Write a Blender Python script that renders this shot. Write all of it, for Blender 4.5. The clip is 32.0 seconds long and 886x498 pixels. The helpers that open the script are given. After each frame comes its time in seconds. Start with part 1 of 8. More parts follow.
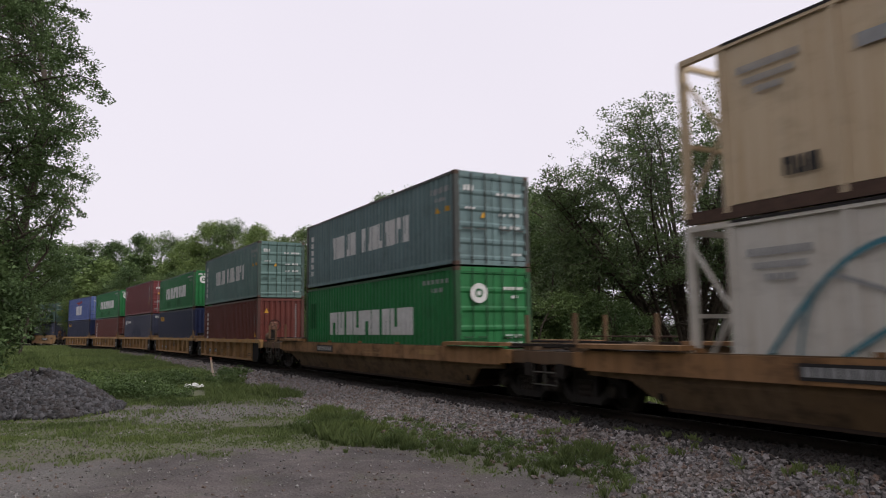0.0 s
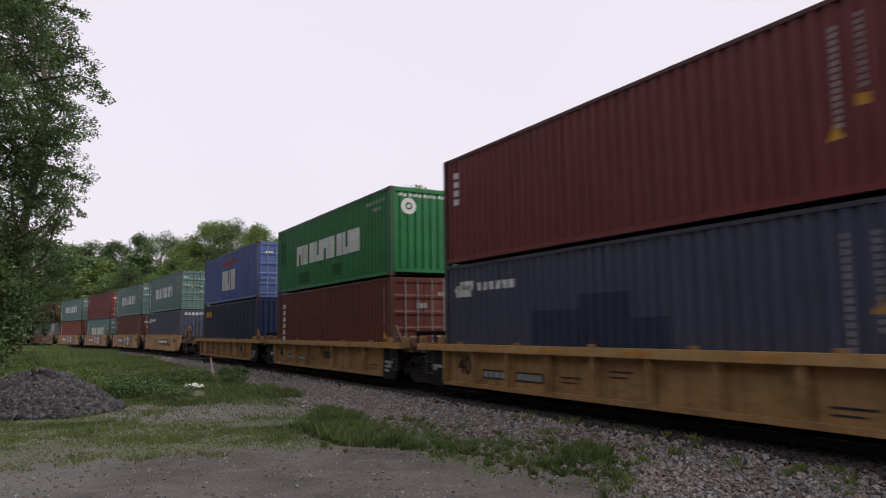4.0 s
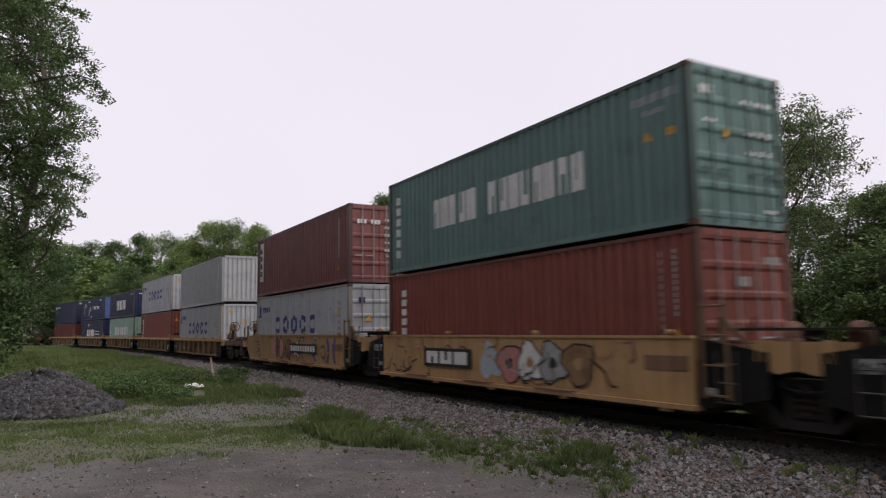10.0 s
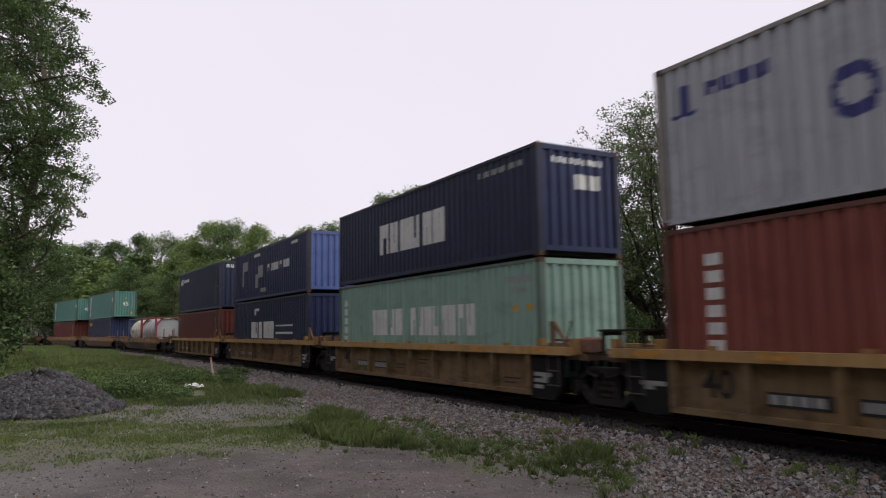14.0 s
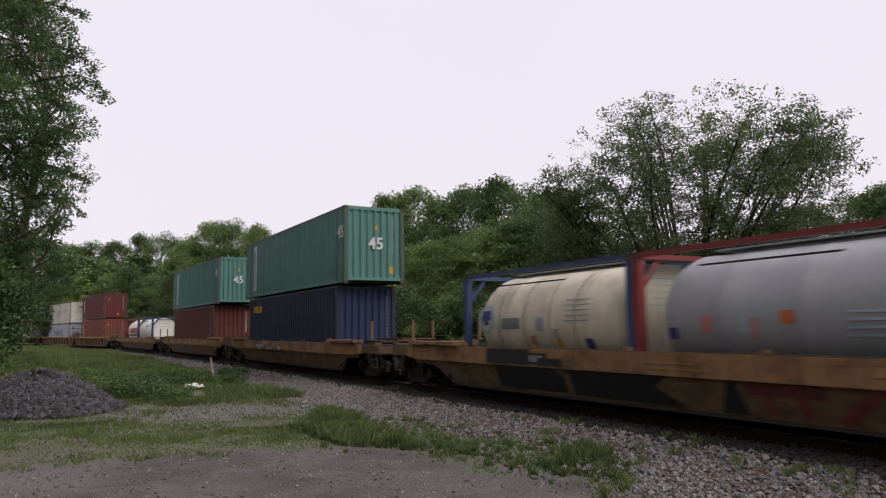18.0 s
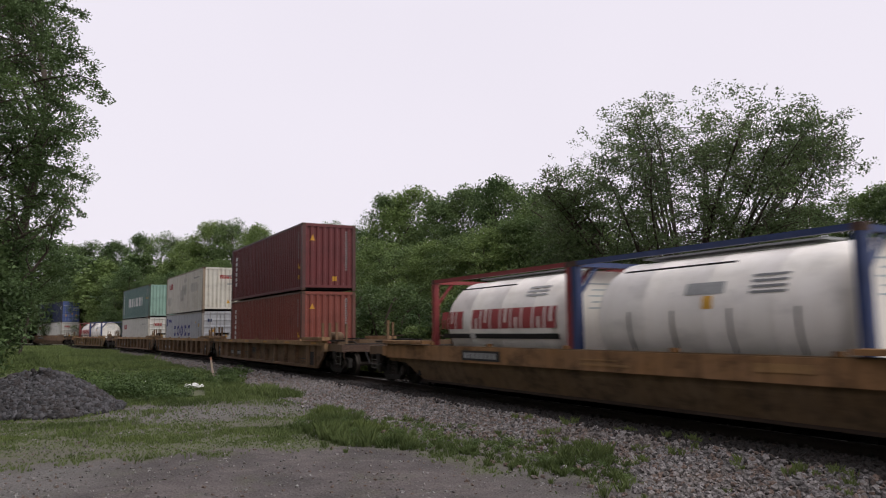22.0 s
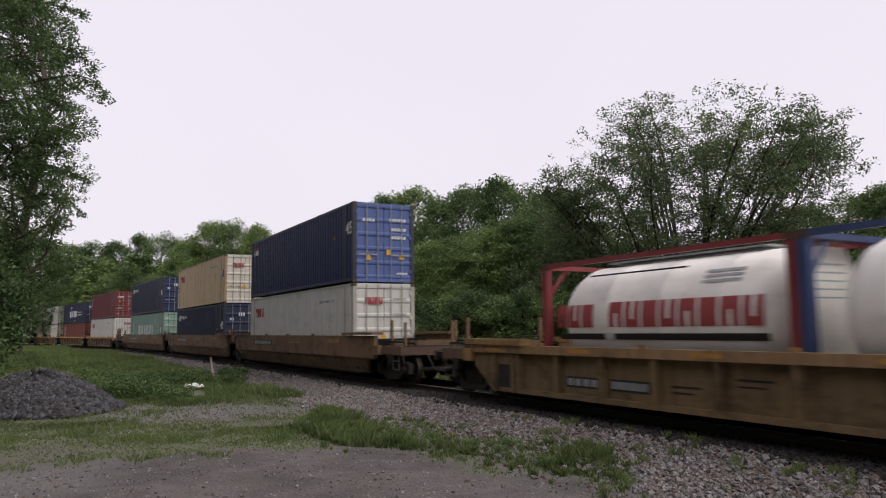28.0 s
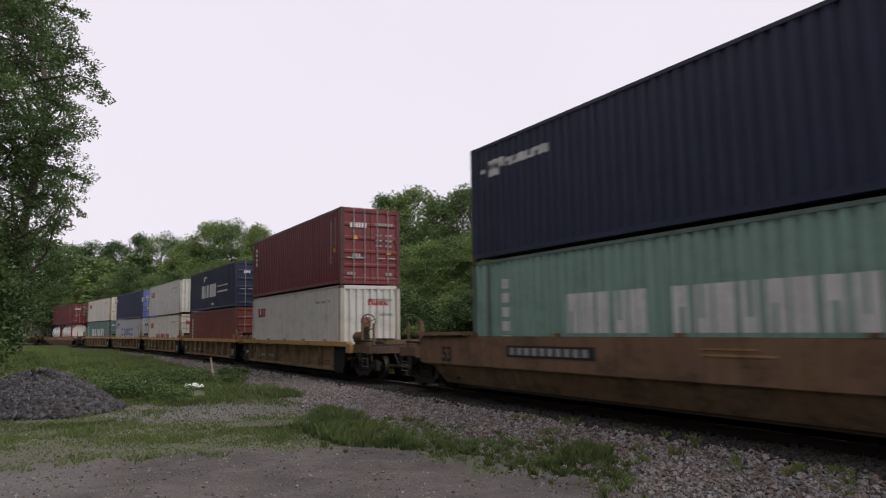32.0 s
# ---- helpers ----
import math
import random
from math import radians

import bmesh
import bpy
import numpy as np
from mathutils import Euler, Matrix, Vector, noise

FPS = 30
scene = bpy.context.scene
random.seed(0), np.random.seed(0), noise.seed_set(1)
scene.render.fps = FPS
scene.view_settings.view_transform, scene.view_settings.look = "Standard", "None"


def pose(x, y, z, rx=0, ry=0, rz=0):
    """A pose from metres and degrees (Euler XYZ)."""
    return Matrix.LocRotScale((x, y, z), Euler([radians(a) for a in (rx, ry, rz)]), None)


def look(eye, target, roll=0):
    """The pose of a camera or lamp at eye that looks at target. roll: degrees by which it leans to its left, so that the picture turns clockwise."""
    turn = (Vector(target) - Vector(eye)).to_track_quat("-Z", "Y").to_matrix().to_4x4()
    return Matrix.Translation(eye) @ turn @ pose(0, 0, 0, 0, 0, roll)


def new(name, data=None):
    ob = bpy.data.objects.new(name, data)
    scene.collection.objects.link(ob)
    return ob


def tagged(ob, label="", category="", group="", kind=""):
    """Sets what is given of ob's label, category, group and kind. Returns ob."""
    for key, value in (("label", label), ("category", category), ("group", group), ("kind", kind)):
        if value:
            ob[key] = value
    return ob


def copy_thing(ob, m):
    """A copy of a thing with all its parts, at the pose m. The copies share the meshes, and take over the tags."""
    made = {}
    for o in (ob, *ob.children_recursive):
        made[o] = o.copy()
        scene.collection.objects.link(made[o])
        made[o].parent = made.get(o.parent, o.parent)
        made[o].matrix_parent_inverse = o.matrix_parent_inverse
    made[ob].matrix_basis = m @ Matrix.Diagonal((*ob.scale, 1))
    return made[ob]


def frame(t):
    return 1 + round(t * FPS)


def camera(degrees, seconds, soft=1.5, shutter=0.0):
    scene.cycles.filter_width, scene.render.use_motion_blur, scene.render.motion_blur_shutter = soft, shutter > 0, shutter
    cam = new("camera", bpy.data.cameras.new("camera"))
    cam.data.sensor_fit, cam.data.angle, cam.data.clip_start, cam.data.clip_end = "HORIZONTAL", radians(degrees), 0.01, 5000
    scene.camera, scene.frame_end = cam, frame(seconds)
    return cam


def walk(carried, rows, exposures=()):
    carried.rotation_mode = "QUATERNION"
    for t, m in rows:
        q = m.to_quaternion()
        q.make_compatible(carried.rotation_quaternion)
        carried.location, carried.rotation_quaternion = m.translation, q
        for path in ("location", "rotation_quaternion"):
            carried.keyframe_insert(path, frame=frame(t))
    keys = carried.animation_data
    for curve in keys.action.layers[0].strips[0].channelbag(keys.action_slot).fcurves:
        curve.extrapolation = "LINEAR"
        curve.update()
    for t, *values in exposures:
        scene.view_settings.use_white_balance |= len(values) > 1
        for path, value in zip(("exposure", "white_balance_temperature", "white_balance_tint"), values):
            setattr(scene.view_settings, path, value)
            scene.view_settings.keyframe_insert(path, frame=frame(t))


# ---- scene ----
# ================= camera (it stands still) =================
cam = camera(63.87, 32.0, soft=1.1, shutter=0.3)
EYE = pose(0, 0, 2.15, 96.348, 0, 0) @ pose(0, 0, 0, 0, 0, -0.725)
walk(cam, [(0, EYE), (32, EYE)])

# ================= overcast daylight =================
world = bpy.data.worlds.new("overcast_sky")
scene.world = world
world.use_nodes = True
wn, wl = world.node_tree.nodes, world.node_tree.links
wn.clear()
w_out = wn.new("ShaderNodeOutputWorld")
w_bg = wn.new("ShaderNodeBackground")
w_bg.inputs["Strength"].default_value = 0.10
w_sky = wn.new("ShaderNodeTexSky")
w_sky.sky_type = "NISHITA"
w_sky.sun_disc = False
w_sky.sun_elevation, w_sky.sun_rotation = radians(42), radians(126)
w_sky.air_density, w_sky.dust_density = 1.5, 6.0
w_co = wn.new("ShaderNodeTexCoord")
w_noise = wn.new("ShaderNodeTexNoise")
w_noise.inputs["Scale"].default_value = 1.6
w_noise.inputs["Detail"].default_value = 3.0
w_cloud = wn.new("ShaderNodeMix")
w_cloud.data_type = "RGBA"
w_cloud.inputs["A"].default_value = (9.7, 9.15, 10.1, 1)
w_cloud.inputs["B"].default_value = (8.7, 8.2, 9.15, 1)
w_sep = wn.new("ShaderNodeSeparateXYZ")
w_up = wn.new("ShaderNodeMapRange")        # thick cloud is brighter overhead
w_up.inputs["From Min"].default_value, w_up.inputs["From Max"].default_value = 0.42, 1.0
w_up.inputs["To Min"].default_value, w_up.inputs["To Max"].default_value = 0.10, 0.135
wl.new(w_co.outputs["Generated"], w_sep.inputs["Vector"])
wl.new(w_sep.outputs["Z"], w_up.inputs["Value"])
wl.new(w_up.outputs["Result"], w_bg.inputs["Strength"])
w_mix = wn.new("ShaderNodeMix")
w_mix.data_type = "RGBA"
w_mix.inputs["Factor"].default_value = 0.93
wl.new(w_co.outputs["Generated"], w_noise.inputs["Vector"])
wl.new(w_noise.outputs["Fac"], w_cloud.inputs["Factor"])
wl.new(w_sky.outputs["Color"], w_mix.inputs["A"])
wl.new(w_cloud.outputs["Result"], w_mix.inputs["B"])
wl.new(w_mix.outputs["Result"], w_bg.inputs["Color"])
wl.new(w_bg.outputs["Background"], w_out.inputs["Surface"])

sun_lamp = bpy.data.lights.new("sun", "SUN")
sun_lamp.energy, sun_lamp.angle, sun_lamp.color = 1.7, radians(40), (1.0, 0.97, 0.94)
new("sun", sun_lamp).matrix_basis = look((0, 0, 0), (-0.72, 0.52, -0.78))

# ================= the line of the track =================
# Arc length u runs the way the train travels; u = 0 lies 41 m from the camera.
RAIL_Z, GRADE = 0.45, 0.00125
U = np.arange(-620.0, 621.0, 1.0)
_k = np.clip(U / 100, -1.9, 0.45)
_curv = (-0.12616 + 0.38528 * _k + 0.19971 * _k ** 2) / 100
_head = np.concatenate([[0], np.cumsum((_curv[1:] + _curv[:-1]) / 2)])
_head += -1.04138 - _head[620]
_tx = np.concatenate([[0], np.cumsum((np.cos(_head[1:]) + np.cos(_head[:-1])) / 2)])
_ty = np.concatenate([[0], np.cumsum((np.sin(_head[1:]) + np.sin(_head[:-1])) / 2)])
_tx += -10.10986 - _tx[620]
_ty += 39.60384 - _ty[620]


def rail_z(u):
    return RAIL_Z + GRADE * np.clip(u, -300, 120)


def spot(u, w=0.0):
    """The place on the line at u, w metres to the near side of its middle."""
    h = np.interp(u, U, _head)
    return np.interp(u, U, _tx) + np.sin(h) * w, np.interp(u, U, _ty) - np.cos(h) * w


def body_pose(u, half, lift=0.0):
    """A rigid body that rides on the line with its pivots half metres before and behind its middle."""
    ax, ay = spot(u - half)
    bx, by = spot(u + half)
    za, zb = rail_z(u - half), rail_z(u + half)
    return (Matrix.Translation(((ax + bx) / 2, (ay + by) / 2, (za + zb) / 2 + lift))
            @ Matrix.Rotation(math.atan2(by - ay, bx - ax), 4, "Z") @ Matrix.Rotation(-math.atan2(zb - za, 2 * half), 4, "Y"))


def near_line(x, y):
    """Arc length and sideways distance (near side positive) of points from the line."""
    x, y = np.asarray(x, float), np.asarray(y, float)
    k = np.zeros(x.shape, int)
    best = np.full(x.shape, 1e18)
    for i in range(0, len(U), 3):
        dd = (x - _tx[i]) ** 2 + (y - _ty[i]) ** 2
        hit = dd < best
        best[hit], k[hit] = dd[hit], i
    h = _head[k]
    du = (x - _tx[k]) * np.cos(h) + (y - _ty[k]) * np.sin(h)
    w = (x - _tx[k]) * np.sin(h) - (y - _ty[k]) * np.cos(h)
    return U[k] + du, w


# speed of the train in m/s, and the way it has gone at t seconds
_t = np.arange(0, 32.01, 0.1)
_v = np.interp(_t, [0, 8, 16, 24, 32], [15.54679, 15.89911, 15.32313, 15.22555, 15.17738])
_way = np.concatenate([[0], np.cumsum((_v[1:] + _v[:-1]) / 2 * 0.1)])
_way -= _way[180]


def gone(t):
    return float(np.interp(t, _t, _way))


# ================= mesh helpers =================
def finish(name, bm, material, smooth=False):
    me = bpy.data.meshes.new(name)
    bmesh.ops.recalc_face_normals(bm, faces=bm.faces)
    bm.to_mesh(me)
    bm.free()
    if smooth:
        me.shade_smooth()
    if material:
        me.materials.append(material)
    return me


def part(name, bm, material, parent, label="", smooth=False):
    """One mesh object under a thing or under a part."""
    ob = new(name, finish(name, bm, material, smooth))
    ob.parent = parent
    if label:
        ob["label"] = label
    return ob


def piece(name, me, parent, m=None):
    """One more object on a mesh that exists."""
    ob = new(name, me)
    ob.parent = parent
    if m is not None:
        ob.matrix_basis = m
    return ob


def thing(name, label, category, group="", kind=""):
    return tagged(new(name), label, category, group, kind)


def bx(bm, x0, x1, y0, y1, z0, z1):
    v = [bm.verts.new(p) for p in ((x0, y0, z0), (x1, y0, z0), (x1, y1, z0), (x0, y1, z0), (x0, y0, z1), (x1, y0, z1), (x1, y1, z1), (x0, y1, z1))]
    for f in ((0, 3, 2, 1), (4, 5, 6, 7), (0, 1, 5, 4), (1, 2, 6, 5), (2, 3, 7, 6), (3, 0, 4, 7)):
        bm.faces.new([v[i] for i in f])
    return bm


def boxes(*rows):
    bm = bmesh.new()
    for r in rows:
        bx(bm, *r)
    return bm


def soft_box(x0, x1, y0, y1, z0, z1, r=0.012):
    bm = boxes((x0, x1, y0, y1, z0, z1))
    bmesh.ops.bevel(bm, geom=bm.edges[:], offset=r, segments=1, affect="EDGES")
    return bm


def rod(bm, a, b, r, n=8):
    """A closed round bar from a to b."""
    a, b = Vector(a), Vector(b)
    q = (b - a).to_track_quat("Z", "Y").to_matrix()
    rings = [[bm.verts.new(p + q @ Vector((r * math.cos(i * math.tau / n), r * math.sin(i * math.tau / n), 0))) for i in range(n)] for p in (a, b)]
    for i in range(n):
        bm.faces.new((rings[0][i], rings[0][(i + 1) % n], rings[1][(i + 1) % n], rings[1][i]))
    bm.faces.new(rings[0][::-1])
    bm.faces.new(rings[1])
    return bm


def rods(*rows, n=8):
    bm = bmesh.new()
    for a, b, r in rows:
        rod(bm, a, b, r, n)
    return bm


def prism(bm, outline, axis, lo, hi):
    """An outline of 2D points pulled along an axis ('x': points are y, z; 'y': x, z; 'z': x, y)."""
    put = {"x": lambda p, t: (t, p[0], p[1]), "y": lambda p, t: (p[0], t, p[1]), "z": lambda p, t: (p[0], p[1], t)}[axis]
    a = [bm.verts.new(put(p, lo)) for p in outline]
    b = [bm.verts.new(put(p, hi)) for p in outline]
    n = len(outline)
    for i in range(n):
        bm.faces.new((a[i], a[(i + 1) % n], b[(i + 1) % n], b[i]))
    bm.faces.new(a[::-1])
    bm.faces.new(b)
    return bm


def lathe(bm, rows, axis="y", n=20, base=(0, 0, 0)):
    """A closed turned body from rows of (place along the axis, radius)."""
    rings = []
    for t, r in rows:
        ring = []
        for i in range(n):
            c, s = r * math.cos(i * math.tau / n), r * math.sin(i * math.tau / n)
            p = {"x": (t, c, s), "y": (c, t, s), "z": (c, s, t)}[axis]
            ring.append(bm.verts.new(Vector(p) + Vector(base)))
        rings.append(ring)
    for p, q in zip(rings, rings[1:]):
        for i in range(n):
            bm.faces.new((p[i], p[(i + 1) % n], q[(i + 1) % n], q[i]))
    bm.faces.new(rings[0][::-1])
    bm.faces.new(rings[-1])
    return bm


def raw_mesh(name, verts, faces, material, smooth=False):
    """A mesh from arrays: verts (n, 3), faces (m, 3 or 4)."""
    verts, faces = np.asarray(verts, np.float32), np.asarray(faces, np.int32)
    me = bpy.data.meshes.new(name)
    k = faces.shape[1]
    me.vertices.add(len(verts))
    me.vertices.foreach_set("co", verts.ravel())
    me.loops.add(faces.size)
    me.loops.foreach_set("vertex_index", faces.ravel())
    me.polygons.add(len(faces))
    me.polygons.foreach_set("loop_start", np.arange(len(faces), dtype=np.int32) * k)
    me.polygons.foreach_set("loop_total", np.full(len(faces), k, np.int32))
    me.update(calc_edges=True)
    if smooth:
        me.shade_smooth()
    if material:
        me.materials.append(material)
    return me


# ================= materials =================
def mat_base(name):
    m = bpy.data.materials.new(name)
    m.use_nodes = True
    nt = m.node_tree
    return m, nt.nodes, nt.links, nt.nodes["Principled BSDF"]


def node_noise(n, l, vec, scale, detail=4.0, rough=0.6):
    t = n.new("ShaderNodeTexNoise")
    t.inputs["Scale"].default_value, t.inputs["Detail"].default_value, t.inputs["Roughness"].default_value = scale, detail, rough
    if vec:
        l.new(vec, t.inputs["Vector"])
    return t.outputs["Fac"]


def node_ramp(n, l, fac, lo, hi):
    """0 at lo to 1 at hi."""
    r = n.new("ShaderNodeMapRange")
    r.inputs["From Min"].default_value, r.inputs["From Max"].default_value = lo, hi
    l.new(fac, r.inputs["Value"])
    return r.outputs["Result"]


def node_mix(n, l, fac, a, b):
    m = n.new("ShaderNodeMix")
    m.data_type = "RGBA"
    for key, v in (("Factor", fac), ("A", a), ("B", b)):
        if isinstance(v, (float, int)):
            m.inputs[key].default_value = v
        elif isinstance(v, tuple):
            m.inputs[key].default_value = (*v[:3], 1)
        else:
            l.new(v, m.inputs[key])
    return m.outputs["Result"]


def node_scaled(n, l, vec, sx, sy, sz):
    mp = n.new("ShaderNodeMapping")
    mp.inputs["Scale"].default_value = (sx, sy, sz)
    l.new(vec, mp.inputs["Vector"])
    return mp.outputs["Vector"]


def node_math(n, l, op, a, b):
    m = n.new("ShaderNodeMath")
    m.operation = op
    for i, v in enumerate((a, b)):
        if isinstance(v, (float, int)):
            m.inputs[i].default_value = v
        else:
            l.new(v, m.inputs[i])
    return m.outputs[0]


def node_bump(n, l, bsdf, height, strength=0.3, dist=0.01):
    b = n.new("ShaderNodeBump")
    b.inputs["Strength"].default_value, b.inputs["Distance"].default_value = strength, dist
    l.new(height, b.inputs["Height"])
    l.new(b.outputs["Normal"], bsdf.inputs["Normal"])


def paint(name, color, wear=0.5, rust=(0.09, 0.035, 0.016), rough=0.42, fade=0.25, blot=0.22, run=None):
    """Weathered coach paint: a chalky fade, grime runs down the sheet, rust spots."""
    m, n, l, b = mat_base(name)
    co = n.new("ShaderNodeTexCoord").outputs["Object"]
    rnd = n.new("ShaderNodeObjectInfo").outputs["Random"]
    big = node_noise(n, l, co, 0.9, 4)
    runs = node_noise(n, l, node_scaled(n, l, co, 7, 7, 0.35), 1.0, 6, 0.7)
    spots = node_noise(n, l, node_scaled(n, l, co, 5, 5, 2.2), 1.0, 6, 0.72)
    pale = tuple(min(1, c * 0.72 + 0.10) for c in color)
    dirt = tuple(c * 0.45 + 0.010 for c in color)
    run = run or dirt
    c1 = node_mix(n, l, node_math(n, l, "MULTIPLY", node_ramp(n, l, big, 0.35, 0.75), fade), color, pale)
    c2 = node_mix(n, l, node_math(n, l, "MULTIPLY", node_ramp(n, l, runs, 0.44, 0.74), 0.8 * wear + 0.12), c1, run)
    c3 = node_mix(n, l, node_math(n, l, "MULTIPLY", node_ramp(n, l, spots, 0.70 - 0.08 * wear, 0.80), wear), c2, rust)
    blots = node_noise(n, l, node_scaled(n, l, co, 1.1, 1.1, 2.0), 1.0, 7, 0.68)
    c3 = node_mix(n, l, node_math(n, l, "MULTIPLY", node_ramp(n, l, blots, 0.50, 0.66), blot), c3, tuple(x * 0.40 for x in dirt))
    hsv = n.new("ShaderNodeHueSaturation")
    l.new(c3, hsv.inputs["Color"])
    v = n.new("ShaderNodeMapRange")
    v.inputs["To Min"].default_value, v.inputs["To Max"].default_value = 0.92, 1.06
    l.new(rnd, v.inputs["Value"])
    l.new(v.outputs["Result"], hsv.inputs["Value"])
    l.new(hsv.outputs["Color"], b.inputs["Base Color"])
    r = n.new("ShaderNodeMapRange")
    r.inputs["To Min"].default_value, r.inputs["To Max"].default_value = rough - 0.12, rough + 0.25
    l.new(runs, r.inputs["Value"])
    l.new(r.outputs["Result"], b.inputs["Roughness"])
    b.inputs["Specular IOR Level"].default_value = 0.28
    node_bump(n, l, b, spots, 0.25, 0.006)
    return m


def plain(name, color, rough=0.6, metal=0.0, grain=12.0, vary=0.35, bump=0.2):
    """A plain stuff with grain and blotches."""
    m, n, l, b = mat_base(name)
    co = n.new("ShaderNodeTexCoord").outputs["Object"]
    f = node_noise(n, l, co, grain, 6, 0.7)
    g = node_noise(n, l, co, grain * 0.12, 3)
    c = node_mix(n, l, node_ramp(n, l, f, 0.3, 0.7), tuple(x * (1 - vary) for x in color), tuple(min(1, x * (1 + vary)) for x in color))
    c = node_mix(n, l, node_math(n, l, "MULTIPLY", node_ramp(n, l, g, 0.4, 0.7), 0.35), c, tuple(x * 0.6 for x in color))
    l.new(c, b.inputs["Base Color"])
    b.inputs["Roughness"].default_value, b.inputs["Metallic"].default_value = rough, metal
    b.inputs["Specular IOR Level"].default_value = 0.3
    node_bump(n, l, b, f, bump, 0.004)
    return m


def leaf_mat(name, dark, light, rough=0.6, vary=0.6):
    """Thin leaves: each a shade of its own, in patches of older and younger growth, with light coming through."""
    m, n, l, b = mat_base(name)
    isl = n.new("ShaderNodeNewGeometry").outputs["Random Per Island"]
    rnd = n.new("ShaderNodeObjectInfo").outputs["Random"]
    co = n.new("ShaderNodeTexCoord").outputs["Object"]
    big = node_noise(n, l, co, 0.45, 4)
    mean = tuple((p + q) / 2 for p, q in zip(dark, light))
    young = (light[0] * 1.12, light[1] * 1.10, light[2] * 0.9)
    c = node_mix(n, l, node_math(n, l, "MULTIPLY", isl, vary), mean, light)
    c = node_mix(n, l, node_math(n, l, "MULTIPLY", node_ramp(n, l, big, 0.52, 0.36), 0.75), c, dark)
    c = node_mix(n, l, node_math(n, l, "MULTIPLY", node_ramp(n, l, big, 0.56, 0.74), 0.6), c, young)
    c = node_mix(n, l, node_math(n, l, "MULTIPLY", node_ramp(n, l, rnd, 0.5, 0.0), 0.5), c, dark)
    c = node_mix(n, l, node_math(n, l, "MULTIPLY", node_ramp(n, l, rnd, 0.6, 1.0), 0.6), c, young)
    l.new(c, b.inputs["Base Color"])
    b.inputs["Roughness"].default_value = rough
    b.inputs["Specular IOR Level"].default_value = 0.22
    tr = n.new("ShaderNodeBsdfTranslucent")
    l.new(c, tr.inputs["Color"])
    mx = n.new("ShaderNodeMixShader")
    mx.inputs[0].default_value = 0.34
    l.new(b.outputs[0], mx.inputs[1])
    l.new(tr.outputs[0], mx.inputs[2])
    l.new(mx.outputs[0], n["Material Output"].inputs["Surface"])
    return m


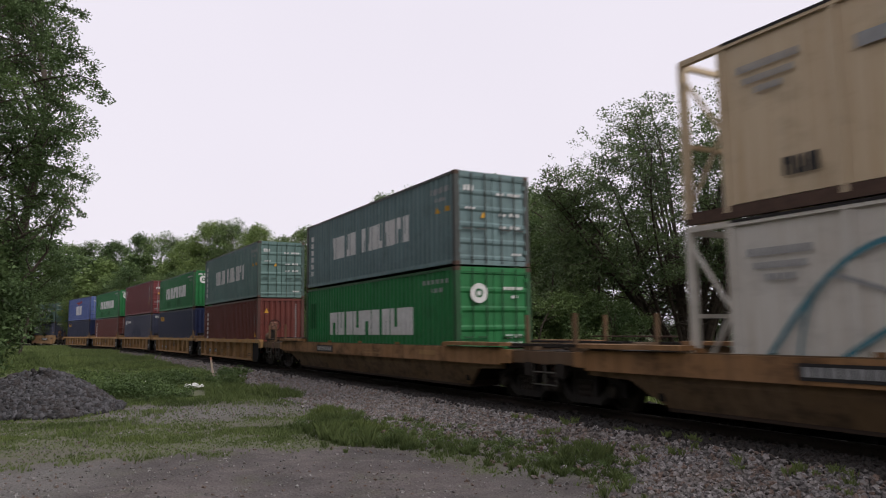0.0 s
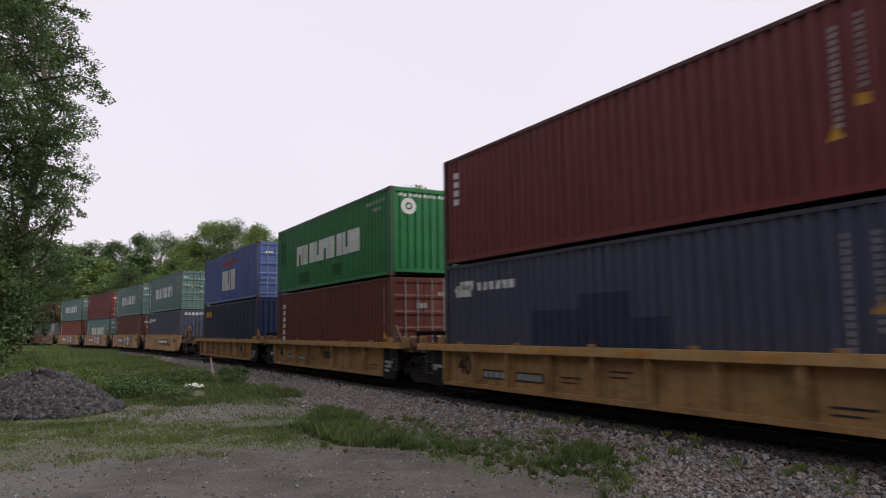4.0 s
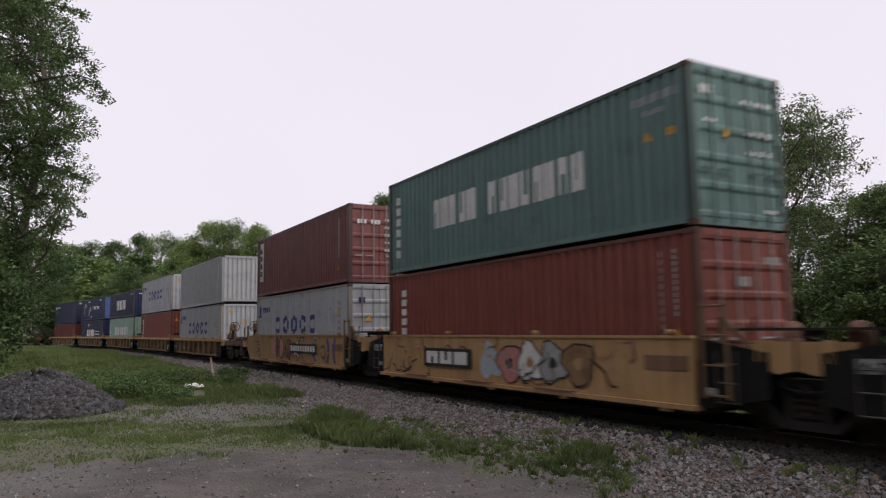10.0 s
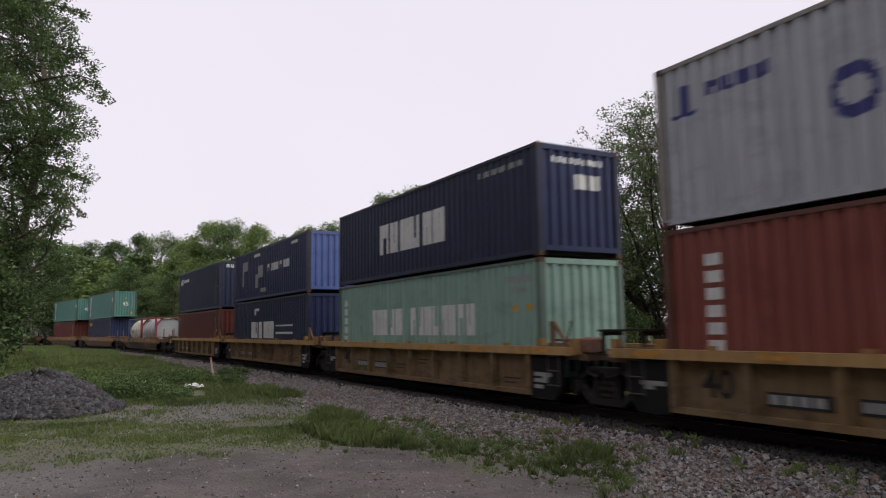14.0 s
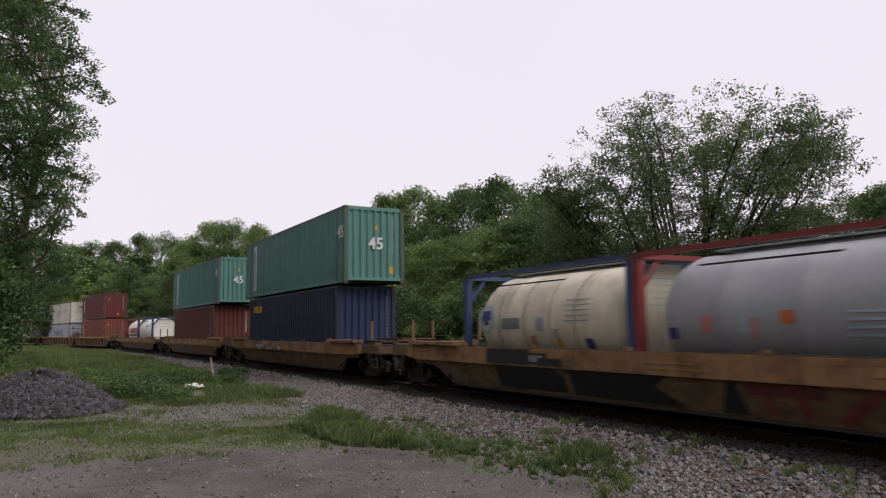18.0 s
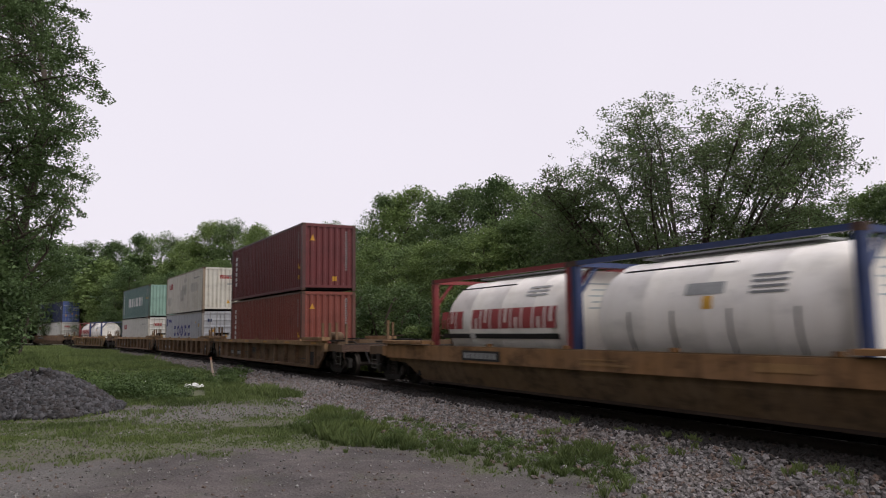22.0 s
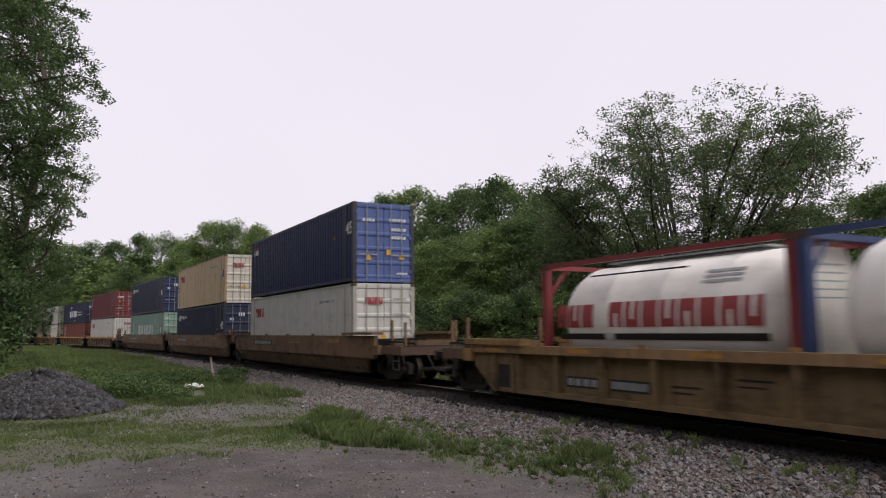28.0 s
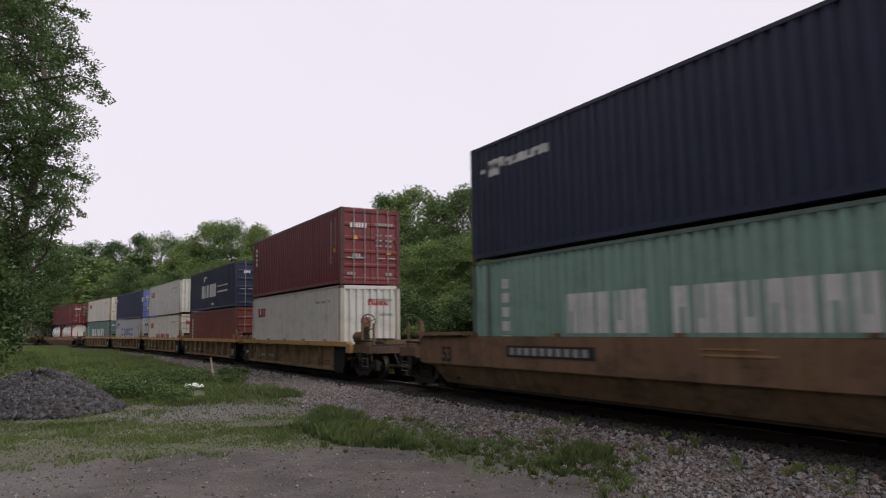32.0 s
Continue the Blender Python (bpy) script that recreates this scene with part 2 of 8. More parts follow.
M = {
    "teal_grey": paint("paint_teal_grey", (0.122, 0.190, 0.190), 0.6),
    "teal": paint("paint_teal", (0.106, 0.180, 0.162), 0.5),
    "teal_light": paint("paint_light_teal", (0.215, 0.335, 0.280), 0.5),
    "teal_deep": paint("paint_deep_teal", (0.078, 0.202, 0.168), 0.4),
    "green": paint("paint_green", (0.016, 0.148, 0.043), 0.45, fade=0.10),
    "dark_red": paint("paint_dark_red", (0.118, 0.027, 0.028), 0.5, fade=0.06),
    "maroon": paint("paint_maroon", (0.145, 0.028, 0.03), 0.35, fade=0.1),
    "brown": paint("paint_red_brown", (0.110, 0.027, 0.020), 0.5, fade=0.06),
    "faded_red": paint("paint_faded_red", (0.165, 0.055, 0.05), 0.5, fade=0.2),
    "rust_red": paint("paint_rust_red", (0.185, 0.050, 0.036), 0.5, fade=0.12),
    "navy": paint("paint_navy", (0.020, 0.026, 0.057), 0.4, fade=0.05),
    "navy_grey": paint("paint_grey_navy", (0.052, 0.058, 0.095), 0.4, fade=0.1),
    "blue": paint("paint_blue", (0.078, 0.116, 0.285), 0.4, fade=0.1),
    "blue_dark": paint("paint_dark_blue", (0.018, 0.026, 0.074), 0.4, fade=0.05),
    "grey": paint("paint_light_grey", (0.36, 0.37, 0.39), 0.5, fade=0.15),
    "mid_grey": paint("paint_mid_grey", (0.33, 0.335, 0.34), 0.25, fade=0.1),
    "white": paint("paint_offwhite", (0.50, 0.495, 0.455), 0.45, fade=0.2, run=(0.34, 0.31, 0.25)),
    "cream": paint("paint_cream", (0.52, 0.42, 0.28), 0.75, rust=(0.22, 0.10, 0.04), fade=0.2, blot=0.20, run=(0.36, 0.23, 0.11)),
    "repair_pale": paint("paint_repair_patch", (0.42, 0.405, 0.365), 0.5, fade=0.3, run=(0.32, 0.28, 0.21)),
    "dirty_white": paint("paint_dirty_white", (0.55, 0.53, 0.47), 0.7, rust=(0.20, 0.11, 0.06), fade=0.3, run=(0.34, 0.28, 0.19)),
    "well_yellow": paint("paint_wagon_yellow", (0.29, 0.165, 0.060), 0.95, rust=(0.05, 0.03, 0.018), rough=0.65, blot=0.5),
    # soiled web paints, darkened further for the shade under the top chord
    "well_web": paint("paint_wagon_soiled_shaded_yellow", (0.175, 0.112, 0.050), 1.0, rust=(0.045, 0.027, 0.017), rough=0.75, blot=0.7),
    "well_web_dull": paint("paint_wagon_soiled_shaded_brown", (0.150, 0.088, 0.045), 1.0, rust=(0.045, 0.026, 0.017), rough=0.75, blot=0.7),
    "well_tan": paint("paint_wagon_tan", (0.355, 0.215, 0.092), 0.75, rust=(0.07, 0.04, 0.022), rough=0.65),
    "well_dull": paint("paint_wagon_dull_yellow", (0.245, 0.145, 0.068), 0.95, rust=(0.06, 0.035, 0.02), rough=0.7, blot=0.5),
    "well_rust": paint("paint_wagon_rust", (0.250, 0.132, 0.052), 1.0, rust=(0.045, 0.024, 0.015), rough=0.75, blot=0.7),
    "well_brown": paint("paint_wagon_brown", (0.165, 0.095, 0.050), 0.85, rust=(0.05, 0.03, 0.02), rough=0.7, blot=0.6),
    "well_end": paint("paint_wagon_end", (0.115, 0.068, 0.034), 1.0, rust=(0.03, 0.018, 0.012), rough=0.75),
    "chord": paint("paint_wagon_chord", (0.36, 0.215, 0.080), 0.7, rust=(0.06, 0.035, 0.02), rough=0.65, blot=0.3),
    "chord_dull": paint("paint_wagon_dull_chord", (0.275, 0.165, 0.075), 0.85, rust=(0.06, 0.035, 0.02), rough=0.7, blot=0.4),
    # lower flank: road dirt, and the shade below the crease painted into the tone
    "well_low": paint("paint_wagon_dirt_and_shade", (0.145, 0.092, 0.045), 1.0, rust=(0.035, 0.022, 0.015), rough=0.8, blot=0.7),
    "worn_step": plain("worn_step_steel", (0.075, 0.07, 0.06), 0.7, 0.2),
    "post_tan": paint("paint_wagon_post", (0.15, 0.090, 0.045), 0.9, rust=(0.05, 0.03, 0.02), rough=0.75),
    "housing": plain("faded_brown_housing", (0.21, 0.11, 0.075), 0.7),
    "well_floor": plain("wagon_floor_steel", (0.045, 0.03, 0.022), 0.85, 0.2),
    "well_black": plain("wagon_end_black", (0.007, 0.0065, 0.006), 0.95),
    "seal": plain("dark_gap_steel", (0.02, 0.018, 0.017), 0.8),
    "bogie_frame": plain("cast_bogie_frame", (0.021, 0.018, 0.016), 0.85, 0.1, 9, 0.4),
    "truck": plain("bogie_steel", (0.020, 0.016, 0.013), 0.8, 0.15),
    "wheel": plain("wheel_steel", (0.028, 0.022, 0.018), 0.6, 0.5),
    "zinc": plain("galvanised_steel", (0.30, 0.31, 0.31), 0.5, 0.4),
    "cast": plain("casting_steel", (0.075, 0.045, 0.032), 0.75, 0.1),
    "mark_white": plain("mark_white", (0.56, 0.56, 0.54), 0.6, 0, 7, 0.12, 0.1),
    "mark_grey": plain("mark_grey", (0.27, 0.275, 0.27), 0.6, 0, 7, 0.2, 0.1),
    "mark_blue": plain("mark_blue", (0.045, 0.05, 0.17), 0.6, 0, 7, 0.12, 0.1),
    "mark_yellow": plain("mark_yellow", (0.50, 0.27, 0.03), 0.6, 0, 7, 0.15, 0.1),
    "strip": plain("faded_yellow_strip", (0.42, 0.20, 0.035), 0.6, 0, 5, 0.3, 0.1),
    "mark_dim": plain("mark_faded_grey", (0.15, 0.155, 0.155), 0.6, 0, 7, 0.2, 0.1),
    "mark_red": plain("mark_red", (0.27, 0.046, 0.046), 0.6, 0, 7, 0.12, 0.1),
    "mark_black": plain("mark_black", (0.018, 0.018, 0.018), 0.6, 0, 7, 0.12, 0.1),
    "mark_green": plain("mark_dark_green", (0.008, 0.09, 0.025), 0.6, 0, 7, 0.12, 0.1),
    "mark_teal": plain("mark_teal_paint", (0.05, 0.17, 0.21), 0.6, 0, 7, 0.15, 0.1),
    "mark_cloud": plain("mark_pale_blue", (0.30, 0.36, 0.38), 0.6, 0, 7, 0.25, 0.1),
    "mark_pink": plain("mark_pink", (0.40, 0.17, 0.15), 0.6, 0, 7, 0.2, 0.1),
    "mark_orange": plain("mark_orange", (0.42, 0.11, 0.03), 0.6, 0, 7, 0.15, 0.1),
    "tank_white": paint("tank_white", (0.74, 0.71, 0.65), 0.25, rough=0.35, run=(0.50, 0.45, 0.37)),
    "tank_cream": paint("tank_cream", (0.56, 0.50, 0.38), 0.4, rough=0.45),
    "tank_grey": plain("tank_aluminium_cladding", (0.30, 0.305, 0.31), 0.5, 0.25, 3, 0.1, 0.1),
    "frame_red": paint("frame_red", (0.20, 0.030, 0.030), 0.5),
    "frame_blue": paint("frame_blue", (0.036, 0.055, 0.135), 0.5),
    "rail": plain("rail_steel", (0.026, 0.018, 0.014), 0.75, 0.2),
    "rail_top": plain("rail_head", (0.24, 0.23, 0.22), 0.5, 0.8, 30, 0.1, 0.05),
    "tie": plain("creosoted_timber", (0.055, 0.042, 0.034), 0.9, 0, 9, 0.5, 0.6),
    "old_timber": plain("rotten_black_timber", (0.018, 0.015, 0.013), 0.95, 0, 9, 0.5, 0.6),
    "bark": plain("bark", (0.060, 0.047, 0.036), 0.95, 0, 8, 0.5, 0.8),
    "wood": plain("stake_wood", (0.42, 0.34, 0.27), 0.85, 0, 9, 0.35, 0.4),
    "foam": plain("white_foam", (0.75, 0.75, 0.73), 0.8, 0, 9, 0.12, 0.3),
    "leaf": leaf_mat("leaves", (0.032, 0.060, 0.023), (0.140, 0.205, 0.080)),
    "leaf_far": leaf_mat("leaves_of_the_wood", (0.044, 0.080, 0.031), (0.185, 0.255, 0.092)),
    "leaf_airy": leaf_mat("leaves_of_the_airy_tree", (0.050, 0.080, 0.035), (0.170, 0.225, 0.096)),
    "grass": leaf_mat("grass_blades", (0.056, 0.084, 0.028), (0.185, 0.232, 0.084), 0.6),
    "weed": leaf_mat("weed_leaves", (0.052, 0.088, 0.028), (0.165, 0.225, 0.082), 0.6),
    "stake_tip": plain("faded_stake_paint", (0.34, 0.15, 0.10), 0.8, 0, 9, 0.3, 0.3),
}
for _key, _col in (("teal_grey", (0.05, 0.055, 0.05)), ("teal", (0.045, 0.075, 0.062)), ("teal_light", (0.10, 0.14, 0.115)), ("teal_deep", (0.055, 0.085, 0.062)),
                   ("green", (0.018, 0.075, 0.028)), ("dark_red", (0.075, 0.028, 0.026)), ("maroon", (0.07, 0.022, 0.022)), ("brown", (0.075, 0.03, 0.024)),
                   ("rust_red", (0.10, 0.04, 0.03)), ("faded_red", (0.07, 0.035, 0.03)), ("navy", (0.016, 0.019, 0.042)), ("navy_grey", (0.04, 0.042, 0.055)),
                   ("blue", (0.035, 0.05, 0.12)), ("blue_dark", (0.020, 0.022, 0.036)), ("grey", (0.24, 0.22, 0.20)), ("mid_grey", (0.27, 0.272, 0.275)),
                   ("white", (0.36, 0.34, 0.29)), ("cream", (0.30, 0.20, 0.11)), ("dirty_white", (0.26, 0.20, 0.14))):
    M[_key + "_post"] = paint("paint_worn_" + _key, _col, 0.9)


# ================= ground =================
def sstep(lo, hi, x):
    t = np.clip((x - lo) / (hi - lo), 0, 1)
    return t * t * (3 - 2 * t)


_rg = np.random.RandomState(5)
_lat = _rg.rand(64, 64)


def vnoise(x, y, scale):
    """Smooth noise from 0 to 1, features about scale metres wide."""
    x, y = np.asarray(x, float) / scale, np.asarray(y, float) / scale
    i, j = np.floor(x).astype(int), np.floor(y).astype(int)
    fx, fy = x - i, y - j
    fx, fy = fx * fx * (3 - 2 * fx), fy * fy * (3 - 2 * fy)
    g = lambda a, b: _lat[a % 64, b % 64]
    return (g(i, j) * (1 - fx) + g(i + 1, j) * fx) * (1 - fy) + (g(i, j + 1) * (1 - fx) + g(i + 1, j + 1) * fx) * fy


def ground_z(x, y, u=None, w=None):
    if u is None:
        u, w = near_line(x, y)
    z = GRADE * np.clip(u, -300, 120)
    z = z + 0.10 * (vnoise(x, y, 2.7) - 0.5) * sstep(3, 5, np.abs(w)) + 0.05 * (vnoise(x + 31, y, 0.8) - 0.5) * sstep(3, 5, np.abs(w))
    z = z + 1.5 * sstep(8, 26, w) * sstep(22, 42, y)            # grassy bank under the trees
    z = z - 0.30 * sstep(3.5, 6, -w) + 0.8 * sstep(9, 40, -w)   # shallow ditch behind the line
    return z


def strip_edges(x):
    """Front and back of the weedy strip between the dirt track and the ballast."""
    return np.interp(x, [-3.4, -1.9, -0.3, 0.7, 1.5, 2.6], [15.6, 13.1, 12.6, 11.6, 10.5, 9.5]), np.interp(x, [-3.4, -1.2, 0.7, 2.4, 3.0], [19.8, 16.9, 14.8, 12.3, 10.4])


def strip_at(x, y):
    """1 inside the weedy strip, 0 outside."""
    front, back = strip_edges(x)
    return sstep(-0.3, 0.35, y - front) * sstep(0.5, -0.4, y - back) * sstep(-3.9, -3.0, x) * sstep(3.1, 2.3, x)


def foot(u):
    """How far the ballast reaches from the middle of the line, on the near side."""
    return np.interp(u, [8, 19, 24, 29, 31, 33, 35], [3.9, 3.9, 3.5, 2.85, 3.1, 3.7, 4.2])


def cover(x, y, u, w):
    """How much of the ground is grass, bare compacted dirt, loose pale gravel."""
    a, b = vnoise(x, y, 1.7), vnoise(x + 50, y + 9, 0.55)
    c = vnoise(x + 3, y + 80, 0.22)
    jag = 1.3 * (a - 0.5) + 1.1 * (b - 0.5) + 0.9 * (c - 0.5)
    rim = np.interp(x, [-9.0, -7.1, -4.9, -2.4, -0.9, 0.5, 1.6, 2.6, 4.0], [10.6, 11.5, 12.7, 13.2, 12.8, 11.3, 9.7, 8.4, 6.5])
    dirt = sstep(0.45, -0.75, y + jag - rim)
    gravel = 0.75 * sstep(1.15, 0.45, np.hypot((x + 6.4) / 3.4, (y - 18.7) / 1.7) + 0.55 * (a - 0.5) + 0.5 * (b - 0.5))
    gravel = np.maximum(gravel, 0.8 * dirt * sstep(-4.6, -6.4, x + 1.4 * (a - 0.5)))
    stone = sstep(0.35, -0.35, np.abs(w) - foot(u) + 0.9 * (b - 0.5) + 0.5 * (a - 0.5))
    gravel = np.maximum(gravel, 0.6 * sstep(2.4, 0.4, w - foot(u) + 1.6 * (a - 0.5)) * sstep(24, 20, y) * sstep(0.38, 0.62, b))
    grass = np.clip(1 - dirt - gravel, 0, 1) * (1 - stone) * (0.25 + 0.55 * sstep(0.3, 0.62, a * 0.5 + b * 0.3 + c * 0.2))
    lawn = sstep(1.3, 0.6, np.hypot((x + 7.6) / 4.3, (y - 14.9) / 1.75) + 0.9 * (a - 0.5) + 0.8 * (b - 0.5))
    grass = np.maximum(grass, 0.9 * lawn * (1 - stone) * (0.40 + 0.60 * sstep(0.25, 0.6, 0.5 * b + 0.5 * c)))
    grass = np.maximum(grass, 0.8 * strip_at(x, y) * (0.35 + 0.65 * sstep(0.3, 0.6, 0.6 * b + 0.4 * c)))
    moss = sstep(1.25, 0.5, np.hypot((x + 4.0) / 4.2, (y - 16.3) / 3.1) + 0.7 * (b - 0.5)) + sstep(1.2, 0.5, np.hypot((x - 2.7) / 0.9, (y - 10.1) / 0.5) + 0.6 * (b - 0.5))
    grass = np.maximum(grass, 0.70 * np.clip(moss, 0, 1) * (0.55 + 0.45 * sstep(0.3, 0.6, c)))
    gravel = gravel * (1 - 0.55 * np.clip(moss, 0, 1))
    dirt, gravel = dirt * (1 - 0.9 * lawn), gravel * (1 - 0.8 * lawn)
    grass = np.maximum(grass, sstep(19.0, 22.5, y + 2.0 * (b - 0.5) + 1.5 * (a - 0.5)) * (1 - stone) * (0.80 + 0.20 * a))
    return grass, dirt * (1 - stone), gravel, stone


def grown_axis(lo, hi, step, far):
    a = list(np.arange(lo, hi + 1e-6, step))
    s = step
    while a[-1] < far:
        s *= 1.16
        a.append(a[-1] + s)
    s = step
    b = []
    p = lo
    while p > -far:
        s *= 1.16
        p -= s
        b.append(p)
    return np.array(b[::-1] + a)


def mat_ground():
    m, n, l, b = mat_base("ground_soil_grass_gravel")
    co = n.new("ShaderNodeTexCoord").outputs["Object"]
    at = n.new("ShaderNodeAttribute")
    at.attribute_name = "cover"
    sep = n.new("ShaderNodeSeparateColor")
    l.new(at.outputs["Color"], sep.inputs["Color"])
    fine = node_noise(n, l, co, 22, 6, 0.75)
    mid = node_noise(n, l, co, 3.5, 5, 0.6)
    vor = n.new("ShaderNodeTexVoronoi")
    vor.inputs["Scale"].default_value = 24
    l.new(co, vor.inputs["Vector"])
    soil = node_mix(n, l, fine, (0.052, 0.044, 0.037), (0.128, 0.110, 0.096))
    green = node_mix(n, l, node_ramp(n, l, mid, 0.3, 0.7), (0.058, 0.080, 0.024), (0.112, 0.132, 0.048))
    green = node_mix(n, l, node_math(n, l, "MULTIPLY", node_ramp(n, l, fine, 0.35, 0.65), 0.45), green, (0.110, 0.105, 0.066))
    large = node_noise(n, l, co, 0.55, 4, 0.6)
    speck = node_noise(n, l, co, 34, 3, 0.85)
    grit = node_noise(n, l, node_scaled(n, l, co, 1, 1, 0.2), 20, 5, 0.9)
    dirt = node_mix(n, l, node_ramp(n, l, mid, 0.3, 0.75), (0.064, 0.051, 0.047), (0.160, 0.132, 0.124))
    dirt = node_mix(n, l, node_math(n, l, "MULTIPLY", node_ramp(n, l, large, 0.44, 0.60), 0.85), dirt, (0.038, 0.032, 0.030))
    moss = node_noise(n, l, co, 1.3, 6, 0.7)
    dirt = node_mix(n, l, node_math(n, l, "MULTIPLY", node_ramp(n, l, moss, 0.52, 0.68), 0.55), dirt, (0.085, 0.088, 0.045))
    dirt = node_mix(n, l, node_math(n, l, "MULTIPLY", node_ramp(n, l, grit, 0.48, 0.38), 0.8), dirt, (0.030, 0.026, 0.024))
    dirt = node_mix(n, l, node_ramp(n, l, speck, 0.59, 0.66), dirt, (0.24, 0.225, 0.21))
    dirt = node_mix(n, l, node_math(n, l, "MULTIPLY", node_ramp(n, l, fine, 0.35, 0.7), 0.6), dirt, (0.065, 0.058, 0.055))
    pale = node_mix(n, l, vor.outputs["Distance"], (0.070, 0.066, 0.060), (0.185, 0.178, 0.165))
    crumb = node_ramp(n, l, node_noise(n, l, co, 9, 7, 0.75), 0.42, 0.58)
    green = node_mix(n, l, node_math(n, l, "MULTIPLY", crumb, 0.45), green, (0.088, 0.078, 0.060))
    soil = node_mix(n, l, node_ramp(n, l, speck, 0.62, 0.74), soil, (0.20, 0.185, 0.17))
    c = node_mix(n, l, sep.outputs["Red"], soil, green)
    c = node_mix(n, l, sep.outputs["Green"], c, dirt)
    c = node_mix(n, l, sep.outputs["Blue"], c, pale)
    l.new(c, b.inputs["Base Color"])
    b.inputs["Roughness"].default_value = 0.93
    h = node_math(n, l, "ADD", node_math(n, l, "MULTIPLY", fine, 0.6), vor.outputs["Distance"])
    node_bump(n, l, b, h, 0.7, 0.03)
    return m


def make_ground():
    ax, ay = grown_axis(-16, 13, 0.2, 2500), grown_axis(6, 36, 0.2, 2500)
    gx, gy = np.meshgrid(ax, ay)
    gx, gy = gx.ravel(), gy.ravel()
    u, w = near_line(gx, gy)
    z = ground_z(gx, gy, u, w)
    nx, ny = len(ax), len(ay)
    i = (np.arange(ny - 1)[:, None] * nx + np.arange(nx - 1)[None, :]).ravel()
    me = raw_mesh("ground", np.stack([gx, gy, z], 1), np.stack([i, i + 1, i + 1 + nx, i + nx], 1), mat_ground(), True)
    grass, dirt, gravel, stone = cover(gx, gy, u, w)
    at = me.color_attributes.new("cover", "FLOAT_COLOR", "POINT")
    at.data.foreach_set("color", np.stack([grass, dirt, np.maximum(gravel, stone), np.ones_like(grass)], 1).astype(np.float32).ravel())
    tagged(new("ground", me), "rough ground of grass, compacted dirt and gravel", "ground", kind="structure")


make_ground()

# ================= the track =================
def ribbon(name, profile, u0, u1, step, material, label, category):
    """A closed body along the line from an outline of (w, height over the rail top)."""
    us = np.arange(u0, u1 + 0.01, step)
    k = len(profile)
    v = []
    for u in us:
        z = rail_z(u)
        for w, dz in profile:
            x, y = spot(u, w)
            v.append((x, y, z + dz))
    f = []
    for i in range(len(us) - 1):
        for j in range(k):
            f.append((i * k + j, i * k + (j + 1) % k, (i + 1) * k + (j + 1) % k, (i + 1) * k + j))
    me = raw_mesh(name, v, f, material)
    return tagged(new(name, me), label, category, kind="structure")


def mat_ballast(name, lo, hi, scale):
    m, n, l, b = mat_base(name)
    co = n.new("ShaderNodeTexCoord").outputs["Object"]
    isl = n.new("ShaderNodeNewGeometry").outputs["Random Per Island"]
    vor = n.new("ShaderNodeTexVoronoi")
    vor.inputs["Scale"].default_value = scale
    l.new(co, vor.inputs["Vector"])
    sepc = n.new("ShaderNodeSeparateColor")
    l.new(vor.outputs["Color"], sepc.inputs["Color"])
    grain = node_noise(n, l, co, 60, 4)
    mid = node_noise(n, l, co, 1.1, 3)
    pick = node_math(n, l, "FRACT", node_math(n, l, "ADD", node_math(n, l, "MULTIPLY", sepc.outputs["Red"], 0.5), isl), 0)
    c = node_mix(n, l, pick, lo, hi)
    warm = node_ramp(n, l, node_math(n, l, "FRACT", node_math(n, l, "MULTIPLY", isl, 7.31), 0), 0.72, 0.80)
    c = node_mix(n, l, node_math(n, l, "MULTIPLY", warm, 0.75), c, (lo[0] * 2.6, lo[1] * 1.75, lo[2] * 1.25))
    c = node_mix(n, l, node_math(n, l, "MULTIPLY", grain, 0.4), c, tuple(x * 0.55 for x in lo))
    c = node_mix(n, l, node_math(n, l, "MULTIPLY", node_ramp(n, l, mid, 0.5, 0.7), 0.5), c, (lo[0] * 0.6 + hi[0] * 0.32, lo[1] * 0.6 + hi[1] * 0.25, lo[2] * 0.6 + hi[2] * 0.2))
    l.new(c, b.inputs["Base Color"])
    b.inputs["Roughness"].default_value = 0.9
    node_bump(n, l, b, vor.outputs["Distance"], 0.9, 0.04)
    return m


M["ballast"] = mat_ballast("ballast_stone", (0.062, 0.056, 0.053), (0.345, 0.322, 0.310), 22)
# near-black stone: shade under the train and in heap gaps put into its colour
M["shade_dark"] = mat_ballast("shade_dark_stone", (0.008, 0.007, 0.006), (0.034, 0.028, 0.024), 17)
M["gravel"] = mat_ballast("pale_gravel", (0.060, 0.054, 0.050), (0.36, 0.345, 0.33), 30)
M["bed"] = mat_ballast("ballast_fines", (0.018, 0.016, 0.015), (0.150, 0.140, 0.134), 17)
M["pile_stone"] = mat_ballast("dark_crushed_stone", (0.010, 0.010, 0.011), (0.108, 0.105, 0.112), 5)
ribbon("ballast_bed", [(-1.95, -0.20), (1.95, -0.20), (2.6, -0.34), (3.5, -0.47), (4.3, -0.75), (3.6, -0.9), (-3.6, -0.9), (-3.4, -0.62)], -600, 600, 2.0, M["bed"],
       "grey crushed-stone ballast bed under the track", "ballast")
# the shade under the train is painted in as a near-black layer
ribbon("fouled_ballast", [(-1.6, -0.195), (1.62, -0.195), (1.62, -0.24), (-1.6, -0.24)], -600, 600, 2.0, M["shade_dark"], "dark fouled ballast between and beside the rails, with the train's shade in its colour", "ballast")
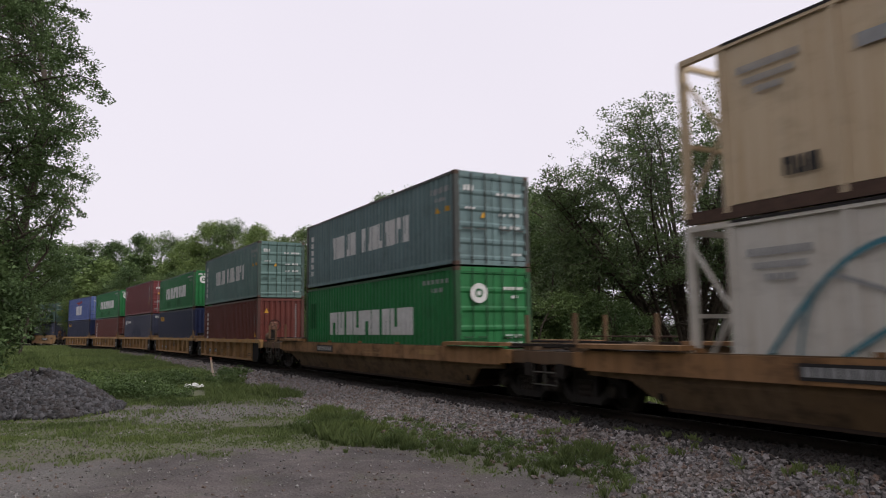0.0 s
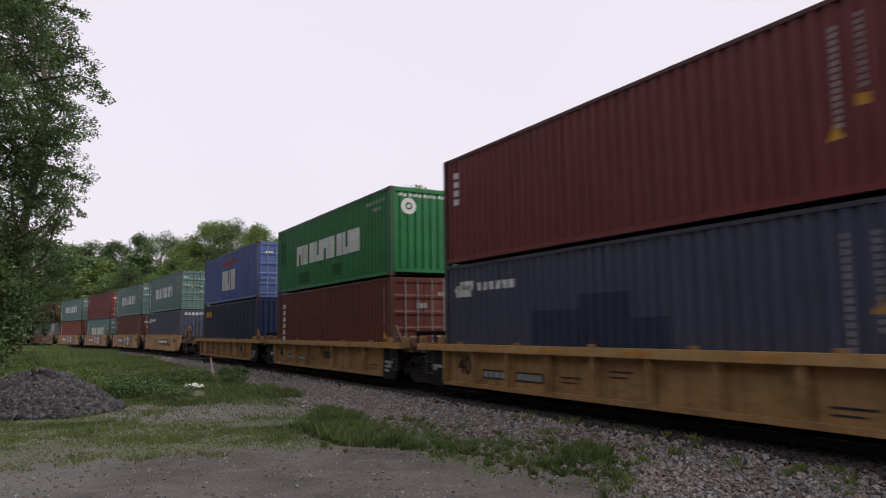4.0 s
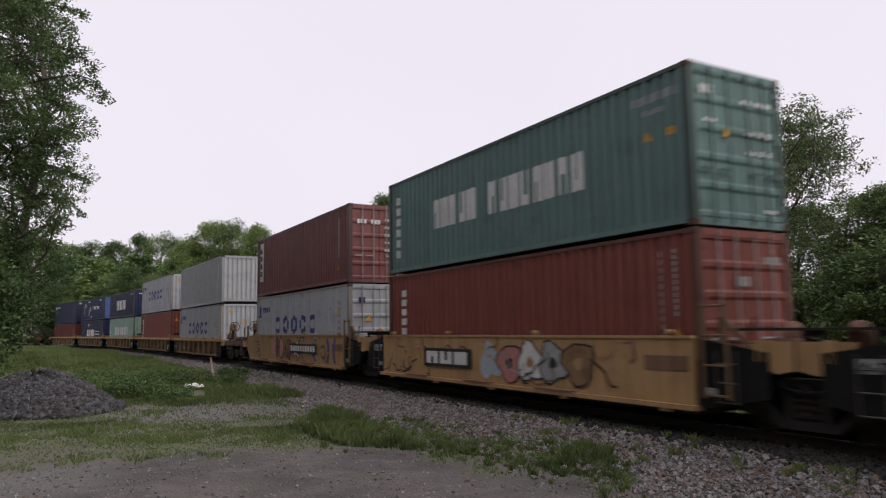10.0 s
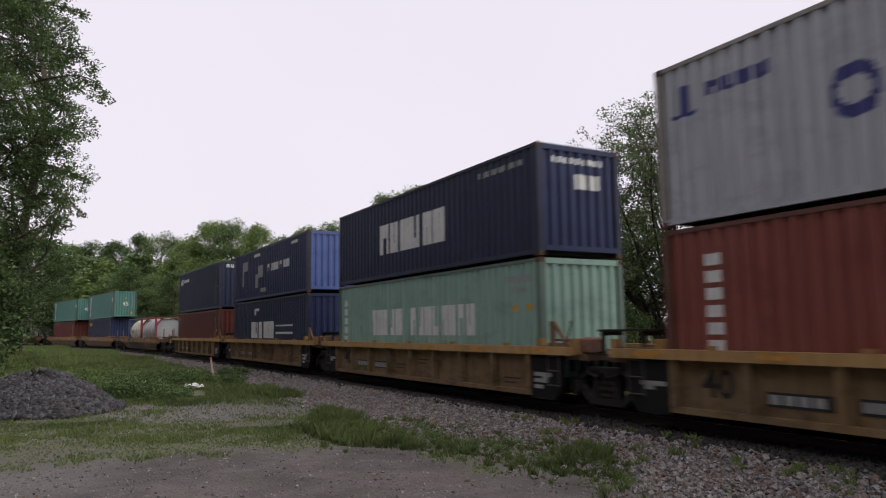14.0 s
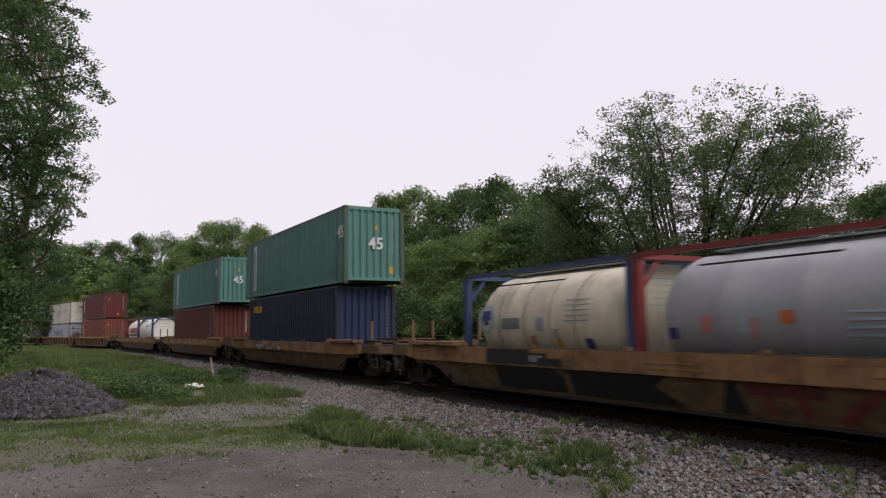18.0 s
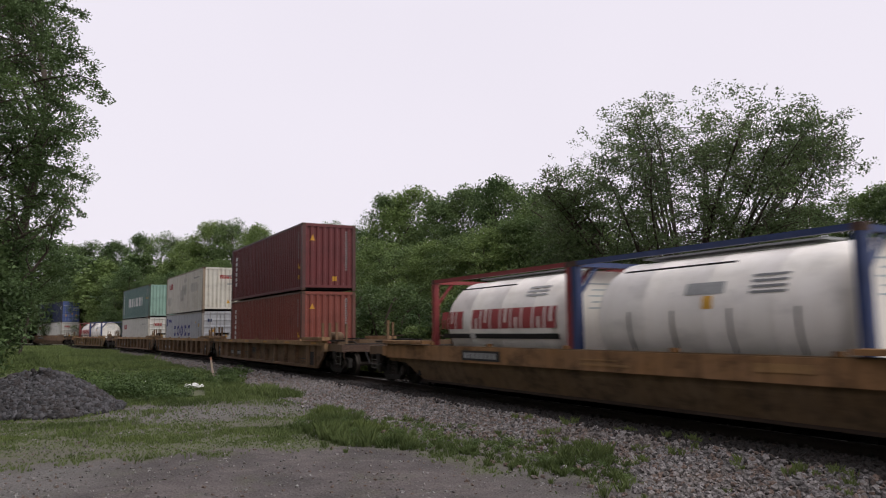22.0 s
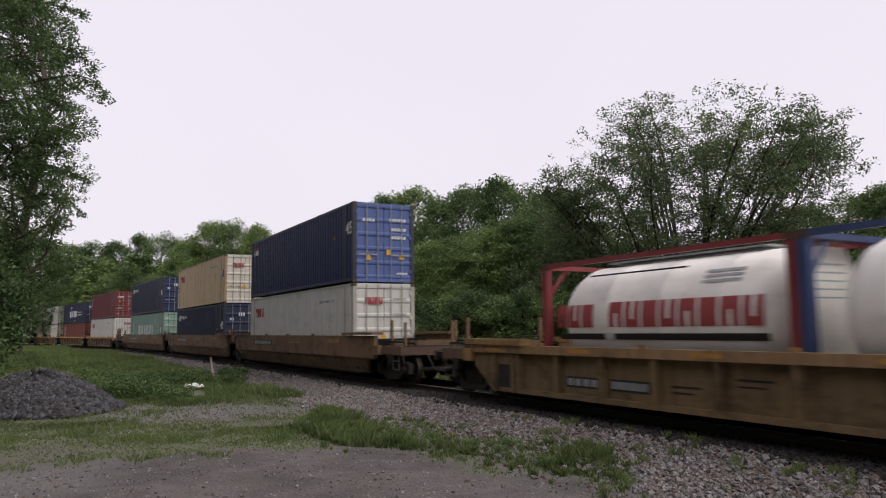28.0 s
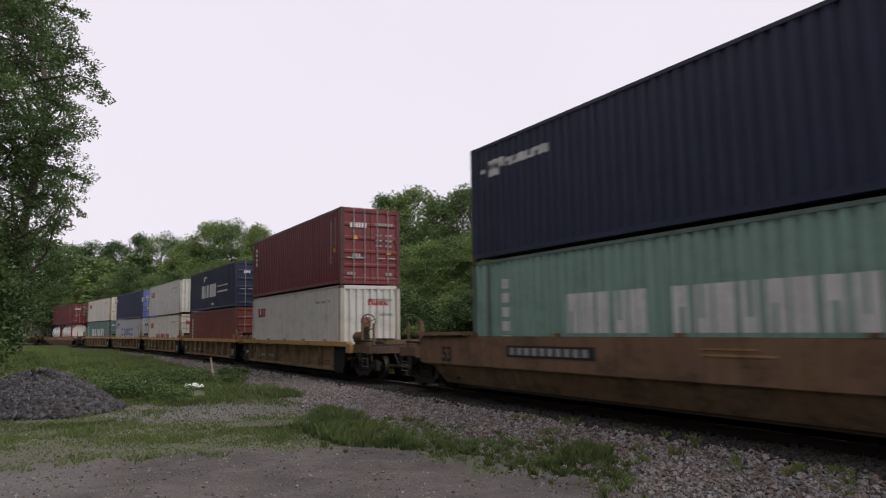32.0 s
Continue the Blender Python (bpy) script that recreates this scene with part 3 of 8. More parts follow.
RAIL_OUT = [(-0.075, -0.172), (0.075, -0.172), (0.075, -0.160), (0.012, -0.145), (0.009, -0.045), (0.036, -0.035), (0.036, -0.004), (0.028, 0.0),
            (-0.028, 0.0), (-0.036, -0.004), (-0.036, -0.035), (-0.009, -0.045), (-0.012, -0.145), (-0.075, -0.160)]
for side_w in (-0.7525, 0.7525):
    r = ribbon("rail", [(side_w + a, b) for a, b in RAIL_OUT], -600, 600, 2.0, M["rail"], "brown steel rail with a worn bright head", "rail")
    r["group"] = "rails of the track"
    ribbon("rail_head", [(side_w - 0.025, 0.003), (side_w + 0.025, 0.003), (side_w + 0.025, -0.001), (side_w - 0.025, -0.001)], -600, 600, 2.0, M["rail_top"], "bright worn rail head", "rail")


def make_ties():
    bm = bmesh.new()
    bx(bm, -0.115, 0.115, -1.30, 1.30, -0.172 - 0.17, -0.172)
    bmesh.ops.bevel(bm, geom=bm.edges[:], offset=0.014, segments=1, affect="EDGES")
    me = finish("tie", bm, M["tie"])
    track = tagged(new("sleepers"), "dark creosoted timber sleepers bedded in ballast", "sleepers", kind="structure")
    rng = random.Random(3)
    spaces = np.arange(-110, 52, 0.545)
    for u in spaces[:298]:
        p = body_pose(u, 0.5) @ pose(rng.uniform(-0.03, 0.03), rng.uniform(-0.04, 0.04), rng.uniform(-0.008, 0.004), 0, 0, rng.uniform(-1.2, 1.2))
        piece("sleeper", me, track, p)


make_ties()


def stones(name, pts, size, material, label, category, rng, flat=0.7):
    """Many small broken stones, each a bent block, joined into one body."""
    n = len(pts)
    cube = np.array([(-1, -1, -1), (1, -1, -1), (1, 1, -1), (-1, 1, -1), (-1, -1, 1), (1, -1, 1), (1, 1, 1), (-1, 1, 1)], float)
    s = size[0] + (size[1] - size[0]) * rng.rand(n) ** 1.6
    v = cube[None] * (1 + 0.55 * (rng.rand(n, 8, 3) - 0.5)) * (s / 2)[:, None, None] * (0.75 + 0.5 * rng.rand(n, 1, 3))
    v[:, :, 2] *= flat
    q = rng.randn(n, 4)
    q /= np.linalg.norm(q, axis=1)[:, None]
    a, b, c, d = q.T
    R = np.stack([1 - 2 * (c * c + d * d), 2 * (b * c - a * d), 2 * (b * d + a * c), 2 * (b * c + a * d), 1 - 2 * (b * b + d * d), 2 * (c * d - a * b),
                  2 * (b * d - a * c), 2 * (c * d + a * b), 1 - 2 * (b * b + c * c)], 1).reshape(n, 3, 3)
    v = np.einsum("nij,nkj->nki", R, v) + np.asarray(pts)[:, None, :]
    f = np.array([(0, 3, 2, 1), (4, 5, 6, 7), (0, 1, 5, 4), (1, 2, 6, 5), (2, 3, 7, 6), (3, 0, 4, 7)])
    f = (f[None] + 8 * np.arange(n)[:, None, None]).reshape(-1, 4)
    return tagged(new(name, raw_mesh(name, v.reshape(-1, 3), f, material)), label, category, kind="stuff")


def bed_z(u, w):
    """Height of the ballast's upper side."""
    return rail_z(u) + np.interp(w, [-3.4, -1.95, 1.95, 2.6, 3.5, 4.6], [-0.62, -0.20, -0.20, -0.34, -0.47, -0.70])


def scatter_ballast():
    rng = np.random.RandomState(8)
    for u0, u1, w0, w1, count, size in ((12, 46, 0.9, 4.7, 50000, (0.028, 0.085)), (-45, 12, 0.9, 4.3, 14000, (0.06, 0.12)), (14, 46, -1.9, 0.9, 3500, (0.06, 0.12))):
        u = u0 + (u1 - u0) * rng.rand(count)
        w = w0 + (w1 - w0) * rng.rand(count)
        keep = rng.rand(count) < sstep(0.75, -0.25, w - foot(u) + 0.5 * (vnoise(u, w, 0.6) - 0.5)) * 0.96 + 0.04
        u, w = u[keep], w[keep]
        x, y = spot(u, w)
        z = bed_z(u, w) + 0.012
        g = ground_z(x, y)
        z = np.where(w > 3.55, np.maximum(z, g + 0.01), z)
        # stones close to the rails take the near-black colour, for the train's shade
        shade_band = w + 0.45 * (rng.rand(len(w)) - 0.5) + 0.3 * (vnoise(x, y, 0.7) - 0.5) < 1.85
        for pick, m, lab in ((shade_band, "shade_dark", "dark fouled ballast stones beside the rail, with the train's shade in their colour"), (~shade_band, "ballast", "loose grey and brown ballast stones")):
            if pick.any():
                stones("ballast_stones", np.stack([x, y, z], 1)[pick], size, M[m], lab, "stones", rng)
    # loose gravel on the open ground
    x, y = -13 + 20 * rng.rand(60000), 8.5 + 14 * rng.rand(60000)
    u, w = near_line(x, y)
    gr, di, gv, st = cover(x, y, u, w)
    keep = (rng.rand(len(x)) < np.maximum(0.06 + 0.10 * di, gv * 0.55)) & (w > 3.4)
    x, y = x[keep], y[keep]
    stones("gravel_stones", np.stack([x, y, ground_z(x, y) - 0.001], 1), (0.012, 0.055), M["gravel"], "pale loose gravel strewn over the dirt", "gravel", rng, 0.4)


scatter_ballast()

PILE = (-11.1, 19.6, 2.0, 0.94)


def make_pile():
    cx, cy, rad, high = PILE
    rng = np.random.RandomState(4)
    n = 40
    v, f = [], []
    prof = lambda r, a: high * (1 - np.clip(r, 0, 1) ** 2.2) ** 1.0 * (1 - 0.28 * np.clip(r, 0, 1)) * (1 + 0.12 * np.sin(2 * a + 0.7) + 0.06 * np.sin(5 * a))
    for i in range(15):
        for j in range(n):
            a, r = j * math.tau / n, i / 14
            x, y = cx + rad * 1.05 * r * math.cos(a), cy + rad * r * math.sin(a)
            v.append((x, y, float(ground_z(np.array([x]), np.array([y]))[0]) - 0.04 + prof(r, a) + 0.05 * rng.rand()))
    for i in range(14):
        for j in range(n):
            f.append((i * n + j, (i + 1) * n + j, (i + 1) * n + (j + 1) % n, i * n + (j + 1) % n))
    # the heap's base is near-black: shade between the stones, put into its colour
    heap = tagged(new("stone_heap", raw_mesh("stone_heap", v, f, M["shade_dark"])), "heap of dark grey crushed stone on the grass", "stone heap")
    a, r = math.tau * rng.rand(13000), np.sqrt(rng.rand(13000)) * 1.05
    x, y = cx + rad * 1.05 * r * np.cos(a), cy + rad * r * np.sin(a)
    z = ground_z(x, y) + prof(r, a) + 0.09 * rng.rand(len(x))
    st = stones("stone_rubble", np.stack([x, y, z], 1), (0.055, 0.135), M["pile_stone"], "loose dark stones of the heap", "", rng)
    st.parent = heap


make_pile()

# ================= grass =================
def blades(name, x, y, z, high, per, rng, width, label):
    n = len(x)
    n2 = n * per
    bx_, by_, bz_ = (np.repeat(q, per) for q in (x, y, z))
    h = np.repeat(high, per) * (0.5 + 0.6 * rng.rand(n2))
    a = math.tau * rng.rand(n2)
    ox, oy = bx_ + 0.22 * h * rng.randn(n2), by_ + 0.22 * h * rng.randn(n2)
    lean = 0.15 + 0.55 * rng.rand(n2)
    tx, ty = ox + np.cos(a) * h * lean, oy + np.sin(a) * h * lean
    b = math.tau * rng.rand(n2)
    wx, wy = np.cos(b) * width * (0.6 + 0.8 * rng.rand(n2)), np.sin(b) * width * (0.6 + 0.8 * rng.rand(n2))
    mx, my = ox + (tx - ox) * 0.35, oy + (ty - oy) * 0.35
    v = np.stack([np.stack([ox - wx, oy - wy, bz_ - 0.02], 1), np.stack([ox + wx, oy + wy, bz_ - 0.02], 1),
                  np.stack([mx + wx * 0.8, my + wy * 0.8, bz_ + h * 0.6], 1), np.stack([tx, ty, bz_ + h], 1), ], 1)
    me = raw_mesh(name, v.reshape(-1, 3), np.arange(4 * n2).reshape(-1, 4), M["grass"])
    return tagged(new(name, me), label, "grass", kind="stuff")


def weeds(name, centres, radii, count, leaf, rng, label):
    """Low leafy plants: small pointed leaves round many short stems."""
    v = leaf_cloud(centres, radii, count, leaf, rng, 0.1)
    return tagged(new(name, raw_mesh(name, v, np.arange(len(v)).reshape(-1, 4), M["weed"])), label, "weeds", kind="stuff")


def make_grass():
    rng = np.random.RandomState(21)
    open_ = lambda x, y, px, py, side, far: (np.abs(x - px / py * y) < side) & (y < py + 0.5) & (y > py - far)
    clear = lambda x, y: ((np.hypot(x - PILE[0], y - PILE[1]) > PILE[2] * 0.97) & ~open_(x, y, -9.3, 26.5, 0.5, 2.8) & ~open_(x, y, -10.54, 32.87, 0.30, 4.0)
                          & (np.hypot(x + 12.1, y - 28.7) > 0.7))
    # short turf near the camera
    x, y = -19 + 25 * rng.rand(320000), 8.4 + 23 * rng.rand(320000)
    u, w = near_line(x, y)
    g = cover(x, y, u, w)[0]
    keep = (rng.rand(len(x)) < g ** 1.3 * (0.25 + 0.75 * vnoise(x + 5, y + 40, 0.35))) & ((w > 3.9) | (strip_at(x, y) > 0.5)) & clear(x, y)
    x, y, u, w = x[keep], y[keep], u[keep], w[keep]
    blades("turf", x, y, np.maximum(ground_z(x, y), np.where(w < 4.6, bed_z(u, w), -9)), (0.025 + 0.085 * vnoise(x, y, 1.1) ** 2) * (1 + 0.9 * sstep(16, 26, y)), 4, rng, 0.0072, "short sparse green turf")
    # tall dense tufts in the weedy strip and along its front
    x, y = -3.8 + 7.0 * rng.rand(5200), 9.0 + 11 * rng.rand(5200)
    front, back = strip_edges(x)
    rim = np.exp(-((y - front - 0.25) / 0.35) ** 2)
    thick = 0.62 * vnoise(x + 7, y + 3, 0.9) + 0.38 * vnoise(x, y, 0.3)
    keep = (strip_at(x, y) > 0.5) & (rng.rand(len(x)) < 0.16 + 0.75 * sstep(0.42, 0.64, thick + 0.15 * rim))
    x, y, rim, thick = x[keep], y[keep], rim[keep], thick[keep]
    high = (0.06 + 0.16 * rng.rand(len(x)) ** 1.5) * (0.6 + 0.8 * sstep(0.48, 0.72, thick)) * (1 + 0.45 * rim)
    uu, ww = near_line(x, y)
    blades("grass_tufts", x, y, np.maximum(bed_z(uu, ww), ground_z(x, y)), high, 42, rng, 0.0038, "taller green grass tufts beside the ballast")
    # lone tufts strewn over the edge of the dirt
    x, y = -3 + 6.5 * rng.rand(60), 9.0 + 4.5 * rng.rand(60)
    keep = np.abs(y - strip_edges(x)[0] + 0.4) < 0.55
    x, y = x[keep], y[keep]
    blades("lone_tufts", x, y, ground_z(x, y), 0.06 + 0.12 * rng.rand(len(x)), 36, rng, 0.004, "small lone grass tufts at the edge of the dirt")
    # the strip goes on along the far ballast
    uu, ww = -40 + 58 * rng.rand(5200), 3.5 + 2.4 * rng.rand(5200)
    x, y = spot(uu, ww)
    keep = (y > 18.5) & clear(x, y) & (vnoise(x + 7, y + 3, 1.25) * 0.65 + vnoise(x, y, 0.4) * 0.35 > 0.42 + 0.10 * sstep(4.4, 3.5, ww))
    x, y, uu, ww = x[keep], y[keep], uu[keep], ww[keep]
    blades("verge_tufts", x, y, np.maximum(bed_z(uu, ww), ground_z(x, y)), 0.10 + 0.24 * rng.rand(len(x)), 18, rng, 0.007, "green grass along the foot of the ballast")
    # weeds in the stones
    px = np.array([4.0, 4.4, 3.5, 3.4, 4.4, 5.2, 2.6, 1.8, 3.1, 3.9, 5.3, 2.1, 4.9])
    py = np.array([13.3, 12.7, 14.0, 12.5, 10.9, 9.4, 15.2, 16.2, 11.9, 12.0, 9.9, 14.6, 10.2])
    px, py = px * 0.915, py * 0.915
    x, y = np.repeat(px, 7) + 0.11 * rng.randn(7 * len(px)), np.repeat(py, 7) + 0.11 * rng.randn(7 * len(px))
    uu, ww = near_line(x, y)
    blades("ballast_weeds", x, y, np.maximum(bed_z(uu, ww), ground_z(x, y)), 0.05 + 0.11 * rng.rand(len(x)), 24, rng, 0.004, "small weeds growing in the ballast")
    # meadow beyond
    uu, ww = -120 + 132 * rng.rand(30000), 3.6 + 24 * rng.rand(30000) ** 1.4
    x, y = spot(uu, ww)
    keep = (y > 20) & clear(x, y) & (vnoise(x, y, 3.0) + 0.4 * rng.rand(len(x)) > 0.42)
    x, y = x[keep], y[keep]
    tall = 0.09 + 0.28 * sstep(0.45, 0.8, vnoise(x + 20, y, 4.5)) + 0.35 * sstep(32, 55, np.hypot(x, y))
    blades("meadow_grass", x, y, ground_z(x, y), tall, 7, rng, 0.014, "long green meadow grass and weeds")
    # leafy weeds in the meadow, thicker towards the trees
    uu, ww = -75 + 86 * rng.rand(9000), 4.2 + 16 * rng.rand(9000)
    x, y = spot(uu, ww)
    lush = 0.55 * vnoise(x + 11, y + 61, 2.2) + 0.45 * vnoise(x, y + 17, 0.8) + 0.14 * sstep(24, 40, y) + 0.10 * sstep(8, 13, ww)
    keep = (y > 19.5) & clear(x, y) & (lush > 0.52)
    x, y, lush = x[keep], y[keep], lush[keep]
    rad = (0.09 + 0.16 * rng.rand(len(x))) * (1 + 1.3 * sstep(0.58, 0.8, lush))
    weeds("meadow_weeds", np.stack([x, y, ground_z(x, y) + rad * 0.6], 1), rad, 80000, 0.08, rng, "leafy green weeds growing over the meadow")
    # tall leafy growth round the stone heap and on the bank
    x, y = -17 + 9 * rng.rand(700), 20.5 + 13 * rng.rand(700)
    keep = clear(x, y) & (vnoise(x + 40, y, 1.5) > 0.5)
    x, y = x[keep], y[keep]
    rad = 0.16 + 0.22 * rng.rand(len(x))
    weeds("bank_weeds", np.stack([x, y, ground_z(x, y) + rad * 0.8], 1), rad, 34000, 0.10, rng, "tall leafy weeds behind the stone heap")
    # weeds among the strip's tufts
    x, y = -3.4 + 6.2 * rng.rand(420), 9.8 + 8 * rng.rand(420)
    keep = (strip_at(x, y) > 0.6) & (vnoise(x + 2, y + 33, 0.8) > 0.52)
    x, y = x[keep], y[keep]
    rad = 0.05 + 0.08 * rng.rand(len(x))
    weeds("strip_weeds", np.stack([x, y, ground_z(x, y) + rad * 0.8], 1), rad, 9000, 0.032, rng, "small leafy weeds beside the ballast")
    # growth behind the line
    uu, ww = -90 + 135 * rng.rand(9000), -3.6 - 9 * rng.rand(9000)
    x, y = spot(uu, ww)
    blades("verge_growth", x, y, ground_z(x, y), 0.35 + 0.5 * vnoise(x, y, 3), 6, rng, 0.02, "long green growth behind the track")



# ================= trees =================
def tube(v, f, pts, r0, r1, n=6):
    """Adds a tapering bent tube to vertex and face lists."""
    base = len(v)
    m = len(pts)
    for i, p in enumerate(pts):
        q = pts[min(i + 1, m - 1)] - pts[max(i - 1, 0)]
        q = Vector(q).to_track_quat("Z", "Y").to_matrix()
        r = r0 + (r1 - r0) * i / (m - 1)
        for j in range(n):
            o = q @ Vector((r * math.cos(j * math.tau / n), r * math.sin(j * math.tau / n), 0))
            v.append((p[0] + o[0], p[1] + o[1], p[2] + o[2]))
    for i in range(m - 1):
        for j in range(n):
            f.append((base + i * n + j, base + i * n + (j + 1) % n, base + (i + 1) * n + (j + 1) % n, base + (i + 1) * n + j))


def bend(a, b, rng, k, sag=0.0):
    a, b = np.array(a, float), np.array(b, float)
    d = np.linalg.norm(b - a)
    t = np.linspace(0, 1, k)
    off = rng.randn(3) * 0.10 * d
    return [a + (b - a) * s + off * math.sin(math.pi * s) + np.array([0, 0, sag * d * math.sin(math.pi * s)]) for s in t]


def leaf_cloud(centres, radii, count, leaf, rng, droop=0.0):
    """Leaves strewn round clump centres: pointed quads in all directions."""
    k = rng.choice(len(centres), size=count, p=radii ** 2 / (radii ** 2).sum())
    d = rng.randn(count, 3)
    d /= np.linalg.norm(d, axis=1)[:, None]
    rad = radii[k] * rng.rand(count) ** 0.45
    p = centres[k] + d * rad[:, None] * np.array([1.0, 1.0, 0.72])
    a = rng.randn(count, 3) * np.array([1, 1, 0.62]) + d * 0.5 + np.array([0, 0, -droop])
    a /= np.linalg.norm(a, axis=1)[:, None]
    b = np.cross(a, rng.randn(count, 3) * 0.8 + np.array([0, 0, 1.2]))
    b /= np.linalg.norm(b, axis=1)[:, None] + 1e-9
    s = leaf * (0.6 + 0.8 * rng.rand(count))[:, None]
    v = np.stack([p - a * s * 0.5, p + b * s * 0.26, p + a * s * 0.5, p - b * s * 0.26], 1)
    return v.reshape(-1, 3)


def make_tree(name, label, seed, high, spread, clear, limbs, clump, fill, leaf, count, leaf_m, stems=1, thick=0.2, shell=0.72, top=0.55, taper=0.0, ragged=0.35, boughs=()):
    """A tapered trunk with limbs and a leafy crown. Base at the origin."""
    rng = np.random.RandomState(seed)
    v, f, cen = [], [], []
    zc, hz = high * (clear + (1 - clear) * top), None
    def wide(z):
        t = (z - high * clear) / (high * (1 - clear))
        t = np.clip(t, 0, 1)
        lowr = np.sin(np.pi * np.clip(t, 0, 1) ** (math.log(0.5) / math.log(top))) ** 0.6
        return spread * lowr * (1 - taper * t)
    tops = []
    for s in range(stems):
        a = math.tau * (s + rng.rand() * 0.6) / stems
        reach = 0.0 if stems == 1 else spread * (0.25 + 0.3 * rng.rand())
        end = np.array([math.cos(a) * reach, math.sin(a) * reach, high * (0.80 + 0.12 * rng.rand())])
        start = np.array([math.cos(a), math.sin(a), 0]) * (0.0 if stems == 1 else thick * 1.1) + np.array([0, 0, -0.15])
        pts = bend(start, end, rng, 8)
        tube(v, f, pts, thick * (1 if stems == 1 else 0.75), 0.035, 8)
        tops.append(pts)
    for i in range(limbs):
        pts = tops[i % stems]
        t = clear * 0.75 + (0.97 - clear * 0.75) * ((i + rng.rand()) / limbs)
        k = t * (len(pts) - 1)
        j = min(int(k), len(pts) - 2)
        a0 = pts[j] + (pts[j + 1] - pts[j]) * (k - j)
        a = rng.rand() * math.tau
        ze = min(high * 0.98, a0[2] + high * (0.06 + 0.16 * rng.rand()))
        ze = max(ze, high * clear)
        r = wide(ze) * (0.65 + 0.4 * rng.rand())
        e = np.array([math.cos(a) * r, math.sin(a) * r, ze])
        path = bend(a0, e, rng, 6, 0.08)
        rr = max(0.02, thick * 0.42 * (1 - 0.7 * t))
        tube(v, f, path, rr, 0.012, 5)
        cen += [path[-1], path[-2], path[-3] * 0.5 + path[-2] * 0.5]
        for q in range(3):
            b0 = path[2 + q]
            tip = b0 + rng.randn(3) * spread * np.array([0.22, 0.22, 0.10]) + (e - a0) * 0.22
            tip[2] = min(tip[2], high * 0.96)
            inner = wide(tip[2]) / max(0.1, math.hypot(tip[0], tip[1]))
            if inner < 1:
                tip[:2] *= inner
            tw = bend(b0, tip, rng, 4, 0.05)
            tube(v, f, tw, rr * 0.45, 0.008, 4)
            cen += [tw[-1], tw[-2]]
    while len(cen) < fill:
        z = high * (clear + (1 - clear) * rng.rand())
        a = rng.rand() * math.tau
        r = wide(z) * (shell + (1.04 - shell) * rng.rand() ** 0.6)
        r *= 1 - ragged + 1.5 * ragged * float(vnoise(a * 1.9 + seed, z * 0.45 + seed * 3, 1.0))
        cen.append(np.array([math.cos(a) * r, math.sin(a) * r, z]))
    slim = []
    for tip in boughs:                       # slender boughs that reach out of the crown
        tip = np.array(tip, float)
        root = np.array([tip[0] * 0.25, tip[1] * 0.25, tip[2] + 0.6])
        path = bend(root, tip, rng, 24, 0.10)
        tube(v, f, path, 0.05, 0.008, 5)
        for i, q in enumerate(path[6:]):
            for _ in range(2):
                twig = q + rng.randn(3) * np.array([0.30, 0.30, 0.12]) * (1.25 - i / 18) + np.array([0, 0, -0.10])
                tube(v, f, [q, (q + twig) / 2 + np.array([0, 0, 0.03]), twig], 0.010, 0.004, 3)
                slim.append(twig)
    cen = np.array(cen)
    rad = clump * (0.55 + 0.8 * rng.rand(len(cen)))
    if slim:
        cen = np.concatenate([cen, np.array(slim)])
        rad = np.concatenate([rad, 0.12 + 0.16 * rng.rand(len(slim))])
    tree = thing(name, label, "tree")
    t = new("trunk", raw_mesh("trunk", v, f, M["bark"], True))
    t.parent = tree
    lv = leaf_cloud(cen, rad, count, leaf, rng)
    c = new("crown", raw_mesh("crown", lv, np.arange(len(lv)).reshape(-1, 4), leaf_m))
    c.parent = tree
    return tree


make_grass()


def stand(x, y, turn=0.0, s=1.0, sz=None):
    z = float(ground_z(np.array([x]), np.array([y]))[0])
    return Matrix.Translation((x, y, z - 0.05)) @ Matrix.Rotation(turn, 4, "Z") @ Matrix.Diagonal((s, s, sz or s, 1))


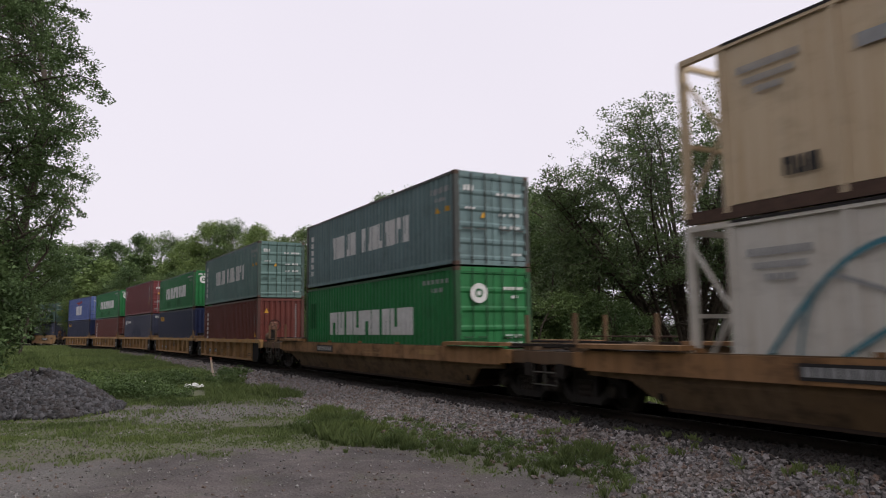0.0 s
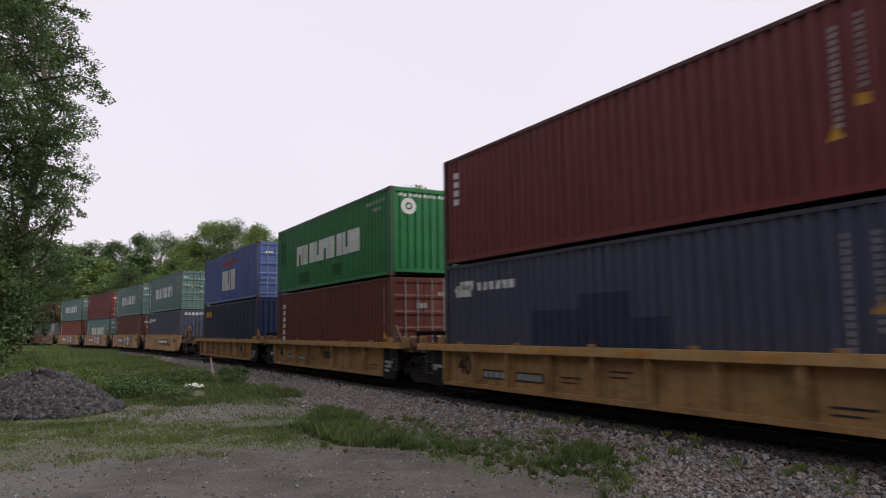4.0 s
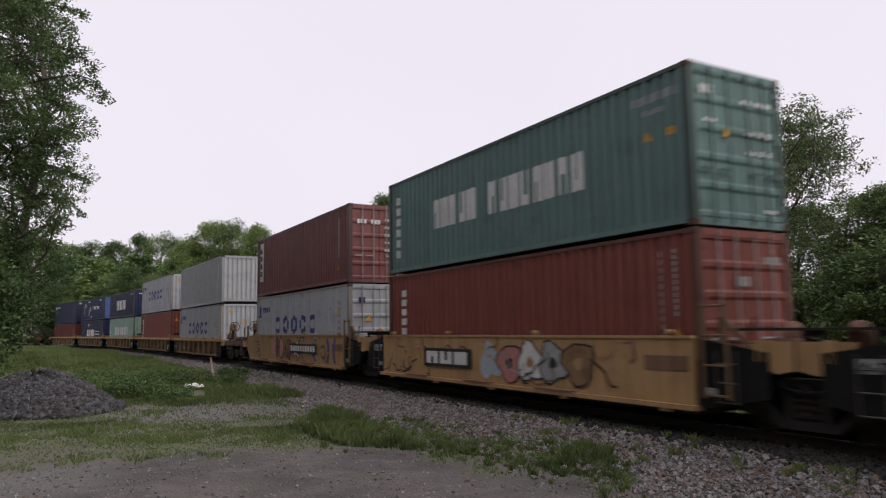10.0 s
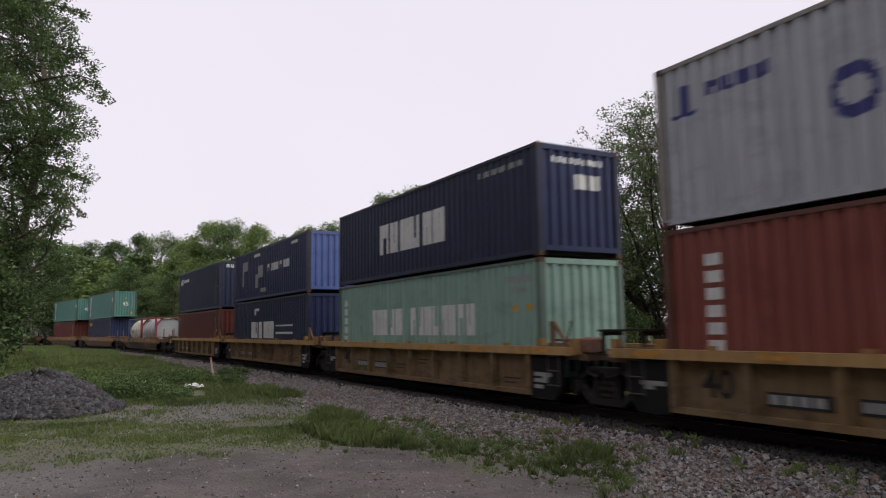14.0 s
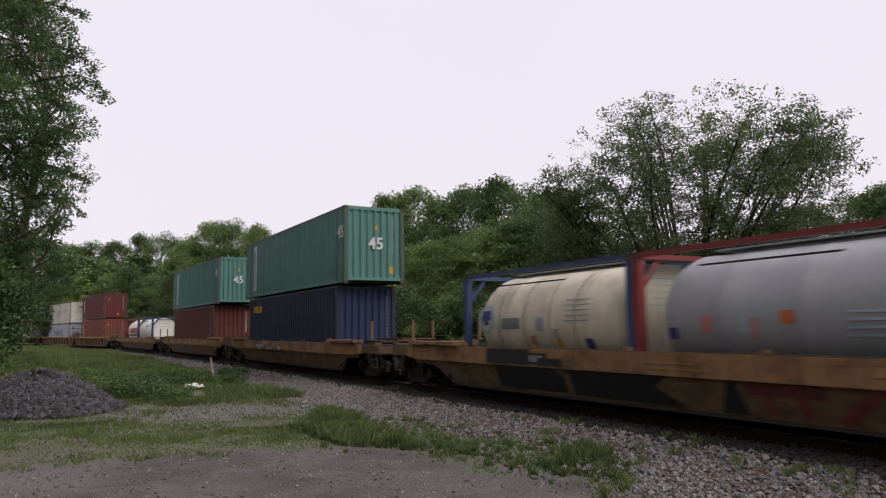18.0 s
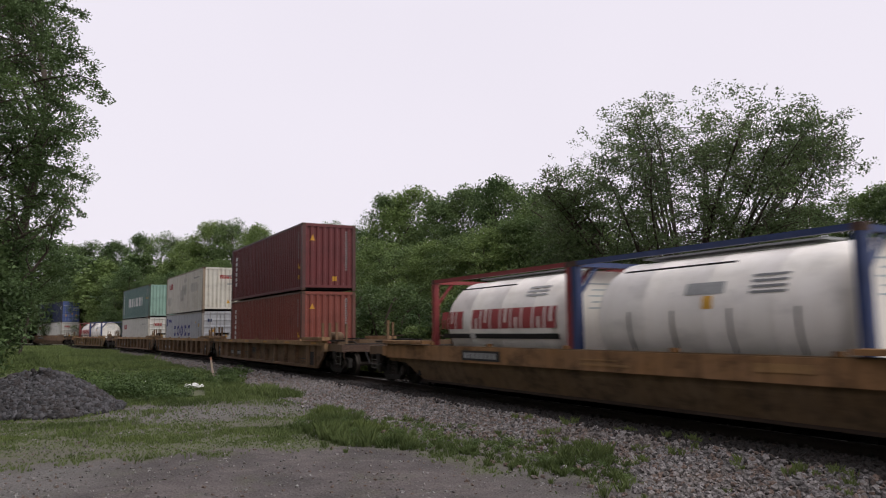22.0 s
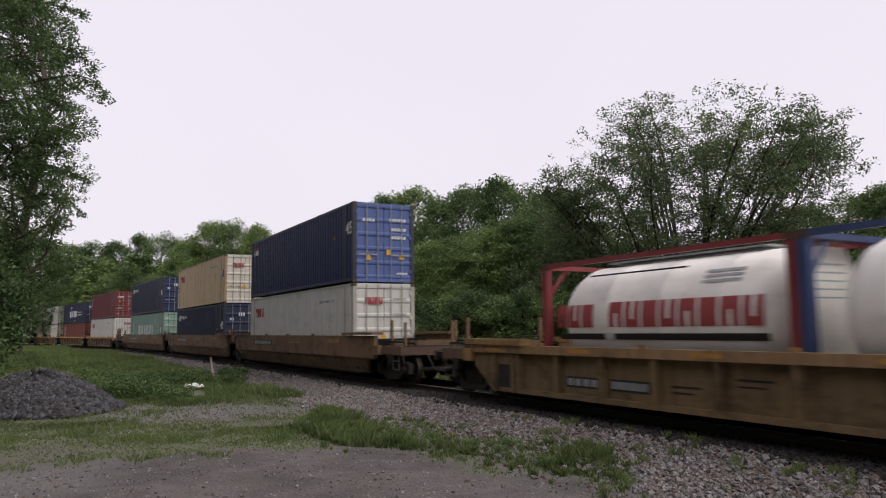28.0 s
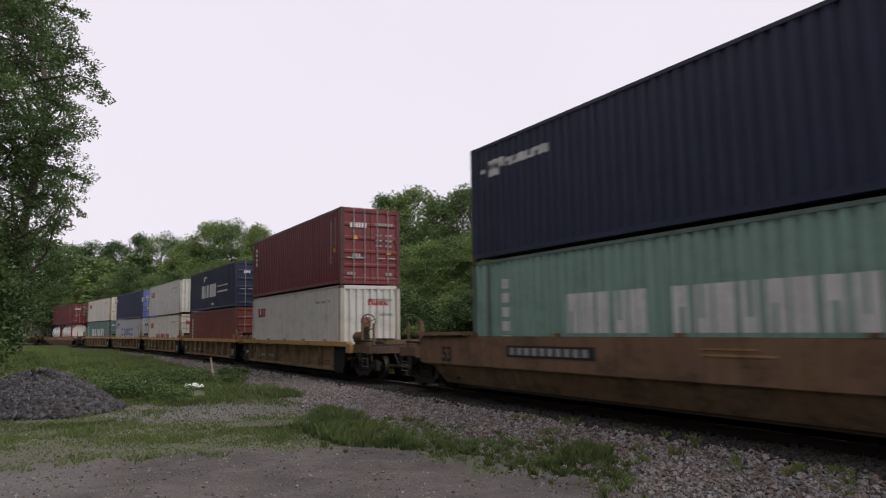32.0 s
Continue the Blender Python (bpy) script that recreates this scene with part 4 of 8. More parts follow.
def make_woods():
    rng = random.Random(12)
    kinds = [make_tree("wood_tree", "dense green broadleaf tree of the lineside wood", 31 + i, 12.0, 3.6 + 0.35 * i, 0.10, 24, 0.66, 420, 0.18, 24000, M["leaf_far"],
                       thick=0.19, shell=0.55, top=0.5 - 0.05 * (i % 2), taper=0.15) for i in range(4)]
    bush = [make_tree("wood_shrub", "bushy green shrub at the edge of the wood", 61 + i, 4.0, 2.0, 0.02, 16, 0.50, 160, 0.115, 11000, M["leaf_far"],
                      stems=3, thick=0.07, shell=0.4, top=0.42) for i in range(2)]
    rest = [make_tree("wood_tree", "green filler tree of the far belt and the unseen light-blocking ring", 41 + i, 12.0, 3.9, 0.10, 14, 1.0, 200, 0.52, 3200, M["leaf_far"],
                      thick=0.19, shell=0.5, top=0.48, taper=0.15) for i in range(2)]
    tall = [(-74.4, 112.7, 16.6), (-73.1, 119.4, 16.8), (-66.6, 117.4, 16.3), (-61.6, 116.8, 15.8), (-56.8, 114.7, 16.3), (-51.3, 110.7, 15.6),
            (-45.6, 106.6, 16.1), (-41.2, 104.1, 16.0), (-35.4, 97.8, 14.0), (-30.7, 93.1, 15.7), (-26.9, 90.1, 15.6), (-22.9, 87.0, 14.4),
            (-18.8, 82.9, 13.0), (-15.0, 78.6, 13.4), (-11.7, 75.1, 13.4), (-8.0, 69.5, 12.2), (-4.8, 63.8, 14.0), (-2.4, 62.0, 14.2),
            (0.1, 58.0, 12.8), (2.2, 58.0, 13.5), (4.2, 53.8, 13.3), (5.9, 51.7, 12.3), (7.1, 49.5, 11.2), (8.9, 49.2, 9.1)]
    mid = [(-65.9, 109.7, 10.0), (-58.4, 107.1, 9.7), (-52.4, 103.5, 10.3), (-46.8, 99.6, 10.3), (-41.3, 93.3, 10.9), (-36.5, 89.9, 9.8),
           (-31.6, 84.3, 9.6), (-26.6, 77.6, 9.3), (-22.9, 73.5, 9.8), (-19.1, 69.4, 9.6), (-15.3, 64.2, 8.8), (-12.3, 60.8, 8.6), (-9.3, 57.2, 8.7),
           (-6.7, 54.6, 8.4), (-4.3, 49.8, 8.6), (-2.4, 46.9, 7.8), (-0.9, 45.0, 7.9), (0.9, 44.0, 8.1), (2.4, 41.9, 8.2), (4.1, 41.8, 8.6),
           (5.6, 41.6, 8.8), (7.1, 43.4, 10.8), (9.3, 43.5, 8.4), (11.2, 42.8, 4.6), (13.3, 42.0, 4.2), (15.2, 40.5, 7.0), (17.3, 38.6, 7.6), (18.9, 36.8, 8.2), (20.0, 34.6, 8.4), (20.2, 32.2, 8.4), (20.7, 30.6, 8.3), (21.3, 29.0, 8.4), (22.6, 28.0, 8.4)]
    low = [(-6.6, 42.5, 4.3), (-4.3, 39.8, 4.6), (-2.5, 36.9, 4.5), (-1.1, 35.0, 3.8), (0.1, 34.0, 3.9), (1.4, 33.0, 4.0), (2.7, 31.9, 3.7), (3.8, 31.8, 4.0),
           (4.9, 30.6, 3.8), (6.2, 30.4, 3.7), (7.5, 30.1, 3.4), (14.1, 25.4, 4.2), (14.5, 24.0, 4.7), (15.3, 23.4, 5.0), (16.1, 22.9, 5.6)]
    def place(kit, x, y, h, nominal, widen):
        m = stand(x, y, rng.uniform(0, 6.28), h / nominal * widen, h / nominal)
        k = kit[rng.randrange(len(kit))]
        if k.name in waiting:
            waiting.remove(k.name)
            k.matrix_basis = m
        else:
            copy_thing(k, m @ Matrix.Diagonal((1 / k.scale[0], 1 / k.scale[1], 1 / k.scale[2], 1)))
    waiting = {k.name for k in kinds + bush + rest}
    for x, y, h in tall:
        place(kinds, x, y, h * (1.06 if x < -20 else 1.02), 12.0, rng.uniform(0.85, 1.1))
    for x, y, h in mid:
        place(kinds, x, y, h, 12.0, rng.uniform(1.0, 1.25))
    for x, y, h in low:
        place(bush, x, y, h, 4.0, rng.uniform(0.95, 1.3))
    # a farther belt that closes the wood behind
    for i in range(26):
        px = 6 - 4.2 * i
        place(rest, px + rng.uniform(-1.5, 1.5), 72 + 2.6 * i + rng.uniform(-2, 2), rng.uniform(10.5, 12.5) + 0.12 * i, 12.0, 1.2)
    # unseen trees added beside and behind the camera; they block light from the train
    for x, y, h in ((-26, 20, 18), (-23, 12, 17), (-22, 3, 17), (-21, -7, 17), (-19, -17, 16), (-12, -24, 15), (-15, -5, 17), (-10, -12, 18), (-3, -16, 18), (-17, 6, 16), (-29, 8, 19), (-28, -8, 19), (-26, -22, 18), (-4, -30, 12),
                    (30, 20, 10), (34, 8, 11), (40, -6, 11), (46, -20, 12), (27, 27, 9)):
        place(rest, x, y, h, 12.0, 1.15)
    for i in range(0, 9, 3):
        place(bush, 8 + 2.0 * i, 38 - 0.9 * i + rng.uniform(-1, 1), rng.uniform(3.4, 4.6), 4.0, 1.3)


make_woods()


def make_airy(name, label, seed, stems, centre, wide, tall, foot, count, leaf):
    """An open tree: stems fan out from the foot to a domed crown, leaves gather at the ends of the twigs."""
    rng = np.random.RandomState(seed)
    v, f, cen = [], [], []
    axes, mid = np.array([wide, wide * 0.8, tall]), np.array([0, 0, centre])

    def inside(p, k):
        q = (p - mid) / axes
        d = np.linalg.norm(q)
        return p if d < k else mid + q / d * k * axes
    roots = [np.array([math.cos(a) * foot * (0.2 + r), math.sin(a) * foot * (0.2 + r), -0.2]) for a, r in zip(np.linspace(0, math.tau, 8)[:7], rng.rand(7))]
    for s in range(stems):
        a = 2.4 * s + 0.5 * rng.rand()
        lift = math.acos(1 - (0.02 + 0.95 * ((s * 0.618) % 1)))          # angle of the stem's tip from the dome's top
        tip = mid + axes * np.array([math.sin(lift) * math.cos(a), math.sin(lift) * math.sin(a), math.cos(lift)]) * 0.96
        root = roots[int((a % math.tau) / math.tau * 7) % 7]
        sway = 0.35 * rng.randn(3) * np.array([1, 1, 0.3])
        path = [root + (tip - root) * np.array([q ** 1.5, q ** 1.5, q ** 0.95]) + sway * math.sin(math.pi * q) * q for q in np.linspace(0, 1, 12)]
        r = 0.10 + 0.06 * rng.rand()
        tube(v, f, path, r, 0.02, 7)
        for k in range(3, 12):
            for _ in range(2):
                p = path[k]
                q = (p - mid) / axes + rng.randn(3) * 0.35
                out = mid + q / (np.linalg.norm(q) + 1e-6) * axes * (0.75 + 0.27 * rng.rand())
                tip2 = inside(p + (out - p) * (0.25 + 0.5 * rng.rand()) + rng.randn(3) * np.array([0.6, 0.6, 0.4]), 1.0)
                br = bend(p, tip2, rng, 6, 0.04)
                tube(v, f, br, r * 0.34 * (1 - k / 16), 0.010, 5)
                for m in range(2, 6):
                    tw = inside(br[m] + rng.randn(3) * np.array([0.48, 0.48, 0.34]), 1.03)
                    tube(v, f, [br[m], (br[m] + tw) / 2, tw], 0.014, 0.005, 3)
                    cen += [tw, (br[m] + 2 * tw) / 3]
                cen.append(br[-1])
        cen += [path[-1], path[-1], path[-2], path[-2], path[-3]]
    for _ in range(230):                      # the outer sprays close the dome
        q = rng.randn(3)
        q[2] = abs(q[2]) * 0.9 + 0.1
        cen.append(mid + q / np.linalg.norm(q) * axes * (0.80 + 0.20 * rng.rand()))
    cen = np.array(cen)
    cen = cen[cen[:, 2] > centre - 0.58 * tall]
    rad = 0.20 + 0.34 * rng.rand(len(cen)) ** 1.3
    tree = thing(name, label, "tree")
    t = new("trunk", raw_mesh("trunk", v, f, M["bark"], True))
    t.parent = tree
    lv = leaf_cloud(cen, rad, count, leaf, rng, 0.15)
    c = new("crown", raw_mesh("crown", lv, np.arange(len(lv)).reshape(-1, 4), M["leaf_airy"]))
    c.parent = tree
    return tree


airy = make_airy("airy_tree", "wide airy tree with several dark stems and thin leaves", 7, 28, 7.5, 8.1, 5.6, 0.9, 100000, 0.125)
airy.matrix_basis = stand(11.0, 32.0, 2.2)
airy2 = make_tree("airy_tree", "smaller airy tree with dark stems beside the wide one", 17, 9.5, 4.2, 0.14, 26, 0.5, 400, 0.18, 16000, M["leaf_airy"],
                  stems=3, thick=0.13, shell=0.5, top=0.45)
airy2.matrix_basis = stand(7.6, 34.5, 2.0)
def lineside_trees():
    for x, y, h, r, seed, n, reach in ((-20.9, 32.0, 22.5, 4.55, 71, 88000, ((-16.45, 32.6, 14.6), (-15.86, 32.9, 13.1), (-16.9, 32.3, 17.3), (-16.6, 32.6, 9.2), (-16.6, 32.5, 7.6))),
                                       (-25.5, 39.5, 24.0, 4.5, 72, 60000, ()), (-21.5, 27.0, 19.0, 3.6, 73, 60000, ())):
        m = stand(x, y, seed * 1.0)
        back = m.inverted()
        t = make_tree("lineside_tree", "tall broadleaf tree with fine leaves on the grassy bank", seed, h, r, 0.20, 56, 0.46, 1250, 0.15, n, M["leaf"], thick=0.3, shell=0.36, top=0.42, taper=0.1, ragged=0.5,
                      boughs=[back @ Vector(p) for p in reach])
        t.matrix_basis = m


lineside_trees()
over = make_tree("bank_tree", "tree with a high dark crown leaning over the line", 88, 10.5, 4.4, 0.45, 24, 0.6, 400, 0.24, 12000, M["leaf"], thick=0.14, shell=0.3, top=0.45)
over.matrix_basis = stand(-34.5, 58.0, 1.0)
for x, y, h, r, seed in ((-25.6, 38.0, 8.5, 2.3, 81), (-20.6, 30.5, 6.4, 2.6, 82), (-39.5, 57.0, 9.0, 4.0, 83), (-50.0, 70.0, 10.5, 4.6, 84), (-32.5, 47.0, 7.0, 3.4, 85)):
    t = make_tree("bank_tree", "low green tree spreading over the grassy bank", seed, h, r, 0.03, 30, 0.62, 420, 0.22, 13000, M["leaf"], stems=3, thick=0.11, shell=0.4, top=0.42)
    t.matrix_basis = stand(x, y, seed * 1.0)

# ================= small things on the ground =================
def make_stake():
    t = thing("marker_stake", "leaning weathered wooden stake with an orange tip", "stake")
    bm = boxes((-0.045, 0.045, -0.03, 0.03, -0.15, 0.86))
    bmesh.ops.bevel(bm, geom=bm.edges[:], offset=0.006, segments=1, affect="EDGES")
    part("post", bm, M["wood"], t)
    part("tip", soft_box(-0.047, 0.047, -0.032, 0.032, 0.86, 0.99, 0.008), M["stake_tip"], t, "faded orange painted tip")
    x, y = -10.54, 32.87
    t.matrix_basis = Matrix.Translation((x, y, float(ground_z(np.array([x]), np.array([y]))[0]))) @ pose(0, 0, 0, 0, -9, 20)


make_stake()


def make_litter():
    rng = np.random.RandomState(2)
    t = thing("foam_litter", "crumpled white foam litter lying in the grass", "litter")
    for sx, sz, ox in ((0.18, 0.10, -0.14), (0.22, 0.14, 0.12), (0.11, 0.07, 0.36)):
        bm = bmesh.new()
        bmesh.ops.create_icosphere(bm, subdivisions=2, radius=1.0)
        for v in bm.verts:
            k = 0.75 + 0.5 * noise.noise(v.co * 1.7 + Vector((ox * 9, 0, 0)))
            v.co = Vector((ox + v.co.x * sx * k, v.co.y * 0.16 * k, max(0.0, 0.06 + v.co.z * sz * k)))
        part("lump", bm, M["foam"], t)
    x, y = -9.3, 26.5
    t.matrix_basis = Matrix.Translation((x, y, float(ground_z(np.array([x]), np.array([y]))[0]) + 0.10))
    s = thing("paper_litter", "small white scrap lying in the grass", "litter")
    bm = bmesh.new()
    bmesh.ops.create_icosphere(bm, subdivisions=2, radius=1.0)
    for v in bm.verts:
        v.co = Vector((v.co.x * 0.16, v.co.y * 0.1, max(0, v.co.z * 0.06 + 0.02)))
    part("scrap", bm, M["foam"], s)
    s.matrix_basis = Matrix.Translation((-12.15, 29.25, float(ground_z(np.array([-12.15]), np.array([29.25]))[0]) + 0.06))
    for x, y, a, ln in ((5.75, 10.85, 25, 0.55), (6.25, 10.75, -15, 0.5), (6.05, 10.5, 50, 0.35)):
        b = thing("timber_scrap", "short rotten piece of dark sleeper timber", "timber")
        part("block", soft_box(-ln / 2, ln / 2, -0.13, 0.13, 0, 0.20, 0.03), M["old_timber"], b)
        uu, ww = near_line(np.array([x]), np.array([y]))
        z = max(float(bed_z(uu, ww)[0]), float(ground_z(np.array([x]), np.array([y]))[0]))
        b.matrix_basis = Matrix.Translation((x, y, z + 0.0)) @ pose(0, 0, 0, 4, -5, a)


make_litter()


# ================= containers =================
PITCH, DEEP = 0.278, 0.060
HALF_W = 1.219
SKIN = 1.212      # the outermost plane of the side sheets


def wave(x):
    """Inset of the pressed side sheet at x (0 on the crests)."""
    t = (x / PITCH) % 1.0
    if t < 0.34:
        return 0.0
    if t < 0.5:
        return DEEP * (t - 0.34) / 0.16
    if t < 0.84:
        return DEEP
    return DEEP * (1.0 - t) / 0.16


def wave_stops(x0, x1):
    out = [x0]
    k = math.floor(x0 / PITCH) - 1
    while k * PITCH < x1 + PITCH:
        for t in (0.0, 0.34, 0.5, 0.84):
            x = (k + t) * PITCH
            if x0 + 1e-4 < x < x1 - 1e-4:
                out.append(x)
        k += 1
    return sorted(out) + [x1]


def sheet_side(x0, x1, z0, z1, sign):
    """A pressed steel side wall between x0 and x1; sign -1: near side."""
    xs = wave_stops(x0, x1)
    outline = [(x, sign * (SKIN - wave(x))) for x in xs] + [(x1, sign * (SKIN - 0.07)), (x0, sign * (SKIN - 0.07))]
    return prism(bmesh.new(), outline, "z", z0, z1)


def sheet_end(y0, y1, z0, z1, x, sign):
    ys = wave_stops(y0, y1)
    outline = [(x - sign * wave(y), y) for y in ys] + [(x - sign * 0.07, y1), (x - sign * 0.07, y0)]
    return prism(bmesh.new(), outline, "z", z0, z1)


def sticker_side(rects, bm=None, flat=False):
    """Painted patches that follow the near side's sheet: rows of x0, x1, z0, z1."""
    bm = bm or bmesh.new()
    for x0, x1, z0, z1 in rects:
        xs = [x0, x1] if flat else wave_stops(x0, x1)
        lo = [bm.verts.new((x, -(SKIN - (0 if flat else wave(x)) + 0.004), z0)) for x in xs]
        hi = [bm.verts.new((x, -(SKIN - (0 if flat else wave(x)) + 0.004), z1)) for x in xs]
        for i in range(len(xs) - 1):
            bm.faces.new((lo[i], lo[i + 1], hi[i + 1], hi[i]))
    return bm


def sticker_end(rects, x, door, bm=None):
    """Painted patches on the front end: rows of y0, y1, z0, z1."""
    bm = bm or bmesh.new()
    for y0, y1, z0, z1 in rects:
        ys = [y0, y1] if door else wave_stops(y0, y1)
        lo = [bm.verts.new((x + 0.004 - (0 if door else wave(y)), y, z0)) for y in ys]
        hi = [bm.verts.new((x + 0.004 - (0 if door else wave(y)), y, z1)) for y in ys]
        for i in range(len(ys) - 1):
            bm.faces.new((lo[i], lo[i + 1], hi[i + 1], hi[i]))
    return bm


def triangle_side(x0, x1, z0, z1):
    """A small warning triangle on the near side's sheet."""
    bm = bmesh.new()
    mid, hw = (x0 + x1) / 2, (x1 - x0) / 2
    xs = sorted(set(wave_stops(x0, x1) + [mid]))
    lo = [bm.verts.new((x, -(SKIN - wave(x) + 0.004), z0)) for x in xs]
    hi = [bm.verts.new((x, -(SKIN - wave(x) + 0.004), z0 + 0.004 + (z1 - z0) * max(0.0, 1 - abs(x - mid) / hw))) for x in xs]
    for i in range(len(xs) - 1):
        bm.faces.new((lo[i], lo[i + 1], hi[i + 1], hi[i]))
    return bm


def triangle_end(y0, y1, z0, z1, x, door):
    """The same on the front end."""
    bm = bmesh.new()
    mid, hw = (y0 + y1) / 2, (y1 - y0) / 2
    ys = sorted(set(([y0, y1] if door else wave_stops(y0, y1)) + [mid]))
    d = lambda y: x + 0.004 - (0 if door else wave(y))
    lo = [bm.verts.new((d(y), y, z0)) for y in ys]
    hi = [bm.verts.new((d(y), y, z0 + 0.004 + (z1 - z0) * max(0.0, 1 - abs(y - mid) / hw))) for y in ys]
    for i in range(len(ys) - 1):
        bm.faces.new((lo[i], lo[i + 1], hi[i + 1], hi[i]))
    return bm


class Row(list):
    """Painted blocks, with the blocks of each character kept together."""
    big = False
    groups = ()

    def __add__(self, other):
        r = Row(list(self) + list(other))
        r.big = self.big
        r.groups = list(self.groups) + (list(other.groups) if isinstance(other, Row) else [[q] for q in other])
        return r


def blocks(x0, x1, z0, z1, n, fill=0.78, slot=True):
    """A row of n plain blocks in place of a name, each with one small slot."""
    out = Row()
    out.big, out.groups = slot and z1 - z0 > 0.3, []
    step = (x1 - x0) / n
    for i in range(n):
        a, b = x0 + i * step, x0 + (i + fill) * step
        h = z1 - z0
        mark = len(out)
        if slot and i % 3 != 2:
            m0, m1 = a + (b - a) * 0.40, a + (b - a) * 0.62
            cut = z0 + h * (0.30 if i % 2 else 0.55)
            out += [(a, m0, z0, z1), (m1, b, z0, z1), (m0, m1, z0, cut)] if i % 2 else [(a, m0, z0, z1), (m1, b, z0, z1), (m0, m1, cut, z1)]
        else:
            out.append((a, b, z0, z1))
        out.groups.append(out[mark:])
    return out


def hollow(x0, x1, z0, z1, n, fill, bar=0.24):
    """A row of n plain rings in place of round characters."""
    out = Row()
    out.big, out.groups = True, []
    step = (x1 - x0) / n
    for i in range(n):
        a, b = x0 + i * step, x0 + (i + fill) * step
        cx, cz, rx, rz = (a + b) / 2, (z0 + z1) / 2, (b - a) / 2, (z1 - z0) / 2
        g = []
        for c in range(12):
            s0, s1 = -1 + c / 6, -1 + (c + 1) / 6
            m = abs(s0 + s1) / 2
            out_z = rz * (1 - m ** 2.4) ** 0.5
            in_z = (rz - bar * (z1 - z0)) * max(0.0, 1 - (m / 0.62) ** 2.4) ** 0.5
            x0c, x1c = cx + rx * s0, cx + rx * s1
            if in_z < 0.02:
                g.append((x0c, x1c, cz - out_z, cz + out_z))
            else:
                g += [(x0c, x1c, cz + in_z, cz + out_z), (x0c, x1c, cz - out_z, cz - in_z)]
        out.extend(g)
        out.groups.append(g)
    return out


def vbars(x0, x1, z0, z1, n):
    """A column of n small bars."""
    step = (z1 - z0) / n
    if n > 6:
        x0, x1, n = x0 * 0.75 + x1 * 0.25, x0 * 0.25 + x1 * 0.75, int(n * 1.7)
        step = (z1 - z0) / n
    return [(x0, x1, z0 + i * step, z0 + (i + 0.68) * step) for i in range(n)]


def disc_end(x, y, z, r0, r1, n=22):
    """A flat ring or disc on the front end."""
    bm = bmesh.new()
    a = [bm.verts.new((x, y + r1 * math.cos(i * math.tau / n), z + r1 * math.sin(i * math.tau / n))) for i in range(n)]
    if r0 <= 0:
        bm.faces.new(a)
        return bm
    b = [bm.verts.new((x, y + r0 * math.cos(i * math.tau / n), z + r0 * math.sin(i * math.tau / n))) for i in range(n)]
    for i in range(n):
        bm.faces.new((a[i], a[(i + 1) % n], b[(i + 1) % n], b[i]))
    return bm


_glyphs = {}


def number_mesh(text, size, material):
    key = (text, size, material.name)
    if key not in _glyphs:
        cu = bpy.data.curves.new("number", "FONT")
        cu.body, cu.size, cu.align_x, cu.align_y, cu.extrude, cu.offset = text, size, "CENTER", "CENTER", 0.003, 0.012
        tmp = new("number", cu)
        me = bpy.data.meshes.new_from_object(tmp.evaluated_get(bpy.context.evaluated_depsgraph_get()))
        bpy.data.objects.remove(tmp)
        me.materials.clear()
        me.materials.append(material)
        _glyphs[key] = me
    return _glyphs[key]


def number_side(text, size, material, parent, x, z, y=-(SKIN + 0.003)):
    return piece("number", number_mesh(text, size, material), parent, Matrix.Translation((x, y, z)) @ pose(0, 0, 0, 90, 0, 0))


def number_end(text, size, material, parent, x, y, z):
    return piece("number", number_mesh(text, size, material), parent, Matrix.Translation((x, y, z)) @ pose(0, 0, 0, 90, 0, 90))


STD, HIGH = 2.591, 2.896
TALL = {}


